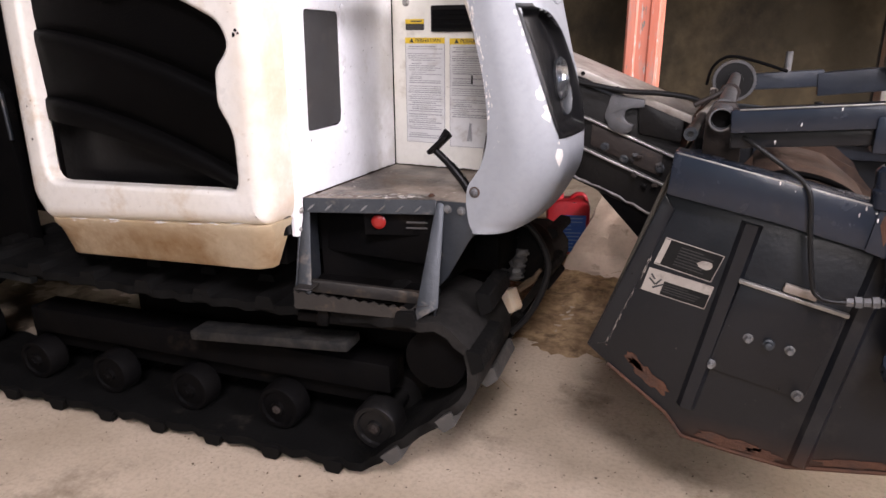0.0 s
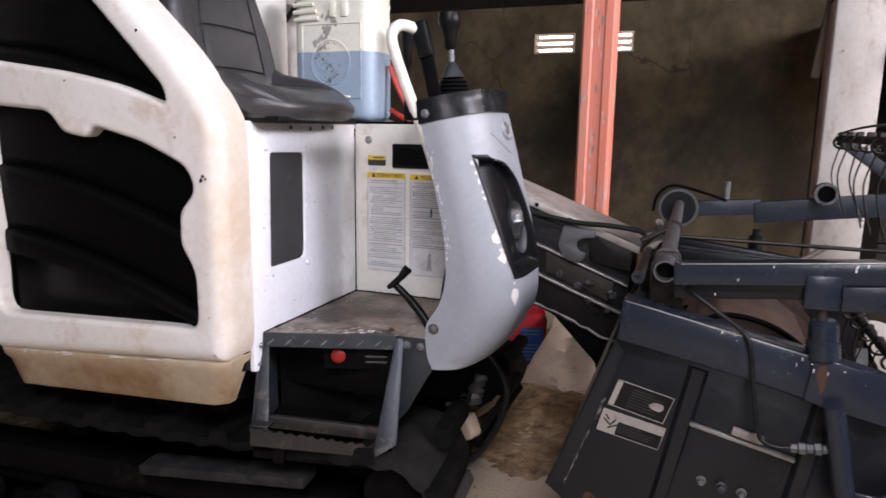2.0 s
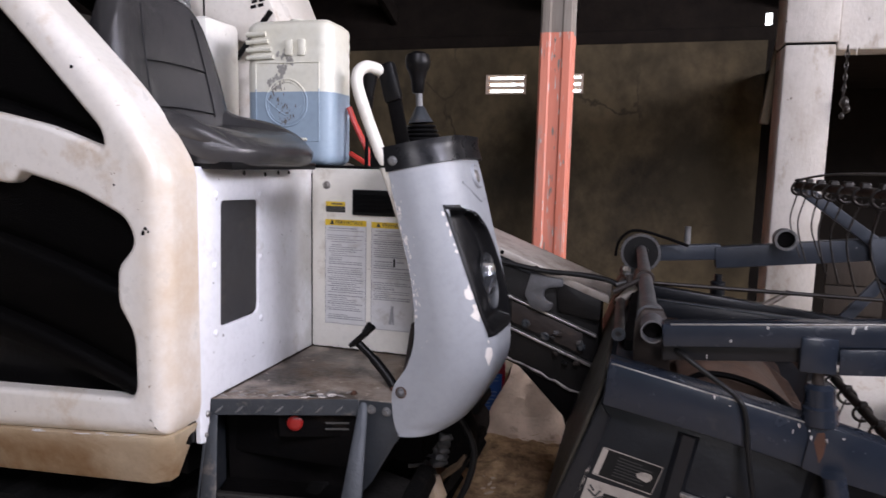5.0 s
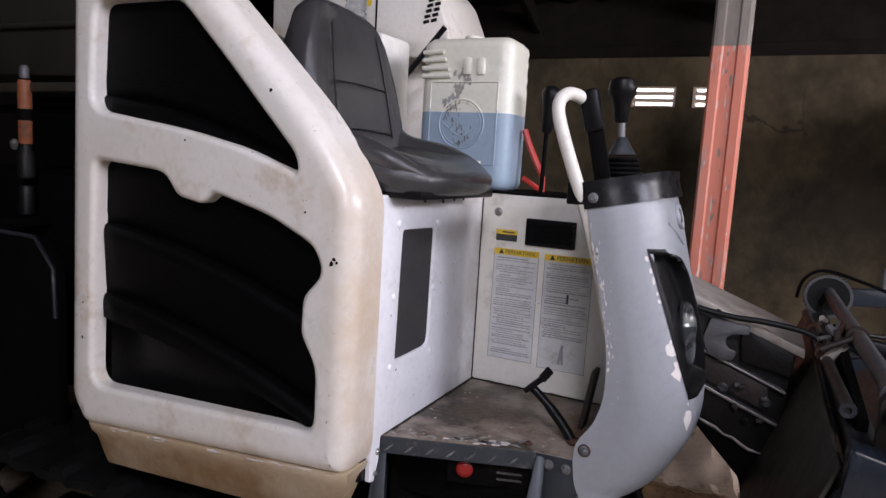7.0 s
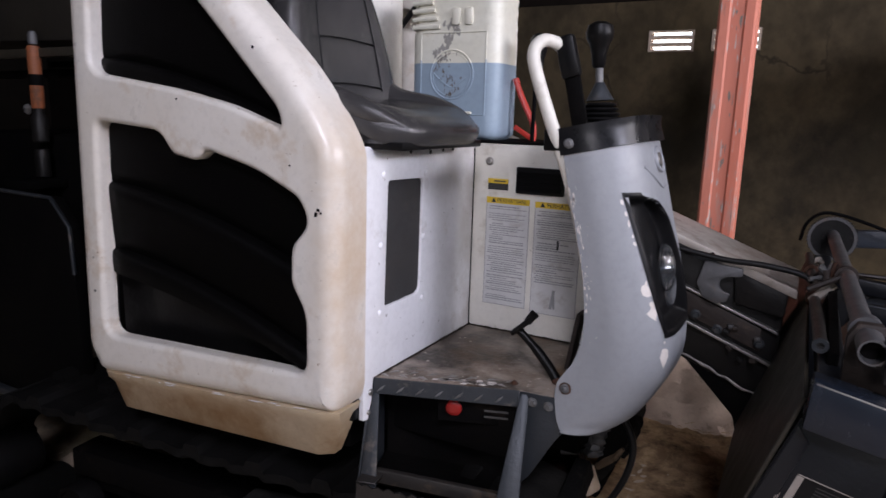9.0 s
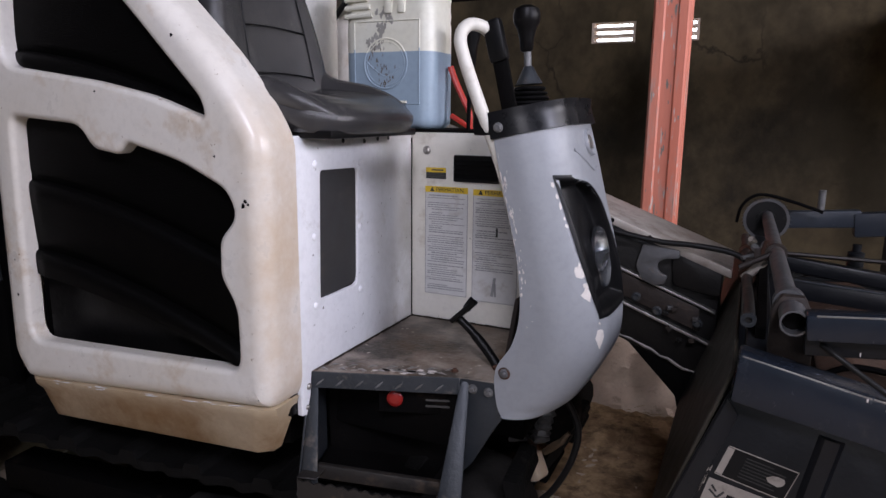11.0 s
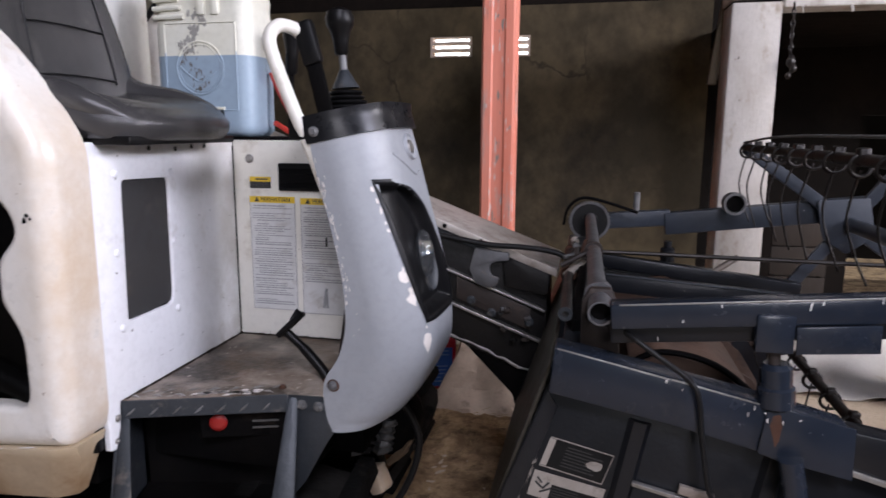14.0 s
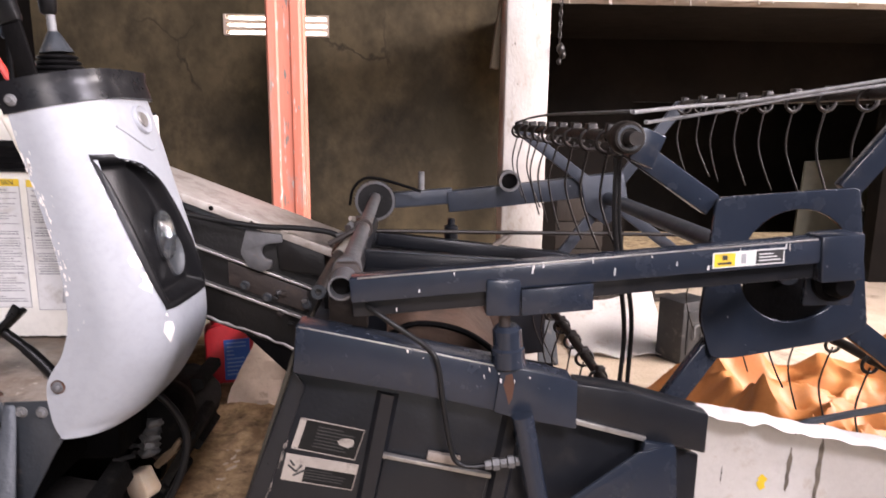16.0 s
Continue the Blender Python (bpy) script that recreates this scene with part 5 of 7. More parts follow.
part("handrail", sweep(smooth_line(rail_pts, 6), 0.0135, 14), M_CREAM, harv, "white painted tube handrail")
part("rail_clamp", box(-0.448, -0.400, 1.606, 1.645, 1.345, 1.392, 0.004), M_BLACK, harv)
lev = part("flat_lever", beam((-0.390, 1.668, 1.395), (-0.417, 1.668, 1.510), 0.010, 0.034, 0.003, up=(1, 0, 0.3)), M_DARK, harv, "black lever with a flat plastic grip")
part("grip", beam((-0.414, 1.668, 1.495), (-0.437, 1.668, 1.582), 0.026, 0.042, 0.009, up=(1, 0, 0.3)), M_BLACK, lev)
joy = part("joystick", lathe([(0.008, 0), (0.008, 0.075)], (-0.372, 1.727, 1.475), (-0.06, 0, 1), 12), M_GALV, harv, "joystick with a black knob and a ribbed rubber boot")
part("knob", lathe([(0.010, 0), (0.014, 0.004), (0.016, 0.028), (0.021, 0.048), (0.028, 0.060), (0.030, 0.074), (0.026, 0.088), (0.012, 0.095)], (-0.377, 1.727, 1.520), (-0.03, 0, 1), 20), M_BLACK, joy)
part("boot_top", lathe([(0.030, 0), (0.020, 0.018), (0.012, 0.034), (0.009, 0.038)], (-0.369, 1.727, 1.452), (-0.08, 0, 1), 18), M_STEP, joy, "grey rubber boot cone")
boot = []
for k in range(5):
    boot += [(0.050 - 0.004 * k, 0.010 * k), (0.052 - 0.004 * k, 0.010 * k + 0.003), (0.050 - 0.004 * k, 0.010 * k + 0.006), (0.041 - 0.004 * k, 0.010 * k + 0.008)]
part("boot", lathe(boot, (-0.367, 1.727, 1.400), (-0.04, 0, 1), 24), M_BLACK, joy, "ribbed black rubber boot")
l2 = part("gear_lever", rod((-0.648, 2.06, 1.340), (-0.645, 2.06, 1.530), 0.006, 10), M_DARK, harv, "thin lever with a long black knob")
part("knob", lathe([(0.010, 0), (0.015, 0.006), (0.017, 0.06), (0.024, 0.095), (0.026, 0.110), (0.018, 0.124), (0.008, 0.128)], (-0.646, 2.06, 1.510), (0.06, 0, 1), 18), M_BLACK, l2)
red = part("red_bracket", sweep(smooth_line([(-0.722, 2.10, 1.520), (-0.706, 2.10, 1.480), (-0.686, 2.10, 1.440), (-0.662, 2.10, 1.392), (-0.660, 2.10, 1.347)], 5), 0.009, 8), M_REDPAINT, harv, "bent red steel rod bracket")
part("red_flange", beam((-0.715, 2.09, 1.385), (-0.655, 2.09, 1.350), 0.012, 0.014, 0.003), M_REDPAINT, red)


# ---- seat ----
def slab(section, y0, y1, side, n=22, bm=None):
    """A rounded pad: a closed section (x, z) drawn across y, drawn in and lowered towards both sides."""
    b = bmesh.new()
    cx = sum(p[0] for p in section) / len(section)
    cz = sum(p[1] for p in section) / len(section)
    rows = []
    for k in range(n + 1):
        u = -1 + 2 * k / n
        e = abs(u)
        s = 1.0 if e < 0.72 else math.sqrt(max(0.0, 1 - ((e - 0.72) / 0.28) ** 2)) * 0.55 + 0.45
        if k in (0, n):
            s = 0.30
        y = (y0 + y1) / 2 + (y1 - y0) / 2 * u
        rows.append([b.verts.new(side(cx + (p[0] - cx) * s, y, cz + (p[1] - cz) * s, u)) for p in section])
    q = len(section)
    for a, c in zip(rows, rows[1:]):
        for i in range(q):
            b.faces.new((a[i], a[(i + 1) % q], c[(i + 1) % q], c[i]))
    b.faces.new(rows[0][::-1])
    b.faces.new(rows[-1])
    return merge(bm, b)


SY0, SY1 = 1.452, 1.888
base_sec = rounded([(-0.700, 1.340), (-0.676, 1.378), (-0.740, 1.432), (-0.930, 1.432), (-1.06, 1.430), (-1.08, 1.340)], [0.016, 0.034, 0.07, 0.06, 0.02, 0.02], 5)


def seat_side(x, y, z, u):
    nose = 0.10 * max(0.0, abs(u) - 0.25) ** 2 * (1 if x > -0.85 else 0) * (x + 0.85) / 0.2
    return (x - nose, y, z + (0.050 * u * u * min(1.0, max(0.0, (-0.73 - x) / 0.25)) if z > 1.40 else 0) - (0.012 * (1 - u * u) if z > 1.405 and x < -0.72 else 0))


back_sec = rounded([(-1.010, 1.405), (-0.996, 1.440), (-1.016, 1.560), (-1.040, 1.680), (-1.062, 1.772), (-1.098, 1.795), (-1.140, 1.770), (-1.125, 1.640), (-1.110, 1.50), (-1.10, 1.41)], [0.01, 0.03, 0.06, 0.06, 0.03, 0.02, 0.03, 0.05, 0.05, 0.01], 4)


def back_side(x, y, z, u):
    t = max(0.0, (z - 1.42) / 0.37)
    w = 1 - 0.30 * t * t
    mid = (SY0 + SY1) / 2
    bulge = 0.035 * u * u * (1 if x > -1.05 - 0.10 * t else 0.4)
    return (x + bulge, mid + (y - mid) * w, z - 0.030 * u * u * t)


seat = part("seat", slab(base_sec, SY0, SY1, seat_side, 28), M_VINYL, harv, "grey vinyl operator's seat, dusty and worn", 70)
back = part("backrest", slab(back_sec, SY0 + 0.01, SY1 - 0.01, back_side, 28), M_VINYL, seat, "", 70)
for ys, sg in ((1.478, -1), (1.862, 1)):
    pts = [(-1.085, ys - 0.045 * sg, 1.66), (-1.062, ys - 0.022 * sg, 1.58), (-1.030, ys - 0.006 * sg, 1.50), (-0.975, ys, 1.452), (-0.860, ys + 0.003 * sg, 1.432), (-0.780, ys, 1.408), (-0.715, ys - 0.03 * sg, 1.376)]
    part("bolster", sweep(smooth_line(pts, 6), [0.012 + 0.020 * math.sin(math.pi * k / 36) for k in range(37)], 14), M_VINYL, seat, "", 70)
part("seat_pan", box(-1.06, -0.71, 1.475, 1.86, 1.3345, 1.352, 0.004), M_BLACK, seat, "black seat pan")
seams = bmesh.new()
for y, zz in ((1.56, None), (1.805, None)):
    pts = []
    for k in range(9):
        z = 1.47 + 0.26 * k / 8
        u = (y - 1.6835) / 0.2215
        t = (z - 1.42) / 0.37
        x = -0.999 - (z - 1.44) * 0.19 + 0.035 * u * u + 0.0125
        pts.append((x, 1.6835 + (y - 1.6835) * (1 - 0.30 * t * t), z - 0.03 * u * u * t))
    sweep(pts, 0.0020, 6, seams)
for z in (1.475, 1.585):
    pts = []
    for k in range(9):
        y = 1.56 + 0.245 * k / 8
        u = (y - 1.6835) / 0.2215
        t = (z - 1.42) / 0.37
        pts.append((-0.999 - (z - 1.44) * 0.19 + 0.035 * u * u + 0.0125, 1.6835 + (y - 1.6835) * (1 - 0.30 * t * t), z - 0.012 + 0.02 * (1 - u * u)))
    sweep(pts, 0.0020, 6, seams)
part("seam", seams, M_BEZEL, back, "stitched dark seams")

# ---- canister ----
def canister():
    c = thing("jerrycan", (-0.883, 2.095, 1.3465), "milky plastic jerrycan half full of blue liquid on the machine", "jerrycan")
    x0, x1, y0, y1, z0, zl = -1.016, -0.734, 1.996, 2.160, 1.3465, 1.557

    def shell(za, zb, zmid, mat, name, label, top):
        sec = rounded([(x0, y0), (x1, y0), (x1, y1), (x0, y1)], 0.046, 7)
        b = bmesh.new()
        zs = [za + (zb - za) * k / 14 for k in range(15)]
        rows = []
        for z in zs:
            s = 0.0
            if top:
                d = max(0.0, z - (zb - 0.030)) / 0.030
                s = 0.022 * (1 - math.sqrt(max(0.0, 1 - d * d)))
                if zb - 0.125 < z < zb - 0.035:
                    s += 0.003 * (1 - math.cos((z - zb + 0.125) / 0.0225 * 2 * math.pi)) * 0.5
            else:
                d = max(0.0, (za + 0.022 - z) / 0.022)
                s = 0.016 * (1 - math.sqrt(max(0.0, 1 - d * d)))
            rows.append([b.verts.new((p[0], p[1], z)) for p in inset(ccw(sec), s)])
        n = len(rows[0])
        for a, d in zip(rows, rows[1:]):
            for i in range(n):
                b.faces.new((a[i], a[(i + 1) % n], d[(i + 1) % n], d[i]))
        b.faces.new(rows[0][::-1])
        b.faces.new(rows[-1])
        return part(name, b, mat, c, label, 50)

    shell(z0, zl, 0, M_CANBLUE, "lower_body", "blue liquid showing through", False)
    up = shell(zl, 1.762, 0, M_CAN, "upper_body", "milky yellowed plastic", True)
    def emboss(name, line, r, label=""):
        """A raised line in the moulding, in two parts where it crosses the liquid's level."""
        runs = [[], []]
        for p, q in zip(line, line[1:]):
            runs[0 if (p[1] + q[1]) / 2 < zl else 1].append((p, q))
        for run, mt in zip(runs, (M_CANBLUE, M_CAN)):
            if run:
                eb = bmesh.new()
                for p, q in run:
                    sweep([(p[0], y0 - 0.0002, p[1]), (q[0], y0 - 0.0002, q[1])], r, 6, eb)
                part(name, eb, mt, c, label)

    def dense(p, q, k=12):
        return [(p[0] + (q[0] - p[0]) * i / k, p[1] + (q[1] - p[1]) * i / k) for i in range(k + 1)]

    a0, a1, c0, c1 = -0.976, -0.770, 1.415, 1.640
    emboss("embossed_frame", dense((a0, c0), (a1, c0)) + dense((a1, c0), (a1, c1)) + dense((a1, c1), (a0, c1)) + dense((a0, c1), (a0, c0)), 0.0016)
    for rr, w in ((0.068, 0.0026), (0.060, 0.0014)):
        emboss("embossed_emblem", [(-0.876 + rr * math.cos(2 * math.pi * k / 40), 1.525 + rr * math.sin(2 * math.pi * k / 40)) for k in range(41)], w, "embossed round emblem")
    emboss("embossed_mark", [(v.x, v.z) for v in smooth_line([(-0.940, 0, 1.535), (-0.905, 0, 1.505), (-0.870, 0, 1.490), (-0.830, 0, 1.515)], 5)], 0.002)
    part("tap", box(-0.832, -0.812, y0 - 0.014, y0 + 0.004, 1.372, 1.414, 0.005), M_BLACK, c, "small black tap")
    part("tap_lip", box(-0.836, -0.808, y0 - 0.008, y0 + 0.004, 1.416, 1.424, 0.003), M_CAN, c)
    for x in (-0.866, -0.826):
        part("boss", box(x - 0.013, x + 0.013, y0 - 0.007, y0 + 0.01, 1.658, 1.706, 0.007), M_CAN, c)
    ribs = bmesh.new()
    for k in range(4):
        z = 1.655 + k * 0.022
        sweep([(x0 + 0.012, y0 - 0.001, z), (x0 + 0.10 - k * 0.008, y0 - 0.001, z + 0.002)], 0.007, 8, ribs)
    part("grip_ribs", ribs, M_CAN, c)
    st = bmesh.new()
    random.seed(31)
    for k in range(60):
        t = random.random() * 0.75
        cx = -0.892 + 0.016 * math.sin(9 * t) + random.gauss(0, 0.013)
        cz = 1.462 + 0.165 * t + random.gauss(0, 0.006)
        if 1.45 < cz < 1.64:
            out = [(cx + random.uniform(0.0004, 0.0024) * math.cos(a), cz + random.uniform(0.0010, 0.0085) * math.sin(a)) for a in [2 * math.pi * i / 6 for i in range(6)]]
            patch(out, (cx, cz), lambda p, q: (p, y0 - 0.0012, q), st)
    part("stain", st, M_STAIN, c, "dark dried stain")
    sm = bmesh.new()
    for k in range(60):
        t = random.random()
        cx, cz = -0.892 + 0.016 * math.sin(9 * t) + random.gauss(0, 0.012), 1.470 + 0.20 * t + random.gauss(0, 0.006)
        out = [(cx + random.uniform(0.002, 0.008) * math.cos(a), cz + random.uniform(0.003, 0.012) * math.sin(a)) for a in [2 * math.pi * i / 9 for i in range(9)]]
        cz > zl + 0.01 and patch(out, (cx, cz), lambda p, q: (p, y0 - 0.0007 - 0.000004 * k, q), sm)
    part("smudge", sm, M_SMUDGE, c, "oily smudge")
    part("neck", lathe([(0.028, 0), (0.028, 0.03), (0.025, 0.036)], (-0.93, 2.17, 1.760), (0, 0, 1), 18), M_CAN, c, "screw cap")
    return c


canister()

# ---- white tank and rear parts ----
tank = part("grain_tank", prism(rounded([(-1.78, 1.815), (-1.30, 1.815), (-1.20, 1.752), (-1.055, 1.745), (-1.055, 1.830), (-1.12, 1.975), (-1.20, 2.06), (-1.78, 2.08)], 0.02, 3), "y", 2.25, 2.60, 0.012), M_WHITE, harv, "white moulded grain tank cover")
part("tank_base", box(-1.75, -1.12, 2.36, 2.58, 1.10, 1.80, 0.02), M_WHITE, tank, "white lower tank side")
tv = bmesh.new()
for k in range(5):
    for r in range(2):
        beam((-1.150 + r * 0.028 + 0.004 * k, 2.2485, 1.862 + 0.017 * k + 0.004 * r), (-1.130 + r * 0.028 + 0.004 * k, 2.2485, 1.866 + 0.017 * k + 0.004 * r), 0.003, 0.010, 0, bm=tv)
part("vent_slots", tv, M_BLACK, tank, "small black vent slots")
part("seam", box(-1.335, -1.329, 2.2475, 2.252, 1.82, 2.06, 0), M_DARK, tank)
part("sticker", box(-1.372, -1.352, 2.2485, 2.2499, 1.925, 1.985, 0), M_YELLOW, tank, "small yellow sticker")
part("prop_rod", rod((-1.245, 2.20, 1.610), (-1.045, 2.20, 1.835), 0.009, 10), M_BLACK, harv, "black prop rod")
part("filter_box", box(-1.45, -1.16, 2.02, 2.20, 1.30, 1.792, 0.02), M_CREAM, harv, "stained pale housing behind the seat")
pet = thing("plastic_bottle", (-1.30, 2.08, 1.793), "clear ribbed plastic bottle on the pale housing", "bottle")
prof = [(0.030, 0), (0.034, 0.006)]
for k in range(6):
    prof += [(0.034, 0.010 + k * 0.02), (0.031, 0.016 + k * 0.02), (0.034, 0.024 + k * 0.02)]
prof += [(0.030, 0.145), (0.014, 0.178), (0.014, 0.20)]
part("body", lathe(prof, (-1.30, 2.08, 1.793), (0, 0, 1), 22), M_PET, pet, "clear ribbed plastic")

# rear of the machine, left of the cover
hood = part("rear_hood", prism(rounded([(-3.30, 1.64), (-1.66, 1.615), (-1.645, 1.80), (-1.80, 1.86), (-3.30, 1.95)], 0.03, 3), "y", 1.75, 2.7, 0.015), M_HOOD, harv, "beige rear hood, darkened for shade")
part("hood_edge", rod((-3.2, 1.742, 1.80), (-1.65, 1.742, 1.785), 0.010, 8), M_HOOD, hood)
part("rear_guard", prism([(-2.9, 1.122), (-2.10, 1.112), (-2.010, 1.02), (-2.0, 0.37), (-2.9, 0.37)], "y", 1.56, 1.60, 0.006), M_DARK, harv, "dark rear chassis guard")
part("guard_edge", sweep([(-2.9, 1.558, 1.122), (-2.10, 1.558, 1.112), (-2.012, 1.558, 1.022), (-2.004, 1.558, 0.87)], 0.007, 8), M_STEP, harv, "worn bright edge")
part("guard_rib", beam((-2.645, 1.554, 1.06), (-2.594, 1.554, 0.40), 0.010, 0.035, 0.002, up=(1, 0, 0)), M_BLACK, harv, "upright rib on the guard")
part("guard_rail", beam((-2.85, 1.545, 0.370), (-2.02, 1.545, 0.375), 0.028, 0.026, 0.003), M_STEP, harv, "pale lower rail of the guard")
part("rear_body", box(-3.0, -1.62, 1.75, 2.75, 0.55, 1.30, 0.02), M_DARK, harv, "dark rear threshing body")
rear = bmesh.new()
beam((-3.3, 1.95, 1.52), (-1.66, 1.95, 1.545), 0.04, 0.03, 0.004, bm=rear)
beam((-3.3, 2.35, 1.60), (-1.66, 2.35, 1.600), 0.04, 0.03, 0.004, bm=rear)
beam((-1.95, 2.3, 1.30), (-1.95, 2.3, 1.62), 0.05, 0.05, 0.004, bm=rear)
part("rear_frame", rear, M_DARK, harv)
col = part("oil_column", lathe([(0.0150, 0), (0.0255, 0.006), (0.0270, 0.090), (0.0210, 0.102)], (-2.36, 1.70, 1.150), (0, 0, 1), 20), M_IRON, harv, "upright stack of a grey oil filter and an orange cylinder")
part("filter", lathe([(0.0225, 0), (0.0277, 0.006), (0.0277, 0.085), (0.0195, 0.098), (0.0165, 0.120)], (-2.36, 1.70, 1.275), (0, 0, 1), 20), M_IRON, col)
part("valve_knob", lathe([(0.0075, 0), (0.0135, 0.008), (0.0135, 0.026), (0.0060, 0.034)], (-2.385, 1.68, 1.375), (0.3, -0.3, 1), 14), M_GALV, col)
part("cylinder", lathe([(0.0195, 0), (0.0218, 0.004), (0.0218, 0.205), (0.0180, 0.212)], (-2.36, 1.70, 1.394), (0, 0, 1), 20), M_OLDORANGE, col, "faded orange paint")
part("band", lathe([(0.0229, 0), (0.0240, 0.004), (0.0240, 0.034), (0.0229, 0.038)], (-2.36, 1.70, 1.472), (0, 0, 1), 20), M_DARK, col, "dark clamp band")
part("cap", lathe([(0.0090, 0), (0.0158, 0.004), (0.0158, 0.034), (0.0105, 0.046)], (-2.36, 1.70, 1.608), (0, 0, 1), 18), M_TUBE, col, "grey cap")
part("column_bracket", box(-2.42, -2.30, 1.59, 1.76, 1.118, 1.149, 0.004), M_DARK, harv)
part("hood_beam", beam((-3.3, 1.72, 1.575), (-1.66, 1.72, 1.590), 0.03, 0.03, 0.004), M_OLIVE, hood, "dusty edge beam under the hood")

# ---- tracks ----
def track_profile(fx, fz, fr, low, toe):
    """The running line of the belt (x, z), front sprocket raised, counter-clockwise from the rear bottom."""
    pts = [(-2.36 + (toe + 2.36) * k / 26, 0.045) for k in range(27)]
    for k in range(9):
        a = radians(low + (100 - low) * k / 8)
        pts.append((fx + fr * math.cos(a), fz + fr * math.sin(a)))
    top = fz + fr - 0.002
    pts += [(fx - 0.055 - (1.505 + fx + 0.50) * k / 12, top - 0.016 * math.sin(math.pi * k / 12)) for k in range(1, 13)]
    sx = pts[-1][0]
    rx, rz, rr = -2.36, 0.160, 0.115
    ex, ez = rx + rr * math.cos(radians(107)), rz + rr * math.sin(radians(107))
    pts += [(sx + (ex - sx) * k / 9, top + (ez - top) * k / 9) for k in range(1, 10)]
    for k in range(1, 8):
        a = radians(107 + 158 * k / 8)
        pts.append((rx + rr * math.cos(a), rz + rr * math.sin(a)))
    lens = [0.0]
    for p, q in zip(pts, pts[1:] + pts[:1]):
        lens.append(lens[-1] + math.hypot(q[0] - p[0], q[1] - p[1]))
    return pts, lens


def on_track(line, s):
    pts, lens = line
    s %= lens[-1]
    for i in range(len(pts)):
        if s <= lens[i + 1]:
            p, q = pts[i], pts[(i + 1) % len(pts)]
            t = (s - lens[i]) / max(1e-6, lens[i + 1] - lens[i])
            d = Vector((q[0] - p[0], q[1] - p[1])).normalized()
            return Vector((p[0] + (q[0] - p[0]) * t, p[1] + (q[1] - p[1]) * t)), d
    return Vector(pts[0]), Vector((1, 0))


def track(m, tag, fx, fz, fr, low, toe, lug_w):
    """One rubber track with its frame and rollers; outer edge at y = 0, growing inwards along +y."""
    wide = 0.34
    line = track_profile(fx, fz, fr, low, toe)
    length = line[1][-1]
    b = bmesh.new()
    n = 130
    rows = []
    for k in range(n):
        p, d = on_track(line, length * k / n)
        out = Vector((d.y, -d.x))
        ph = (length * k / n / 0.1025) % 1
        e = 0.010 * math.cos(2 * math.pi * ph)
        rows.append([b.verts.new((p.x + out.x * h, y, p.y + out.y * h)) for y, h in ((e, 0.012), (wide - e, 0.012), (wide - e, -0.014), (e, -0.014))])
    for a, c in zip(rows, rows[1:] + rows[:1]):
        for i in range(4):
            b.faces.new((a[i], a[(i + 1) % 4], c[(i + 1) % 4], c[i]))
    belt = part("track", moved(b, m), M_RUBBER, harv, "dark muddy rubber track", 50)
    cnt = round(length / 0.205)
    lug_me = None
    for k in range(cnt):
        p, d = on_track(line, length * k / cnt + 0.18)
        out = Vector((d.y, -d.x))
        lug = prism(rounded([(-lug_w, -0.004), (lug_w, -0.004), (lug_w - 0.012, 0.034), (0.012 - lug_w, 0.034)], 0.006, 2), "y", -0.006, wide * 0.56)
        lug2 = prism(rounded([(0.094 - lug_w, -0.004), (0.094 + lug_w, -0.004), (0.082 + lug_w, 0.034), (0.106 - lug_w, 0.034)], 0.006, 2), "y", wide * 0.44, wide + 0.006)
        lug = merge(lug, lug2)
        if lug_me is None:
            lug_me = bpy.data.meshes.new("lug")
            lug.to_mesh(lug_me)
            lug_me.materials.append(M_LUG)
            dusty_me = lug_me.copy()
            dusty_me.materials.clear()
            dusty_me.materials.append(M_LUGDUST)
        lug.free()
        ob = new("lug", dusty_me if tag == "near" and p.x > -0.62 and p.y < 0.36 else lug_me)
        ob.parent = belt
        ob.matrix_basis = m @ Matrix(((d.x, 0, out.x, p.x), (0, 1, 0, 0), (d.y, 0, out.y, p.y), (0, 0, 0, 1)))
    # rollers and hubs further back are darkened for the shade under the machine
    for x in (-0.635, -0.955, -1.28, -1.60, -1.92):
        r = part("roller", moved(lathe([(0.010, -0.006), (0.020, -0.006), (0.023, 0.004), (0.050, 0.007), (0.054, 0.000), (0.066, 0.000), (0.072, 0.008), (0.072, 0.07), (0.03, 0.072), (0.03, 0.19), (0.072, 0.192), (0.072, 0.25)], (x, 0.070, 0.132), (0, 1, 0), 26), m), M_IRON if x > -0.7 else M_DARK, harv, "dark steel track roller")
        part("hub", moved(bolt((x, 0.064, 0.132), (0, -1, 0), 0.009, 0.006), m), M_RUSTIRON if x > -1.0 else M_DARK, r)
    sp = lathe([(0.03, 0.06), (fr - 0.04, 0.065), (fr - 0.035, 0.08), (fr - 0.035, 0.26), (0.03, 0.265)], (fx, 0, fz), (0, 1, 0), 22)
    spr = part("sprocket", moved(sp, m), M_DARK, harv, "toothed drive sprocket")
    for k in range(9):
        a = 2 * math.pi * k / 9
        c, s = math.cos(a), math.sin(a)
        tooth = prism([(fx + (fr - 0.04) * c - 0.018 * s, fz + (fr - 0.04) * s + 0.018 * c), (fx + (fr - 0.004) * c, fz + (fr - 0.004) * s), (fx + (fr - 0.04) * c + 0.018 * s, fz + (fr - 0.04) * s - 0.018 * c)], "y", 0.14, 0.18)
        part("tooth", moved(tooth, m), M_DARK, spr)
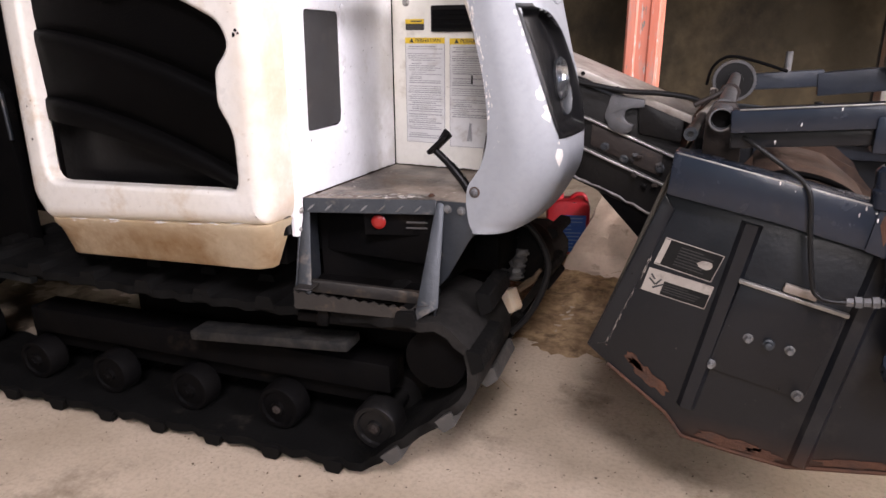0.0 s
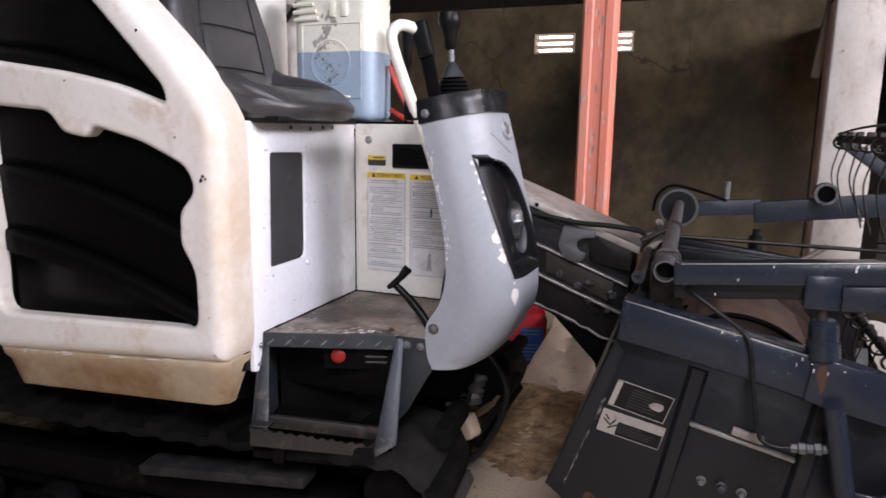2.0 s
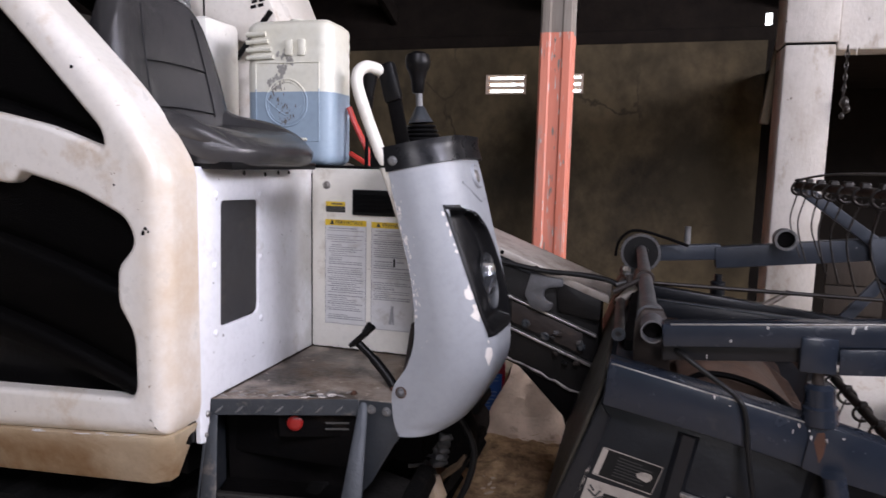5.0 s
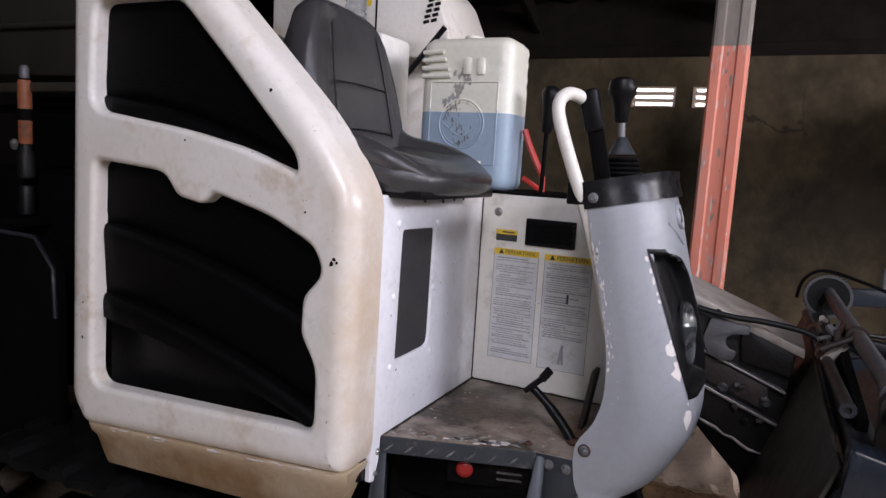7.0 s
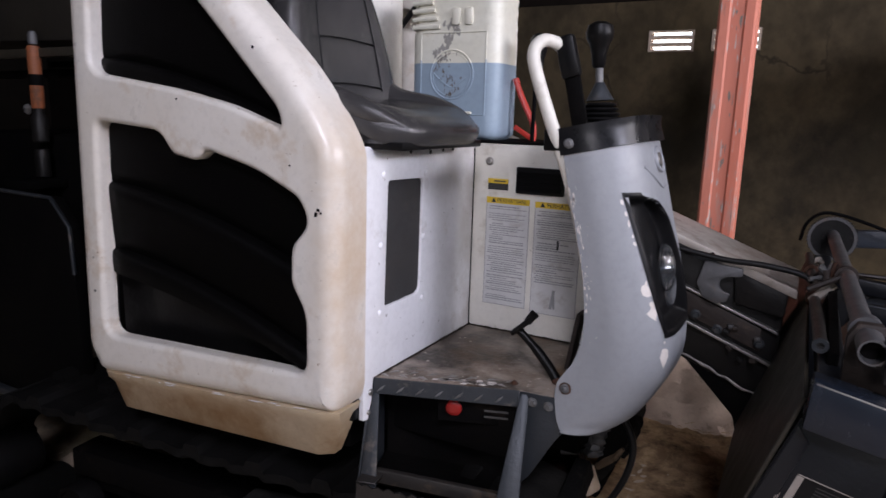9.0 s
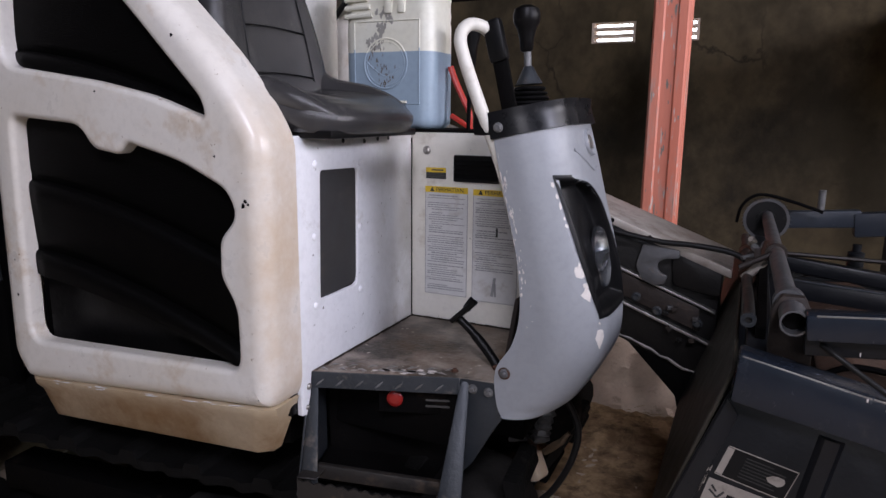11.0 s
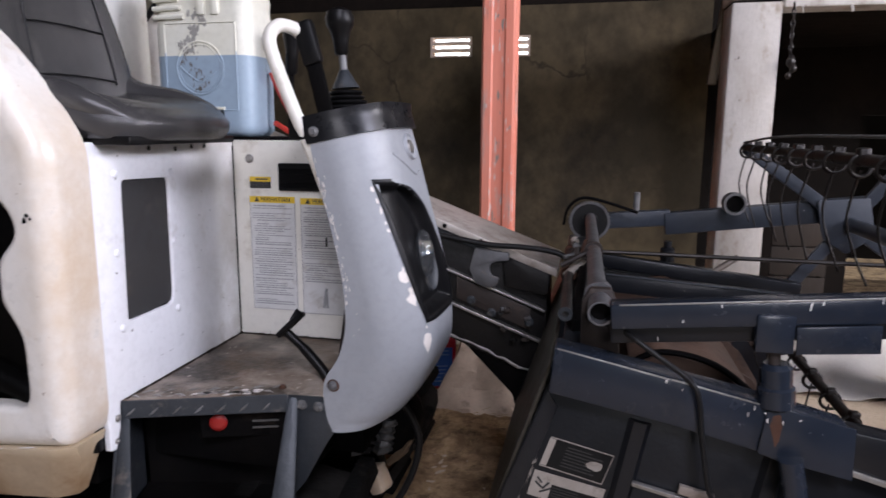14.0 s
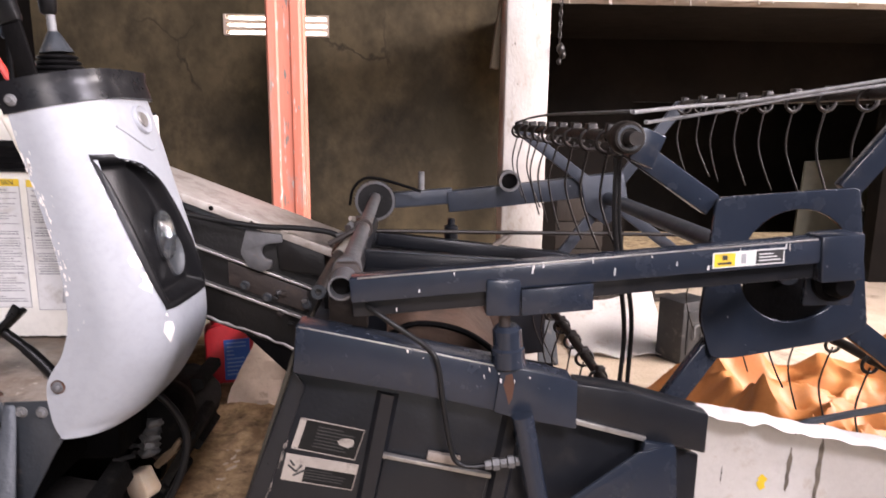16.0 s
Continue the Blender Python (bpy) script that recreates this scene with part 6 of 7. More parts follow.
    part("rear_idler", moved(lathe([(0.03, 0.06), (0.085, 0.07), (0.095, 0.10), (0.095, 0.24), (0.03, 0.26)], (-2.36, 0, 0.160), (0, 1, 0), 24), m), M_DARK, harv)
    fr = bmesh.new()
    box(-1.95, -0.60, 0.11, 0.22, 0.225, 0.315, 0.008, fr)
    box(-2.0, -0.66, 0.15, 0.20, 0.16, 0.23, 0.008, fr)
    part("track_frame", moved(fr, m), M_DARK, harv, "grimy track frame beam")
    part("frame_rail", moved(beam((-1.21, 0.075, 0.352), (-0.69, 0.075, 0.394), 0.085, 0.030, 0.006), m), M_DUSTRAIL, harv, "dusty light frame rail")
    return belt


TURN = 5.2
MT = Matrix.Translation((-0.58, 1.482, 0)) @ Matrix.Rotation(radians(TURN), 4, "Z") @ Matrix.Translation((0.58, 0, 0))
track(MT, "near", -0.445, 0.385, 0.125, -52, -0.64, 0.034)
track(Matrix.Translation((0, 2.28, 0)), "far", -0.478, 0.388, 0.100, -28, -0.57, 0.026)

# made-up sheet: stands for the deep shade behind the near track
part("shade_sheet", box(-1.90, -0.62, 1.865, 1.88, 0.04, 0.50, 0.003), M_DARK, harv, "dark sheet added for the blackness between the tracks")

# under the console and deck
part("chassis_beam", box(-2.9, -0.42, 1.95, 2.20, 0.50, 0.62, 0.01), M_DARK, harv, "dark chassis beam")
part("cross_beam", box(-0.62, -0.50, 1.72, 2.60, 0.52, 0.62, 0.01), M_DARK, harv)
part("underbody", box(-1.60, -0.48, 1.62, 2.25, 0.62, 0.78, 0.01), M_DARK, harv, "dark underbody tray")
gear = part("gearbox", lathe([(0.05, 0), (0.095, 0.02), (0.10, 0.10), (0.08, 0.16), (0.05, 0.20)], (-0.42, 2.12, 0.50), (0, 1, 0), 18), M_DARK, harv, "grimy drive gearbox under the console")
random.seed(8)


def rough_casting(p0, p1, r, amp, seed, n=14, m=20):
    """A knobbly upright casting between two points."""
    b = bmesh.new()
    p0, p1 = Vector(p0), Vector(p1)
    rows = []
    for k in range(m + 1):
        c = p0.lerp(p1, k / m)
        row = []
        for i in range(n):
            a = 2 * math.pi * i / n
            w = r * (1 + amp * noise.noise(Vector((2.2 * math.cos(a) + seed, 2.2 * math.sin(a), k * 0.55))) + 0.25 * amp * (1 if (k // 2) % 2 else -1))
            row.append(b.verts.new(c + Vector((w * math.cos(a), w * math.sin(a), 0))))
        rows.append(row)
    for a, c in zip(rows, rows[1:]):
        for i in range(n):
            b.faces.new((a[i], a[(i + 1) % n], c[(i + 1) % n], c[i]))
    b.faces.new(rows[0][::-1])
    b.faces.new(rows[-1])
    return b


part("valve", rough_casting((-0.436, 2.13, 0.640), (-0.458, 2.15, 0.420), 0.019, 1.1, 1.0, 16, 30), M_TUBE, harv, "dusty knobbly alloy valve block", 25)
part("valve", rough_casting((-0.488, 2.11, 0.620), (-0.470, 2.11, 0.480), 0.013, 0.8, 5.0), M_DARK, harv, "grimy valve block", 35)
for p, q in (((-0.470, 2.13, 0.442), (-0.515, 2.12, 0.452)), ((-0.466, 2.13, 0.415), (-0.520, 2.12, 0.405)), ((-0.452, 2.12, 0.500), (-0.420, 2.10, 0.470))):
    part("pipe_stub", rod(p, q, 0.007, 8), M_TUBE, harv)
part("silver_casting", rough_casting((-0.400, 2.13, 0.530), (-0.424, 2.12, 0.425), 0.026, 0.4, 9.0), M_TUBE, harv, "pale alloy casting", 50)
cup_b = prism([(-0.026, 0.040), (0.020, 0.044), (0.036, -0.022), (0.026, -0.034), (-0.030, -0.046), (-0.038, -0.010)], "y", -0.026, 0.026, 0.006)
part("filter_cup", moved(cup_b, pose(-0.428, 2.084, 0.356, 0, -14, -20)), M_WHITE, harv, "small chipped white filter cup")
bracket = part("tan_bracket", sweep([(-0.412, 2.135, 0.380), (-0.384, 2.14, 0.406), (-0.356, 2.14, 0.430)], [0.010, 0.014, 0.011], 6), M_TANPIPE, harv, "stained brown pipe end")
part("prong", sweep([(-0.358, 2.12, 0.430), (-0.346, 2.12, 0.452), (-0.334, 2.12, 0.468)], [0.009, 0.008, 0.006], 7), M_TANPIPE, bracket)
part("hose", sweep(smooth_line([(-0.42, 2.04, 0.66), (-0.345, 2.04, 0.625), (-0.295, 2.05, 0.53), (-0.305, 2.05, 0.43), (-0.35, 2.04, 0.33), (-0.40, 2.03, 0.27)], 6), 0.010, 10), M_HOSE, harv, "black rubber hose")


# ---- feeder house ----
def feeder_z(x, top):
    """Height of a line that falls along the feeder, top metres below its upper edge."""
    return 1.042 - 0.382 * x - top


def feeder_strip(x0, x1, t0, t1, y0, y1, bevel=0.003):
    return prism([(x0, feeder_z(x0, t0)), (x1, feeder_z(x1, t0)), (x1, feeder_z(x1, t1)), (x0, feeder_z(x0, t1))], "y", y0, y1, bevel)


feeder = part("feeder_house", feeder_strip(-1.25, 0.03, 0.088, 0.445, 2.395, 2.66), M_IRON, harv, "dark sloping feeder housing with worn ribs")
part("top_cover", feeder_strip(-1.25, 0.06, 0.066, 0.092, 2.36, 2.68), M_WORNTOP, feeder, "worn beige top cover with scraped edges")
for t, h in ((0.213, 0.012), (0.316, 0.014)):
    part("rib", feeder_strip(-1.2, 0.025, t, t + h * 0.7, 2.372, 2.396, 0.002), M_STEEL, feeder, "worn bright rib")
random.seed(77)
frayed = [(-0.34 + 0.024 * k, 2.388 + random.uniform(-0.006, 0.004), feeder_z(-0.34 + 0.024 * k, 0.432) + random.uniform(-0.007, 0.006)) for k in range(16)]
part("frayed_rib", sweep(frayed, [random.uniform(0.0025, 0.0062) for k in range(16)], 6), M_STEEL, feeder, "torn bright lower edge of the housing", 30)
part("feeder_chin", prism(rounded([(-0.235, 0.69), (-0.205, 0.66), (-0.072, 0.525), (-0.058, 0.47), (0.025, 0.46), (0.025, 0.60)], 0.006, 2), "y", 2.40, 2.62, 0.004), M_DARK, feeder, "dark lower mouth of the feeder")
part("bracket", prism(rounded([(-0.192, 1.011), (-0.085, 0.998), (-0.086, 0.973), (-0.130, 0.969), (-0.146, 0.958), (-0.146, 0.938), (-0.136, 0.925), (-0.114, 0.919), (-0.122, 0.894), (-0.149, 0.884), (-0.19, 0.899), (-0.21, 0.942)], 0.007, 3), "y", 2.352, 2.362, 0.003), M_TUBE, feeder, "dark notched bracket")
part("gear_cover", prism(rounded([(-0.110, 0.992), (-0.080, 0.996), (0.040, 0.944), (0.034, 0.866), (-0.100, 0.888)], 0.012, 3), "y", 2.364, 2.394, 0.006), M_IRON, feeder, "dark worn gear cover")
for x, z in ((-0.140, 0.793), (-0.022, 0.770), (-0.205, 0.83)):
    part("bolt", bolt((x, 2.372, z + 0.008), (0, -1, 0), 0.010, 0.014), M_STEP, feeder)
part("bolt_plate", feeder_strip(-0.255, -0.02, 0.228, 0.300, 2.380, 2.394, 0.003), M_RUSTIRON, feeder)
hosef = sweep(smooth_line([(-0.46, 2.34, 1.085), (-0.332, 2.335, 1.056), (-0.159, 2.335, 1.026), (-0.041, 2.335, 1.021), (0.054, 2.330, 1.010), (0.098, 2.320, 0.990)], 6), 0.0085, 10)
part("feeder_hose", hosef, M_HOSE, harv, "black hose along the feeder")
part("side_strip", feeder_strip(-0.40, -0.03, 0.096, 0.114, 2.376, 2.394, 0.003), M_STEP, feeder, "grey strip under the cover")
part("side_plate", feeder_strip(-0.095, -0.005, 0.116, 0.150, 2.380, 2.394, 0.003), M_STEP, feeder, "small grey plate")
random.seed(61)
for k in range(7):
    x = random.uniform(-0.22, 0.02)
    c = Vector((x, 2.366, feeder_z(x, random.choice((0.25, 0.28, 0.34)) + random.uniform(-0.02, 0.02))))
    part("clip", moved(box(-0.009, 0.009, -0.008, 0.006, -0.006, 0.006, 0.002), Matrix.Translation(c) @ Euler((0, random.uniform(-0.8, 0.8), random.uniform(-0.4, 0.4))).to_matrix().to_4x4()), random.choice((M_RUSTIRON, M_IRON, M_TUBE, M_IRON)), feeder)
for x, z, t in ((-0.175, 1.030, 0.02), (-0.290, 1.074, 0.03)):
    part("cover_screw", dome((x, 2.36, z), (0, -1, 0), 0.007, 0.004), M_DARK, feeder)

# ---- cutting header ----
hd = thing("crop_header", (0.6, 2.3, 0), "dark slate-blue steel crop header with tine reel, scratched and rusty below", "harvester header")
HY = 1.575
side_poly = [(0.085, 0.890), (-0.062, 0.502), (-0.010, 0.462), (0.130, 0.362), (0.170, 0.312), (0.280, 0.300), (0.390, 0.292), (0.60, 0.335), (0.86, 0.36), (0.86, 0.70), (0.60, 0.79), (0.46, 0.81)]
side = part("side_plate", prism(side_poly, "y", HY, HY + 0.012, 0.002), M_SIDE, hd, "dark painted side plate with welded ribs")


def welded_rib(p0, p1, w, t, parent):
    """A raised rib of trapezoid section along the side plate."""
    a, c = Vector(p0), Vector(p1)
    d = (c - a).normalized()
    n = Vector((-d.y, d.x))
    b = bmesh.new()
    ends = [[b.verts.new((q.x + n.x * o, HY - h, q.y + n.y * o)) for o, h in ((-w / 2, 0.0002), (-w / 2 + 0.009, t), (w / 2 - 0.009, t), (w / 2, 0.0002))] for q in (a, c)]
    for i in range(3):
        b.faces.new((ends[0][i], ends[0][i + 1], ends[1][i + 1], ends[1][i]))
    for e in ends:
        b.faces.new(e)
    bmesh.ops.recalc_face_normals(b, faces=b.faces[:])
    return part("rib", b, M_SIDE, parent, "", 20)


welded_rib((0.256, 0.835), (0.172, 0.392), 0.042, 0.013, side)
welded_rib((0.496, 0.800), (0.412, 0.306), 0.042, 0.013, side)
part("flange", prism([(0.083, 0.880), (0.104, 0.850), (0.055, 0.712), (-0.018, 0.515), (-0.058, 0.503)], "y", HY - 0.006, HY - 0.0003, 0.002), M_SIDE, side, "bent flange along the rear edge")
random.seed(52)
for k in range(24):
    t = random.random()
    x, z = 0.066 - 0.083 * t + random.gauss(0, 0.0012), 0.742 - 0.225 * t
    w, l = random.uniform(0.0008, 0.0024), random.uniform(0.003, 0.012)
    part("paint_chip", prism([(x - w, z - l), (x + w - 0.3 * l, z - l), (x + w + 0.2 * l, z + l), (x - w * 0.3 + 0.3 * l, z + l * 0.7)], "y", HY - 0.0068, HY - 0.0058), M_OLDPAPER, side, "paint worn to bare metal")


def rust_patch(cx, cz, rx, rz, slope, seed):
    random.seed(seed)
    pts = []
    for i in range(26):
        t, r = 2 * math.pi * i / 26, random.uniform(0.62, 1.1)
        pts.append((cx + rx * r * math.cos(t), cz + rz * r * math.sin(t) + slope * rx * r * math.cos(t)))
    part("rust_patch", patch(pts, (cx, cz), lambda p, q: (p, HY - 0.0014, q)), M_RUST, side, "flaking rust along the lower edge")


rust_patch(0.088, 0.446, 0.056, 0.022, -0.68, 3)
rust_patch(0.050, 0.482, 0.026, 0.016, -0.70, 4)
rust_patch(0.265, 0.322, 0.080, 0.016, -0.08, 5)
rust_patch(0.345, 0.312, 0.040, 0.013, -0.06, 6)
rust_patch(0.520, 0.338, 0.090, 0.012, 0.18, 7)
lip = sweep([(-0.012, HY - 0.001, 0.463), (0.060, HY - 0.001, 0.413), (0.130, HY - 0.001, 0.363), (0.170, HY - 0.001, 0.313), (0.280, HY - 0.001, 0.301), (0.390, HY - 0.001, 0.293), (0.60, HY - 0.001, 0.336)], 0.0045, 6)
part("rusted_lip", lip, M_RUST, side, "thin rusted lower lip")
cover2 = part("access_cover", prism(rounded([(0.250, 0.712), (0.448, 0.668), (0.400, 0.468), (0.206, 0.503)], 0.008, 2), "y", HY - 0.011, HY - 0.0003, 0.002), M_SIDE, side, "bolted access cover")
part("cover_lip", beam((0.246, HY - 0.012, 0.714), (0.452, HY - 0.012, 0.669), 0.012, 0.008, 0.001), M_STEEL, cover2, "bright worn lip")
for x, z, r in ((0.279, 0.588, 0.007), (0.360, 0.576, 0.007), (0.213, 0.514, 0.007), (0.388, 0.476, 0.008)):
    part("bolt", bolt((x, HY - 0.011, z), (0, -1, 0), r, 0.014), M_GALV, cover2)
part("round_boss", lathe([(0.012, 0), (0.012, 0.008), (0.008, 0.010), (0.008, 0.020), (0.004, 0.022)], (0.319, HY - 0.010, 0.583), (0, -1, 0), 16), M_STEP, cover2)
part("scratched_tab", beam((0.330, HY - 0.012, 0.713), (0.392, HY - 0.012, 0.700), 0.012, 0.018, 0.002), M_WORNTOP, side)


def sticker(name, poly, label, pale, seed):
    s = part(name, prism(poly, "y", HY - 0.0012, HY - 0.0002), M_STICKER, side, label)
    random.seed(seed)
    o, ux, uz = Vector(poly[0]), Vector(poly[1]) - Vector(poly[0]), Vector(poly[3]) - Vector(poly[0])

    def quad(u0, u1, v0, v1, mat, nm, t=0.002):
        q = [o + ux * u + uz * v for u, v in ((u0, v0), (u1, v0), (u1, v1), (u0, v1))]
        return part(nm, prism([tuple(p) for p in q], "y", HY - t, HY - 0.0013), mat, s)

    b = bmesh.new()
    for u0, u1, v0, v1 in ((0, 1, 0, 0.03), (0, 1, 0.97, 1), (0, 0.012, 0, 1), (0.988, 1, 0, 1)):
        q = [o + ux * u + uz * v for u, v in ((u0, v0), (u1, v0), (u1, v1), (u0, v1))]
        prism([tuple(p) for p in q], "y", HY - 0.0018, HY - 0.0013, 0, b)
    part("border", b, M_OLDPAPER, s)
    lines = bmesh.new()
    for k in range(7):
        v = 0.80 - k * 0.105
        w = random.uniform(0.35, 0.62)
        q = [o + ux * u + uz * vv for u, vv in ((0.30, v), (0.30 + w, v), (0.30 + w, v + 0.035), (0.30, v + 0.035))]
        prism([tuple(p) for p in q], "y", HY - 0.0018, HY - 0.0013, 0, lines)
    part("small_print", lines, M_DIMPRINT, s, "unreadable print")
    for u0, u1, v0, v1 in pale:
        quad(u0, u1, v0, v1, M_OLDPAPER, "pale_field")
    return s


sticker("warning_sticker", [(0.072, 0.724), (0.192, 0.697), (0.210, 0.757), (0.093, 0.786)], "black warning sticker with scraped pale patch", [(0.0, 0.10, 0.05, 0.95)], 1)
sticker("warning_sticker", [(0.050, 0.660), (0.186, 0.634), (0.196, 0.684), (0.064, 0.714)], "black and white warning sticker", [(0.0, 0.29, 0.0, 1.0), (0.29, 1.0, 0.62, 1.0)], 2)
part("scrape", patch([(0.178 + 0.016 * math.cos(a) * random.uniform(0.7, 1.2), 0.733 + 0.011 * math.sin(a) * random.uniform(0.7, 1.2)) for a in [2 * math.pi * k / 9 for k in range(9)]], (0.178, 0.733), lambda p, q: (p, HY - 0.0026, q)), M_OLDPAPER, side)
pict = bmesh.new()
for p, q in (((0.066, 0.690), (0.080, 0.676)), ((0.080, 0.676), (0.092, 0.690)), ((0.074, 0.668), (0.096, 0.678)), ((0.070, 0.700), (0.078, 0.688))):
    beam((p[0], HY - 0.0024, p[1]), (q[0], HY - 0.0024, q[1]), 0.001, 0.004, 0, bm=pict)
part("pictogram", pict, M_BLACKINK, side)

# top rail of the side: a folded channel
rail_sec = [(0.095, 0.978), (0.300, 0.936), (0.462, 0.902), (0.600, 0.868), (0.600, 0.788), (0.455, 0.812), (0.300, 0.848), (0.086, 0.888)]
rail = part("top_rail", prism(rail_sec, "y", 1.535, 1.605, 0.006), M_BLUE, hd, "slate-blue folded steel top rail")
# bright strips stand in for the highlight on the rail's scuffed edge
for (xa, za), (xb, zb) in (((0.100, 0.9765), (0.300, 0.9355)), ((0.302, 0.9350), (0.460, 0.9015)), ((0.470, 0.8995), (0.596, 0.8690))):
    part("edge_glint", beam((xa, 1.5368, za - 0.0015), (xb, 1.5368, zb - 0.0025), 0.003, 0.003, 0.001), M_STEEL, rail, "bright strip for the gloss and wear along the edge")
part("rail_sleeve", prism([(0.462, 0.906), (0.602, 0.873), (0.604, 0.780), (0.480, 0.805), (0.45, 0.815)], "y", 1.528, 1.535, 0.002), M_BLUE, rail)
rust_run = [(0.470, 0.886), (0.482, 0.889), (0.486, 0.868), (0.483, 0.842), (0.477, 0.828), (0.472, 0.848), (0.466, 0.868)]
part("rust_streak", patch(rust_run, (0.476, 0.862), lambda p, q: (p, 1.5274, q)), M_RUST, rail, "rust run")
random.seed(41)
for k in range(9):
    x = random.uniform(0.11, 0.59)
    z = 0.981 - 0.212 * (x - 0.095) - abs(random.gauss(0, 0.012)) - 0.006
    w, l = random.uniform(0.0006, 0.0018), random.uniform(0.002, 0.009)
    part("paint_scratch", prism([(x - w, z), (x + w, z + 0.001), (x + w * 0.7, z - l), (x - w * 0.5, z - l * 0.8)], "y", *((1.5344, 1.5352) if x < 0.455 else (1.5274, 1.5282))), M_FLAKE, rail, "white scratch")
part("rail_extension", prism([(0.604, 0.862), (0.705, 0.846), (0.860, 0.800), (0.860, 0.718), (0.604, 0.784)], "y", 1.545, 1.600, 0.005), M_SIDE, hd, "dark rear rail")
part("extension_lip", beam((0.604, 1.543, 0.789), (0.740, 1.543, 0.752), 0.006, 0.010, 0.001), M_STEEL, hd, "bright worn lip")

# rear wall and floor of the header
# olive instead of slate: dust, and a reflection put into the colour
part("rear_wall", plate4([(-0.060, 1.59, 0.50), (-0.060, 3.10, 0.50), (0.085, 3.10, 0.93), (0.085, 1.59, 0.93)], 0.008), M_OLIVE, hd, "dark rear wall sheet, olive with dust and painted reflection")
part("rear_beam", beam((0.130, 1.61, 0.925), (0.130, 3.12, 0.925), 0.05, 0.06, 0.006), M_SIDE, hd)
part("trough", plate4([(-0.05, 1.59, 0.49), (0.9, 1.59, 0.30), (0.9, 3.10, 0.30), (-0.05, 3.10, 0.49)], 0.008), M_DARK, hd, "dark header floor")
part("side_plate", prism(side_poly, "y", 3.10, 3.112, 0.002), M_SIDE, hd)
# supports in near-black, which carries the shadow below the header
for y in (1.78, 2.60):
    part("support_block", box(0.46, 0.58, y + 0.35, y + 0.43, 0.0, 0.33, 0.006), M_DARK, hd, "timber block under the header, blackened for the shadow there")
part("auger", lathe([(0.10, 0), (0.10, 1.46)], (0.42, 1.62, 0.60), (0, 1, 0), 24), M_BROWN, hd, "rusty auger drum")
fl = bmesh.new()
n = 70
rows = []
for k in range(n + 1):
    a, y = k / n * 2 * math.pi * 4.5, 1.63 + 1.43 * k / n
    c, s = math.cos(a), math.sin(a)
    rows.append([fl.verts.new((0.42 + r * c, y + d, 0.60 + r * s)) for r, d in ((0.10, 0), (0.22, 0), (0.22, 0.006), (0.10, 0.006))])
for a, c in zip(rows, rows[1:]):
    for i in range(4):
        fl.faces.new((a[i], a[(i + 1) % 4], c[(i + 1) % 4], c[i]))
part("auger_flight", fl, M_BROWN, hd, "rust-brown spiral flight")
part("shield", prism(rounded([(0.235, 0.870), (0.30, 0.905), (0.42, 0.880), (0.52, 0.800), (0.50, 0.775), (0.40, 0.83)], 0.02, 3), "y", 1.78, 2.25, 0.004), M_BROWN, hd, "bent rusty shield")
part("shield_rim", sweep(smooth_line([(0.24, 1.775, 0.874), (0.31, 1.775, 0.906), (0.42, 1.775, 0.884), (0.53, 1.775, 0.80)], 6), 0.007, 8), M_DARK, hd)

# cross tube and arms
tube = part("cross_tube", sweep([(0.172, 1.60, 1.043), (0.150, 3.15, 1.030)], 0.0195, 18), M_TUBE, hd, "slate-blue cross tube")
part("tube_end", ring((0.174, 1.545, 1.043), (0, 1, 0), 0.0228, 0.0195, 0.075, 26), M_TUBE, tube, "open tube end with bright rim")
part("tube_bore", lathe([(0.0204, 0), (0.0204, 0.002)], (0.174, 1.575, 1.043), (0, 1, 0), 18), M_DARK, tube)
part("tube_collar", ring((0.172, 1.68, 1.042), (0, 1, 0), 0.029, 0.018, 0.03, 22), M_TUBE, tube)
part("tube_collar", ring((0.163, 2.22, 1.037), (0, 1, 0), 0.027, 0.018, 0.018, 22), M_RUSTIRON, tube)
part("bearing_block", prism([(0.140, 0.955), (0.215, 0.940), (0.212, 1.03), (0.195, 1.068), (0.155, 1.068), (0.140, 1.04)], "y", 1.635, 1.66, 0.004), M_RUSTIRON, hd)
drive_shaft = part("drive_shaft", rod((0.106, 1.75, 0.985), (0.086, 2.99, 0.952), 0.0135, 16), M_TREAD, hd, "worn rusty round drive shaft")
part("shaft_lug", ring((0.106, 1.742, 0.984), (0, 1, 0), 0.0155, 0.007, 0.012, 18), M_STEP, drive_shaft, "pale lug")
for y in (2.20, 2.27, 2.62):
    part("shaft_collar", ring((0.106 - 0.0161 * (y - 1.75), y, 0.985 - 0.0266 * (y - 1.75)), (0, 1, 0), 0.022, 0.0125, 0.030, 18), M_RUST, drive_shaft, "rusty collar")
part("lift_link", beam((0.130, 1.72, 0.955), (0.140, 2.50, 0.99), 0.02, 0.05, 0.003), M_DARK, hd)
random.seed(14)
for k in range(12):
    t = k / 11
    part("pin", rod((0.09 + random.uniform(-0.02, 0.05), 2.15 + 0.4 * t, 0.985 + random.uniform(-0.02, 0.04)), (0.13 + random.uniform(-0.03, 0.05), 2.17 + 0.4 * t, 1.02 + random.uniform(-0.03, 0.03)), random.uniform(0.006, 0.013), 8), random.choice((M_RUST, M_GALV, M_RUSTIRON, M_OLDPAPER)), hd)

part("inner_rail", beam((0.190, 1.95, 1.014), (0.600, 1.95, 0.986), 0.040, 0.040, 0.003), M_SIDE, hd, "dark inner rail")
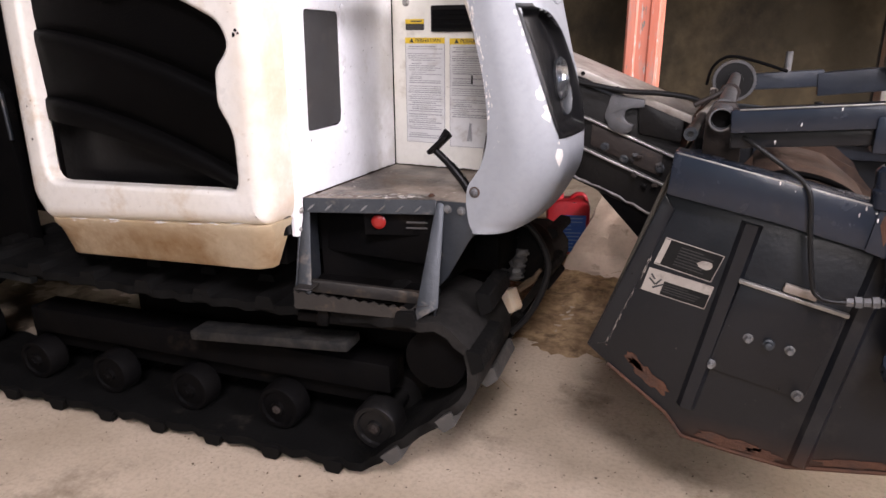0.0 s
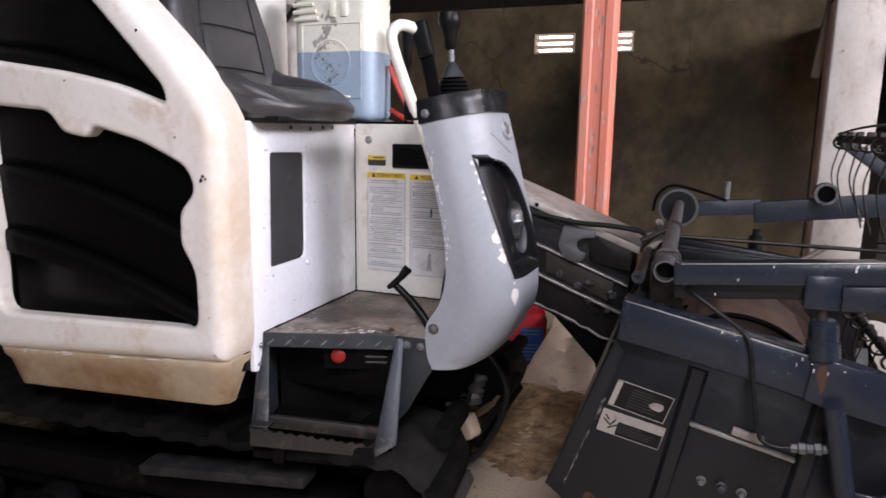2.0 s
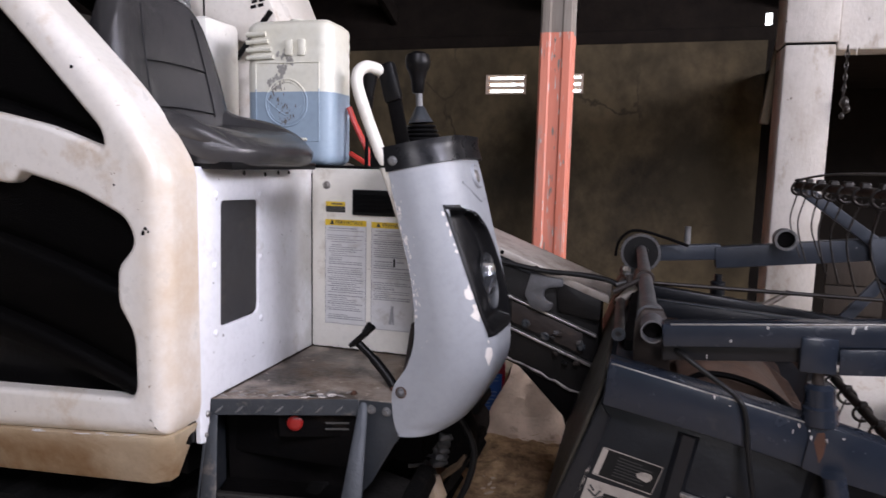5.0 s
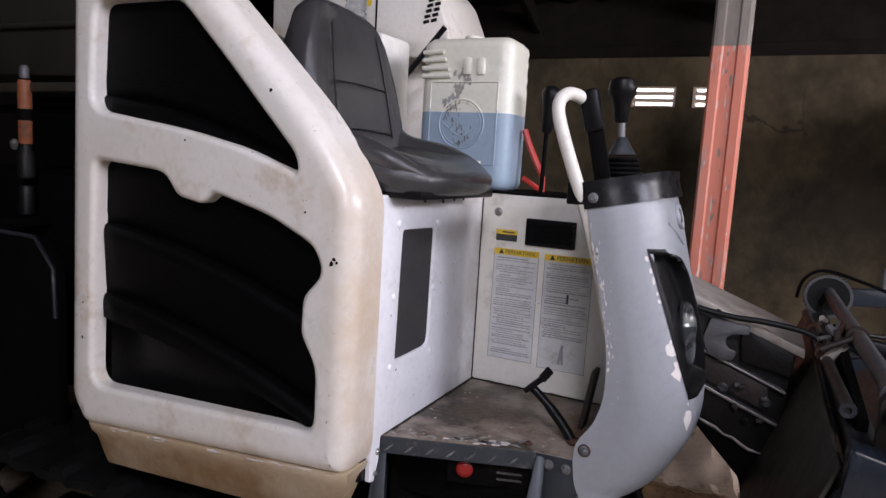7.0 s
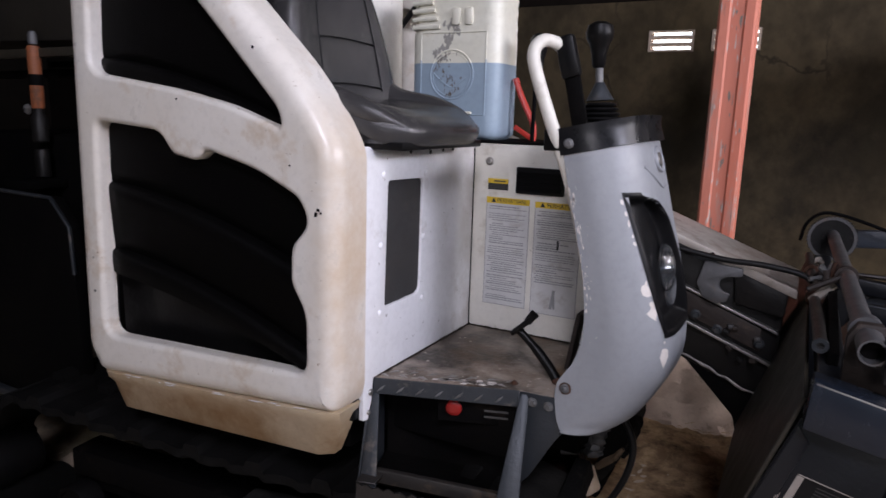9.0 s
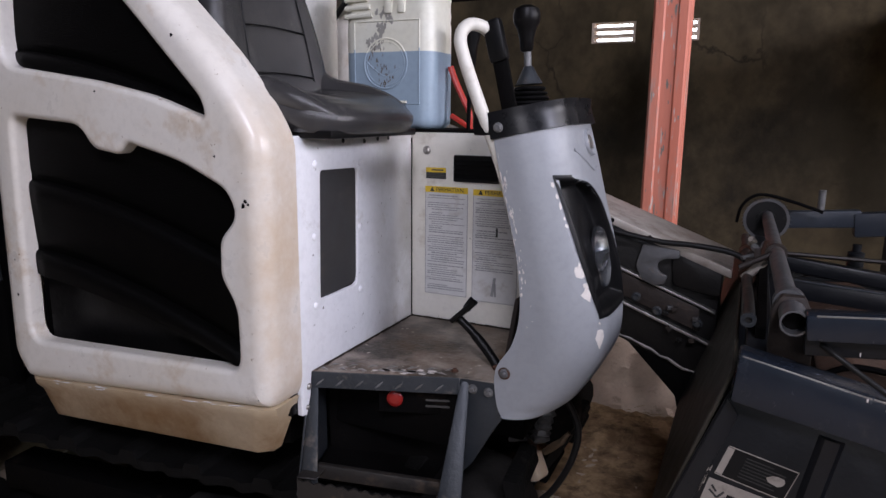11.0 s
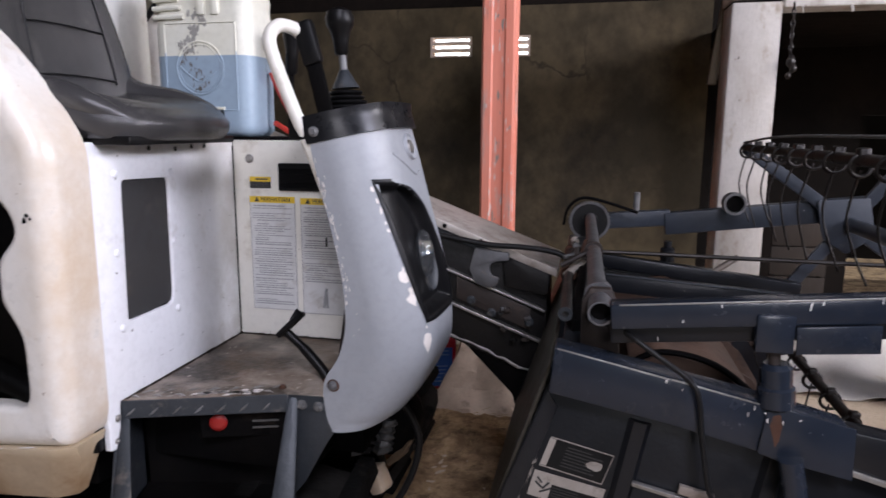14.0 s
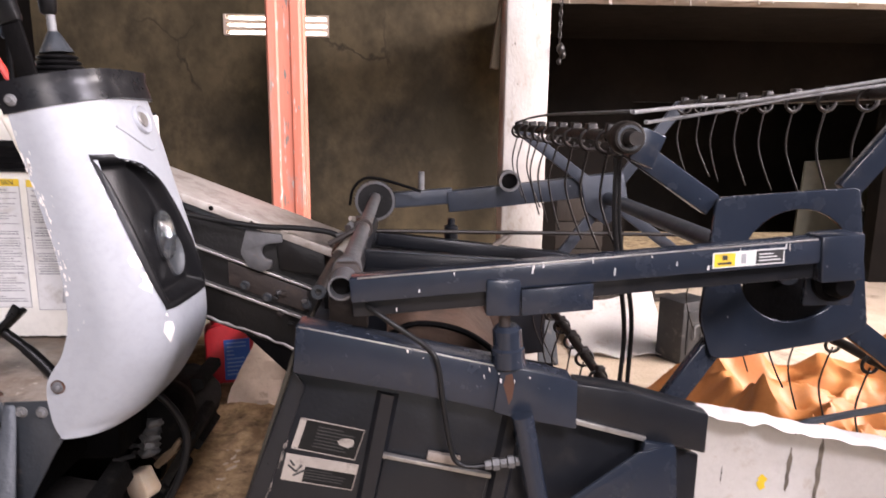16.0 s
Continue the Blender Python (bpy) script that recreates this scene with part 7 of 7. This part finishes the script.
part("rail_lip", beam((0.190, 1.932, 1.036), (0.600, 1.932, 1.008), 0.012, 0.004, 0.001), M_STEP, hd, "worn upper lip")
arm = part("reel_arm", beam((0.191, 1.555, 1.041), (1.029, 1.555, 1.116), 0.05, 0.046, 0.006), M_BLUE, hd, "slate-blue folded reel arm")
# the arm's lower half: set back, and darker to carry its shade
part("lower_web", beam((0.194, 1.567, 1.004), (1.032, 1.567, 1.079), 0.030, 0.034, 0.003), M_SIDE, arm, "recessed lower web, darkened for the shade under the arm")
for k in range(6):
    x = random.uniform(0.22, 1.02)
    z = 1.025 + 0.0895 * (x - 0.192) + random.choice((0.034, 0.034, random.uniform(-0.03, 0.03)))
    w, l = random.uniform(0.0006, 0.0016), random.uniform(0.003, 0.012)
    part("paint_scratch", prism([(x - w, z), (x + w, z + 0.001), (x + w * 0.7, z - l), (x - w * 0.5, z - l * 0.8)], "y", 1.5294, 1.531), M_FLAKE, arm, "white scratch")
# same strip for the highlight along the arm's edge
part("edge_glint", beam((0.205, 1.5305, 1.0645), (1.020, 1.5305, 1.1370), 0.003, 0.003, 0.0008), M_STEEL, arm, "bright strip for the gloss and wear along the edge")
part("arm_slide", beam((1.028, 1.555, 1.100), (1.106, 1.555, 1.1065), 0.058, 0.086, 0.005), M_BLUE, arm)
part("bracket", box(0.430, 0.492, 1.524, 1.586, 0.997, 1.064, 0.005), M_BLUE, arm)
part("bracket_plate", prism([(0.492, 1.046), (0.619, 1.058), (0.621, 1.010), (0.494, 0.999)], "y", 1.521, 1.5285, 0.002), M_BLUE, arm)
random.seed(91)
for k in range(9):
    x = random.uniform(0.25, 1.0)
    z = 1.0415 + 0.0895 * (x - 0.191) + random.uniform(-0.016, 0.020)
    w, l = random.uniform(0.0006, 0.0016), random.uniform(0.002, 0.008)
    part("paint_chip", prism([(x - w, z - l), (x + w, z - l * 0.8), (x + w * 1.3, z + l), (x - w * 0.4, z + l * 0.7)], "y", 1.5291, 1.5299), M_CARD, arm, "paint chipped to pale primer")
lab = part("label", prism([(0.832, 1.084), (0.961, 1.095), (0.959, 1.123), (0.831, 1.112)], "y", 1.5282, 1.5292), M_CARD, arm, "yellow and black warning label")


def label_field(u0, u1, mat, nm, v0=0.08, v1=0.92, t=0.0006, parent=lab):
    o, ux, uz = Vector((0.832, 1.084)), Vector((0.129, 0.011)), Vector((-0.001, 0.028))
    q = [o + ux * u + uz * v for u, v in ((u0, v0), (u1, v0), (u1, v1), (u0, v1))]
    return part(nm, prism([tuple(p) for p in q], "y", 1.5282 - t, 1.5281), mat, parent)


label_field(0.02, 0.31, M_YELLOW, "yellow_field")
label_field(0.60, 0.98, M_BLACKINK, "black_field")
label_field(0.07, 0.26, M_BLACKINK, "heading", 0.22, 0.36, 0.0011)
label_field(0.13, 0.20, M_BLACKINK, "symbol", 0.5, 0.8, 0.0011)
label_field(0.40, 0.46, M_INK, "pictogram", 0.2, 0.8, 0.0011)
for k in range(3):
    label_field(0.64, 0.94 - 0.05 * k, M_CARD, "text_line", 0.26 + 0.2 * k, 0.33 + 0.2 * k, 0.0011)
strut = part("lift_cylinder", rod((0.468, 1.545, 0.970), (0.467, 1.545, 1.000), 0.010, 12), M_RUSTIRON, hd, "slate-blue lift strut with a rusty pin")
part("cylinder_head", lathe([(0.026, 0), (0.031, 0.004), (0.031, 0.036), (0.027, 0.040), (0.027, 0.072), (0.020, 0.080)], (0.478, 1.548, 0.895), (-0.08, 0, 1), 16), M_BLUE, strut)
part("cylinder_tube", rod((0.500, 1.515, 0.815), (0.548, 1.515, 0.580), 0.020, 16), M_BLUE, strut)
part("foot_bracket", prism([(0.52, 0.645), (0.595, 0.640), (0.720, 0.735), (0.780, 0.750), (0.79, 0.60), (0.52, 0.58)], "y", 1.520, 1.528, 0.003), M_BLUE, hd, "slate-blue gusset bracket")
part("foot_bracket", prism([(0.735, 0.752), (0.795, 0.742), (0.81, 0.58), (0.70, 0.58)], "y", 1.5285, 1.545, 0.003), M_BLUE, hd)
part("foot_pad", lathe([(0.02, 0), (0.045, 0.004), (0.045, 0.03), (0.02, 0.034)], (0.552, 1.495, 0.59), (0, -0.4, 1), 18), M_BLUE, hd)
part("hose", sweep(smooth_line([(0.200, 1.62, 1.010), (0.225, 1.545, 1.008), (0.272, 1.528, 0.979), (0.330, 1.524, 0.938), (0.348, 1.522, 0.902), (0.358, 1.522, 0.828), (0.374, 1.522, 0.742), (0.386, 1.522, 0.718), (0.410, 1.522, 0.711), (0.440, 1.522, 0.713)], 6), 0.0050, 9), M_HOSE, hd, "thin black hydraulic hose")
fit_b = bmesh.new()
for k, r in enumerate((0.009, 0.012, 0.009, 0.012, 0.009)):
    lathe([(r, 0), (r, 0.012)], (0.436 + 0.014 * k, 1.522, 0.713 + 0.002 * k), (1, 0, 0.12), 6, fit_b)
part("hose_fitting", fit_b, M_GALV, hd, "bright hose fitting")

farm = part("far_arm", beam((0.160, 3.12, 1.005), (0.46, 3.12, 1.030), 0.05, 0.062, 0.005), M_FARBLUE, hd, "dusty slate-blue far reel arm")
part("far_arm_end", beam((0.44, 3.12, 1.005), (1.16, 3.12, 1.090), 0.06, 0.085, 0.005), M_FARBLUE, farm)
part("roller", ring((0.678, 3.01, 1.100), (0, 1, 0), 0.042, 0.032, 0.05, 24), M_GALV, farm, "pale ring of a roller")
part("roller_core", lathe([(0.031, 0), (0.031, 0.03)], (0.678, 3.018, 1.100), (0, 1, 0), 18), M_DARK, farm)
part("far_rail", beam((0.16, 3.0, 0.875), (0.92, 3.0, 0.79), 0.05, 0.05, 0.004), M_SIDE, hd)
part("far_rod", rod((0.10, 2.98, 0.905), (1.45, 2.98, 0.895), 0.008, 8), M_WIRE, hd)
part("far_plate", prism([(0.25, 0.80), (0.44, 0.865), (0.80, 0.81), (0.80, 0.74), (0.25, 0.74)], "y", 3.02, 3.03, 0.003), M_FARBLUE, hd)
part("far_cylinder", lathe([(0.02, 0), (0.028, 0.004), (0.028, 0.06), (0.015, 0.065), (0.015, 0.09)], (0.452, 3.05, 0.855), (0, 0, 1), 10), M_SIDE, hd)
part("upright_rod", rod((0.332, 3.14, 1.0), (0.332, 3.14, 1.124), 0.013, 10), M_GALV, hd, "grey upright pin")
part("pale_stick", rod((0.60, 2.99, 0.83), (0.70, 2.99, 0.905), 0.012, 8), M_WORNTOP, hd)
wh = bmesh.new()
WC = (0.150, 3.01, 1.018)
ring(WC, (0, 1, 0), 0.076, 0.030, 0.022, 36, wh)
for k in range(36):
    a = 2 * math.pi * k / 36
    c, s = math.cos(a), math.sin(a)
    prism([(WC[0] + 0.075 * c - 0.005 * s, WC[2] + 0.075 * s + 0.005 * c), (WC[0] + 0.083 * c, WC[2] + 0.083 * s), (WC[0] + 0.075 * c + 0.005 * s, WC[2] + 0.075 * s - 0.005 * c)], "y", WC[1] + 0.004, WC[1] + 0.018, 0, wh)
lathe([(0.032, -0.01), (0.032, 0.03)], WC, (0, 1, 0), 18, wh)
wheel = part("chain_wheel", wh, M_IRON, hd, "toothed dark chain wheel")
part("wheel_rim", ring((WC[0], WC[1] - 0.003, WC[2]), (0, 1, 0), 0.078, 0.068, 0.018, 36), M_TUBE, wheel, "worn brown rim")
part("chain", sweep(smooth_line([(0.050, 3.02, 1.000), (0.062, 3.02, 1.060), (0.098, 3.02, 1.100), (0.145, 3.02, 1.108), (0.23, 3.02, 1.088), (0.33, 3.02, 1.056)], 5), 0.006, 6), M_DARK, hd, "dark drive chain")

# reel
RX, RZ, RR, RY0, RY1 = 1.085, 1.032, 0.465, 1.72, 3.07
reel = part("reel_shaft", rod((RX, RY0, RZ), (RX, RY1 + 0.03, RZ), 0.026, 16), M_FARBLUE, hd, "dusty slate-blue reel shaft")
hole_r = [(RX + 0.013 + 0.120 * math.cos(a), RZ + 0.014 + 0.120 * math.sin(a)) for a in [2 * math.pi * k / 30 for k in range(30)]]
corner = rounded([(0.918, 1.188), (1.215, 1.212), (1.270, 0.915), (1.215, 0.885), (0.985, 0.845), (0.935, 0.845), (0.905, 0.93)], 0.012, 2)
plate = part("reel_plate", panel(corner, [hole_r], RY0, 0.010, 0.003, 0.003, 0.010), M_BLUE, hd, "slate-blue reel end plate with a round opening")
part("bearing_disc", lathe([(0.09, 0), (0.10, 0.004), (0.10, 0.014)], (RX + 0.02, RY0 + 0.02, RZ - 0.035), (0, 1, 0), 28), M_DARK, hd, "dark bearing disc")
hb = part("arm_pivot", lathe([(0.038, 0), (0.038, 0.012), (0.026, 0.014), (0.026, 0.035), (0.018, 0.045)], (1.097, 1.600, 1.045), (0, -1, 0), 20), M_DARK, hd, "dark pivot bolt at the arm's end")
part("pivot_plate", box(1.050, 1.150, 1.602, 1.612, 0.995, 1.095, 0.003), M_BLUE, hd)
part("pivot_pin", rod((1.097, 1.60, 1.045), (1.097, RY0 + 0.02, 1.045), 0.018, 12), M_DARK, hd)
ANG = [143.6, 53.6, 233.6, 323.6]
starts = [(0.918, 1.170), (1.200, 1.200), (0.950, 0.870), (1.255, 0.905)]
tine_me, ring_me = None, None
for a, st in zip(ANG, starts):
    bx, bz = RX + RR * math.cos(radians(a)), RZ + RR * math.sin(radians(a))
    part("reel_spoke", beam((st[0], RY0 + 0.028, st[1]), (bx, RY0 + 0.028, bz), 0.028, 0.048, 0.004, up=(0, 0, 1)), M_BLUE, hd)
    part("reel_spoke", beam((RX, RY1, RZ), (bx, RY1, bz), 0.02, 0.045, 0.004, up=(0, 0, 1)), M_FARBLUE, hd)
    bar = part("tine_bar", rod((bx, RY0 - 0.10, bz), (bx, RY1 + 0.02, bz), 0.0135, 12), M_WIRE, hd, "brown steel tine bar")
    part("bar_bearing", lathe([(0.006, -0.006), (0.008, -0.001), (0.014, -0.0005), (0.028, -0.001), (0.032, 0.006), (0.032, 0.034), (0.027, 0.040)], (bx, RY0 - 0.06, bz), (0, 1, 0), 24), M_BEARING, bar, "brown bar bearing")
    part("bearing_ring", ring((bx, RY0 - 0.063, bz), (0, 1, 0), 0.024, 0.019, 0.004, 22), M_STEP, bar)
    part("bearing_arm", beam((bx + 0.03, RY0 - 0.02, bz - 0.05), (bx + 0.055, RY0 - 0.02, bz + 0.012), 0.05, 0.05, 0.004), M_BLUE, bar)
    for k in range(9):
        y = RY0 + 0.07 + k * 0.155
        if tine_me is None:
            tb = sweep(smooth_line([(0.0, 0.004, -0.022), (-0.010, 0.004, -0.06), (-0.020, 0.004, -0.13), (-0.002, 0.004, -0.20), (0.028, 0.004, -0.275)], 6), 0.0027, 6)
            tine_me = bpy.data.meshes.new("tine")
            for f in tb.faces:
                f.smooth = True
            tb.to_mesh(tine_me)
            tb.free()
            tine_me.materials.append(M_WIRE)
            rb = bmesh.new()
            sweep([(0.026 * math.cos(t), 0.002 * t - 0.004, -0.012 + 0.024 * math.sin(t)) for t in [radians(100 + 340 * i / 18) for i in range(19)]], 0.0048, 6, rb)
            box(-0.012, 0.012, -0.014, 0.010, -0.012, 0.026, 0.004, rb)
            ring_me = bpy.data.meshes.new("spring")
            for f in rb.faces:
                f.smooth = True
            rb.to_mesh(ring_me)
            rb.free()
            ring_me.materials.append(M_WIRE)
        for nm, me in (("tine", tine_me), ("tine_clip", ring_me)):
            ob = new(nm, me)
            ob.parent = bar
            ob.matrix_basis = pose(bx, y, bz, 0, random.uniform(-7, 7), random.uniform(-9, 9))
part("far_hub", prism(rounded([(RX - 0.120, RZ + 0.085), (RX + 0.055, RZ + 0.100), (RX + 0.085, RZ - 0.040), (RX - 0.005, RZ - 0.110), (RX - 0.090, RZ - 0.055)], 0.008, 2), "y", RY1 - 0.030, RY1 - 0.018, 0.002), M_FARBLUE, hd, "dusty five-sided hub plate")
part("dangling_hose", sweep(smooth_line([(0.70, 1.70, 1.27), (0.715, 1.73, 1.12), (0.770, 1.80, 0.90), (0.775, 1.82, 0.74)], 6), 0.0055, 8), M_HOSE, hd, "black hose hanging from the reel")
part("dangling_hose", sweep(smooth_line([(0.71, 1.72, 1.27), (0.735, 1.76, 1.10), (0.785, 1.80, 0.92), (0.80, 1.84, 0.74)], 6), 0.0055, 8), M_HOSE, hd, "black hose hanging from the reel")

# cords over the reel
bx1, bz1 = RX + RR * math.cos(radians(ANG[0])), RZ + RR * math.sin(radians(ANG[0]))
cords = [[(bx1 - 0.01, 3.06, bz1 + 0.018), (bx1 + 0.01, 2.6, bz1 + 0.045), (bx1 + 0.02, 1.72, bz1 + 0.050)],
         [(bx1 + 0.02, 1.71, bz1 + 0.048), (0.90, 1.85, 1.372), (1.05, 1.90, 1.385), (1.24, 1.92, 1.415), (1.45, 1.93, 1.450), (1.75, 1.94, 1.50)],
         [(bx1 + 0.05, 1.72, bz1 + 0.030), (0.82, 1.85, 1.338), (0.98, 1.90, 1.362), (1.18, 1.92, 1.398), (1.42, 1.93, 1.432), (1.75, 1.94, 1.478)]]
for c in cords:
    tagged(part("cord", sweep(smooth_line(c, 8), 0.0042, 7), M_ROPE), "grey plastic cord strung over the reel bars", "cord", "cords on the reel")

# white sheet divider at the front of the header
def torn_sheet():
    b = bmesh.new()
    n = 60
    random.seed(17)
    rows = []
    for k in range(n + 1):
        x = 0.845 + 0.75 * k / n
        top = 0.803 - 0.20 * (x - 0.845) + 0.006 * noise.noise(Vector((x * 22, 0, 0)))
        rows.append([b.verts.new(p) for p in ((x, HY + 0.045, 0.36), (x, HY + 0.030, top - 0.03), (x, HY + 0.022, top), (x + 0.003, HY + 0.006 + 0.008 * noise.noise(Vector((x * 15, 3, 0))), top + 0.006), (x + 0.004, HY - 0.020 + 0.012 * noise.noise(Vector((x * 19, 5, 0))), top - 0.010 + 0.008 * noise.noise(Vector((x * 30, 9, 0)))))])
    for a, c in zip(rows, rows[1:]):
        for i in range(4):
            b.faces.new((a[i], a[i + 1], c[i + 1], c[i]))
    return b


div = part("divider_sheet", torn_sheet(), M_TINWHITE, hd, "white sheet-metal crop divider with torn bent rim", 60)
sol = div.modifiers.new("thickness", "SOLIDIFY")
sol.thickness = 0.002
part("sheet_edge", beam((0.846, HY + 0.022, 0.80), (0.862, HY + 0.040, 0.40), 0.006, 0.012, 0.001, up=(1, 0, 0)), M_WORNTOP, div)
for x, w, z0, z1, mt, nm in ((1.062, 0.012, 0.60, 0.70, M_STAIN, "rust_streak"), (1.125, 0.012, 0.56, 0.735, M_STAIN, "dirt_streak"), (1.010, 0.024, 0.605, 0.640, M_YELLOW, "paint_spot"), (0.925, 0.003, 0.62, 0.66, M_DARK, "scratch")):
    k = 22
    out = [(x + w / 2 * math.cos(t) * random.uniform(0.3, 1.2), (z0 + z1) / 2 + (z1 - z0) / 2 * math.sin(t)) for t in [2 * math.pi * i / k for i in range(k)]]
    part(nm, patch(out, (x, (z0 + z1) / 2), lambda p, q: (p, HY + 0.0455 - (q - 0.36) * 0.0365 - 0.0045, q)), mt, div)

part("thin_pipe", sweep(smooth_line([(1.050, 1.585, 0.742), (1.070, 1.59, 0.757), (1.144, 1.60, 0.767), (1.244, 1.60, 0.785), (1.40, 1.60, 0.81)], 5), 0.0075, 8), M_STEP, div, "grey thin pipe over the sheet")

# ---- low bay: tarpaulin, box, sheet metal ----
def tarp():
    b = bmesh.new()
    n, m = 110, 84
    rows = []
    for i in range(n + 1):
        row = []
        for j in range(m + 1):
            x, y = 1.22 + 1.7 * i / n, 1.95 + 1.35 * j / m
            u, v = min(i / n, 1 - i / n), min(j / m, 1 - j / m)
            e = min(1.0, 5 * min(u, v))
            p = Vector((x * 2.3, y * 2.3, 0))
            fold = 0.42 + 0.45 * noise.noise(p + Vector((3, 1, 0))) + 0.75 * (0.42 - abs(noise.noise(p * 1.7))) + 0.20 * (0.4 - abs(noise.noise(p * 4.2 + Vector((7, 2, 0)))))
            row.append(b.verts.new((x + 0.03 * noise.noise(p * 2), y + 0.03 * noise.noise(p * 2.3), 0.01 + e * (0.17 + 0.30 * fold))))
        rows.append(row)
    for i in range(n):
        for j in range(m):
            b.faces.new((rows[i][j], rows[i + 1][j], rows[i + 1][j + 1], rows[i][j + 1]))
    return b


tagged(part("tarpaulin", tarp(), M_TARP, None, "", 50), "crumpled orange tarpaulin in a heap", "tarpaulin")
spk = thing("battery_box", (1.86, 4.0, 0.0), "black plastic box with a raised panel standing on the floor", "box")
mb = pose(1.84, 4.0, 0, 0, 0, 28)
part("body", moved(box(-0.11, 0.11, -0.09, 0.09, 0, 0.36, 0.010), mb), M_BATTERY, spk)
part("panel", moved(prism(rounded([(-0.075, 0.05), (0.075, 0.05), (0.075, 0.31), (-0.075, 0.31)], 0.02, 3), "y", -0.098, -0.089, 0.003), mb), M_BATTERY, spk)
part("handle", moved(sweep(smooth_line([(-0.035, -0.10, 0.14), (-0.035, -0.112, 0.17), (-0.035, -0.112, 0.22), (0.035, -0.112, 0.22), (0.035, -0.112, 0.17), (0.035, -0.10, 0.14)], 4), 0.006, 8), mb), M_GALV, spk)


def bent_sheet():
    b = bmesh.new()
    rows = []
    for i in range(25):
        u = i / 24
        rows.append([b.verts.new((1.20 + 0.66 * u + 0.03 * math.sin(5 * v), 4.02 + 0.50 * v - 0.05 * math.sin(3 * u), 0.006 + 0.030 * (1 - v) ** 4 * math.sin(7 * u) ** 2 + 0.24 * v ** 2.4 + 0.035 * math.sin(6 * u + 2 * v) * v * v)) for v in [k / 14 for k in range(15)]])
    for a, c in zip(rows, rows[1:]):
        for k in range(14):
            b.faces.new((a[k], a[k + 1], c[k + 1], c[k]))
    return b


sh = tagged(part("metal_sheet", bent_sheet(), M_TINWHITE, None, "", 60), "bent white sheet of metal lying on the floor", "sheet metal")
sol = sh.modifiers.new("thickness", "SOLIDIFY")
sol.thickness = 0.003
for k, (p, q) in enumerate((((1.3, 4.9, 0.02), (2.3, 5.3, 0.06)), ((1.1, 4.6, 0.02), (1.5, 5.4, 0.05)), ((2.6, 4.6, 0.02), (3.3, 5.2, 0.05)))):
    tagged(part("plank", beam((p[0], p[1], 0.02), (q[0], q[1], 0.02), 0.10, 0.03, 0.004), M_OLDBROWN), "old dark plank lying on the floor", "plank", "loose planks")
tagged(part("board", prism([(3.95, 0), (5.0, 0), (5.0, 1.06), (4.5, 1.02), (4.0, 0.98)], "y", 6.60, 6.63, 0.004), M_BOARD), "olive board leaning at the dark doorway", "board")

crate = thing("wooden_crate", (1.34, 4.6, 0), "dark brown timber crate in the low bay", "crate")
for k in range(5):
    part("board", box(1.19, 1.49, 4.50, 4.515, 0.02 + 0.175 * k, 0.185 + 0.175 * k, 0.003), M_OLDBROWN, crate)
for x in (1.20, 1.46):
    part("corner_post", box(x, x + 0.03, 4.517, 4.55, 0, 0.885, 0.003), M_OLDBROWN, crate)
tagged(part("steel_pipe", rod((1.06, 4.545, 0.285), (1.92, 4.545, 0.300), 0.013, 12), M_WORNTOP), "thin worn pipe lying across the bent sheet", "pipe")
tagged(part("tin_sheet", plate4([(0.985, 3.86, 0.0), (1.105, 3.90, 0.0), (1.085, 3.96, 0.245), (0.985, 3.93, 0.245)], 0.012), M_STEP), "grey sheet of metal leaning beside the column", "sheet metal")
board = thing("hardboard_panel", (1.6, 4.9, 0), "dark brown hardboard panel leaning in the low bay", "board")
part("sheet", plate4([(1.26, 4.86, 0.0), (2.02, 4.92, 0.0), (2.02, 4.99, 0.27), (1.26, 4.93, 0.26)], 0.012), M_OLDBROWN, board)
part("rail", beam((1.27, 4.912, 0.225), (2.01, 4.972, 0.235), 0.012, 0.03, 0.002), M_OLDBROWN, board)
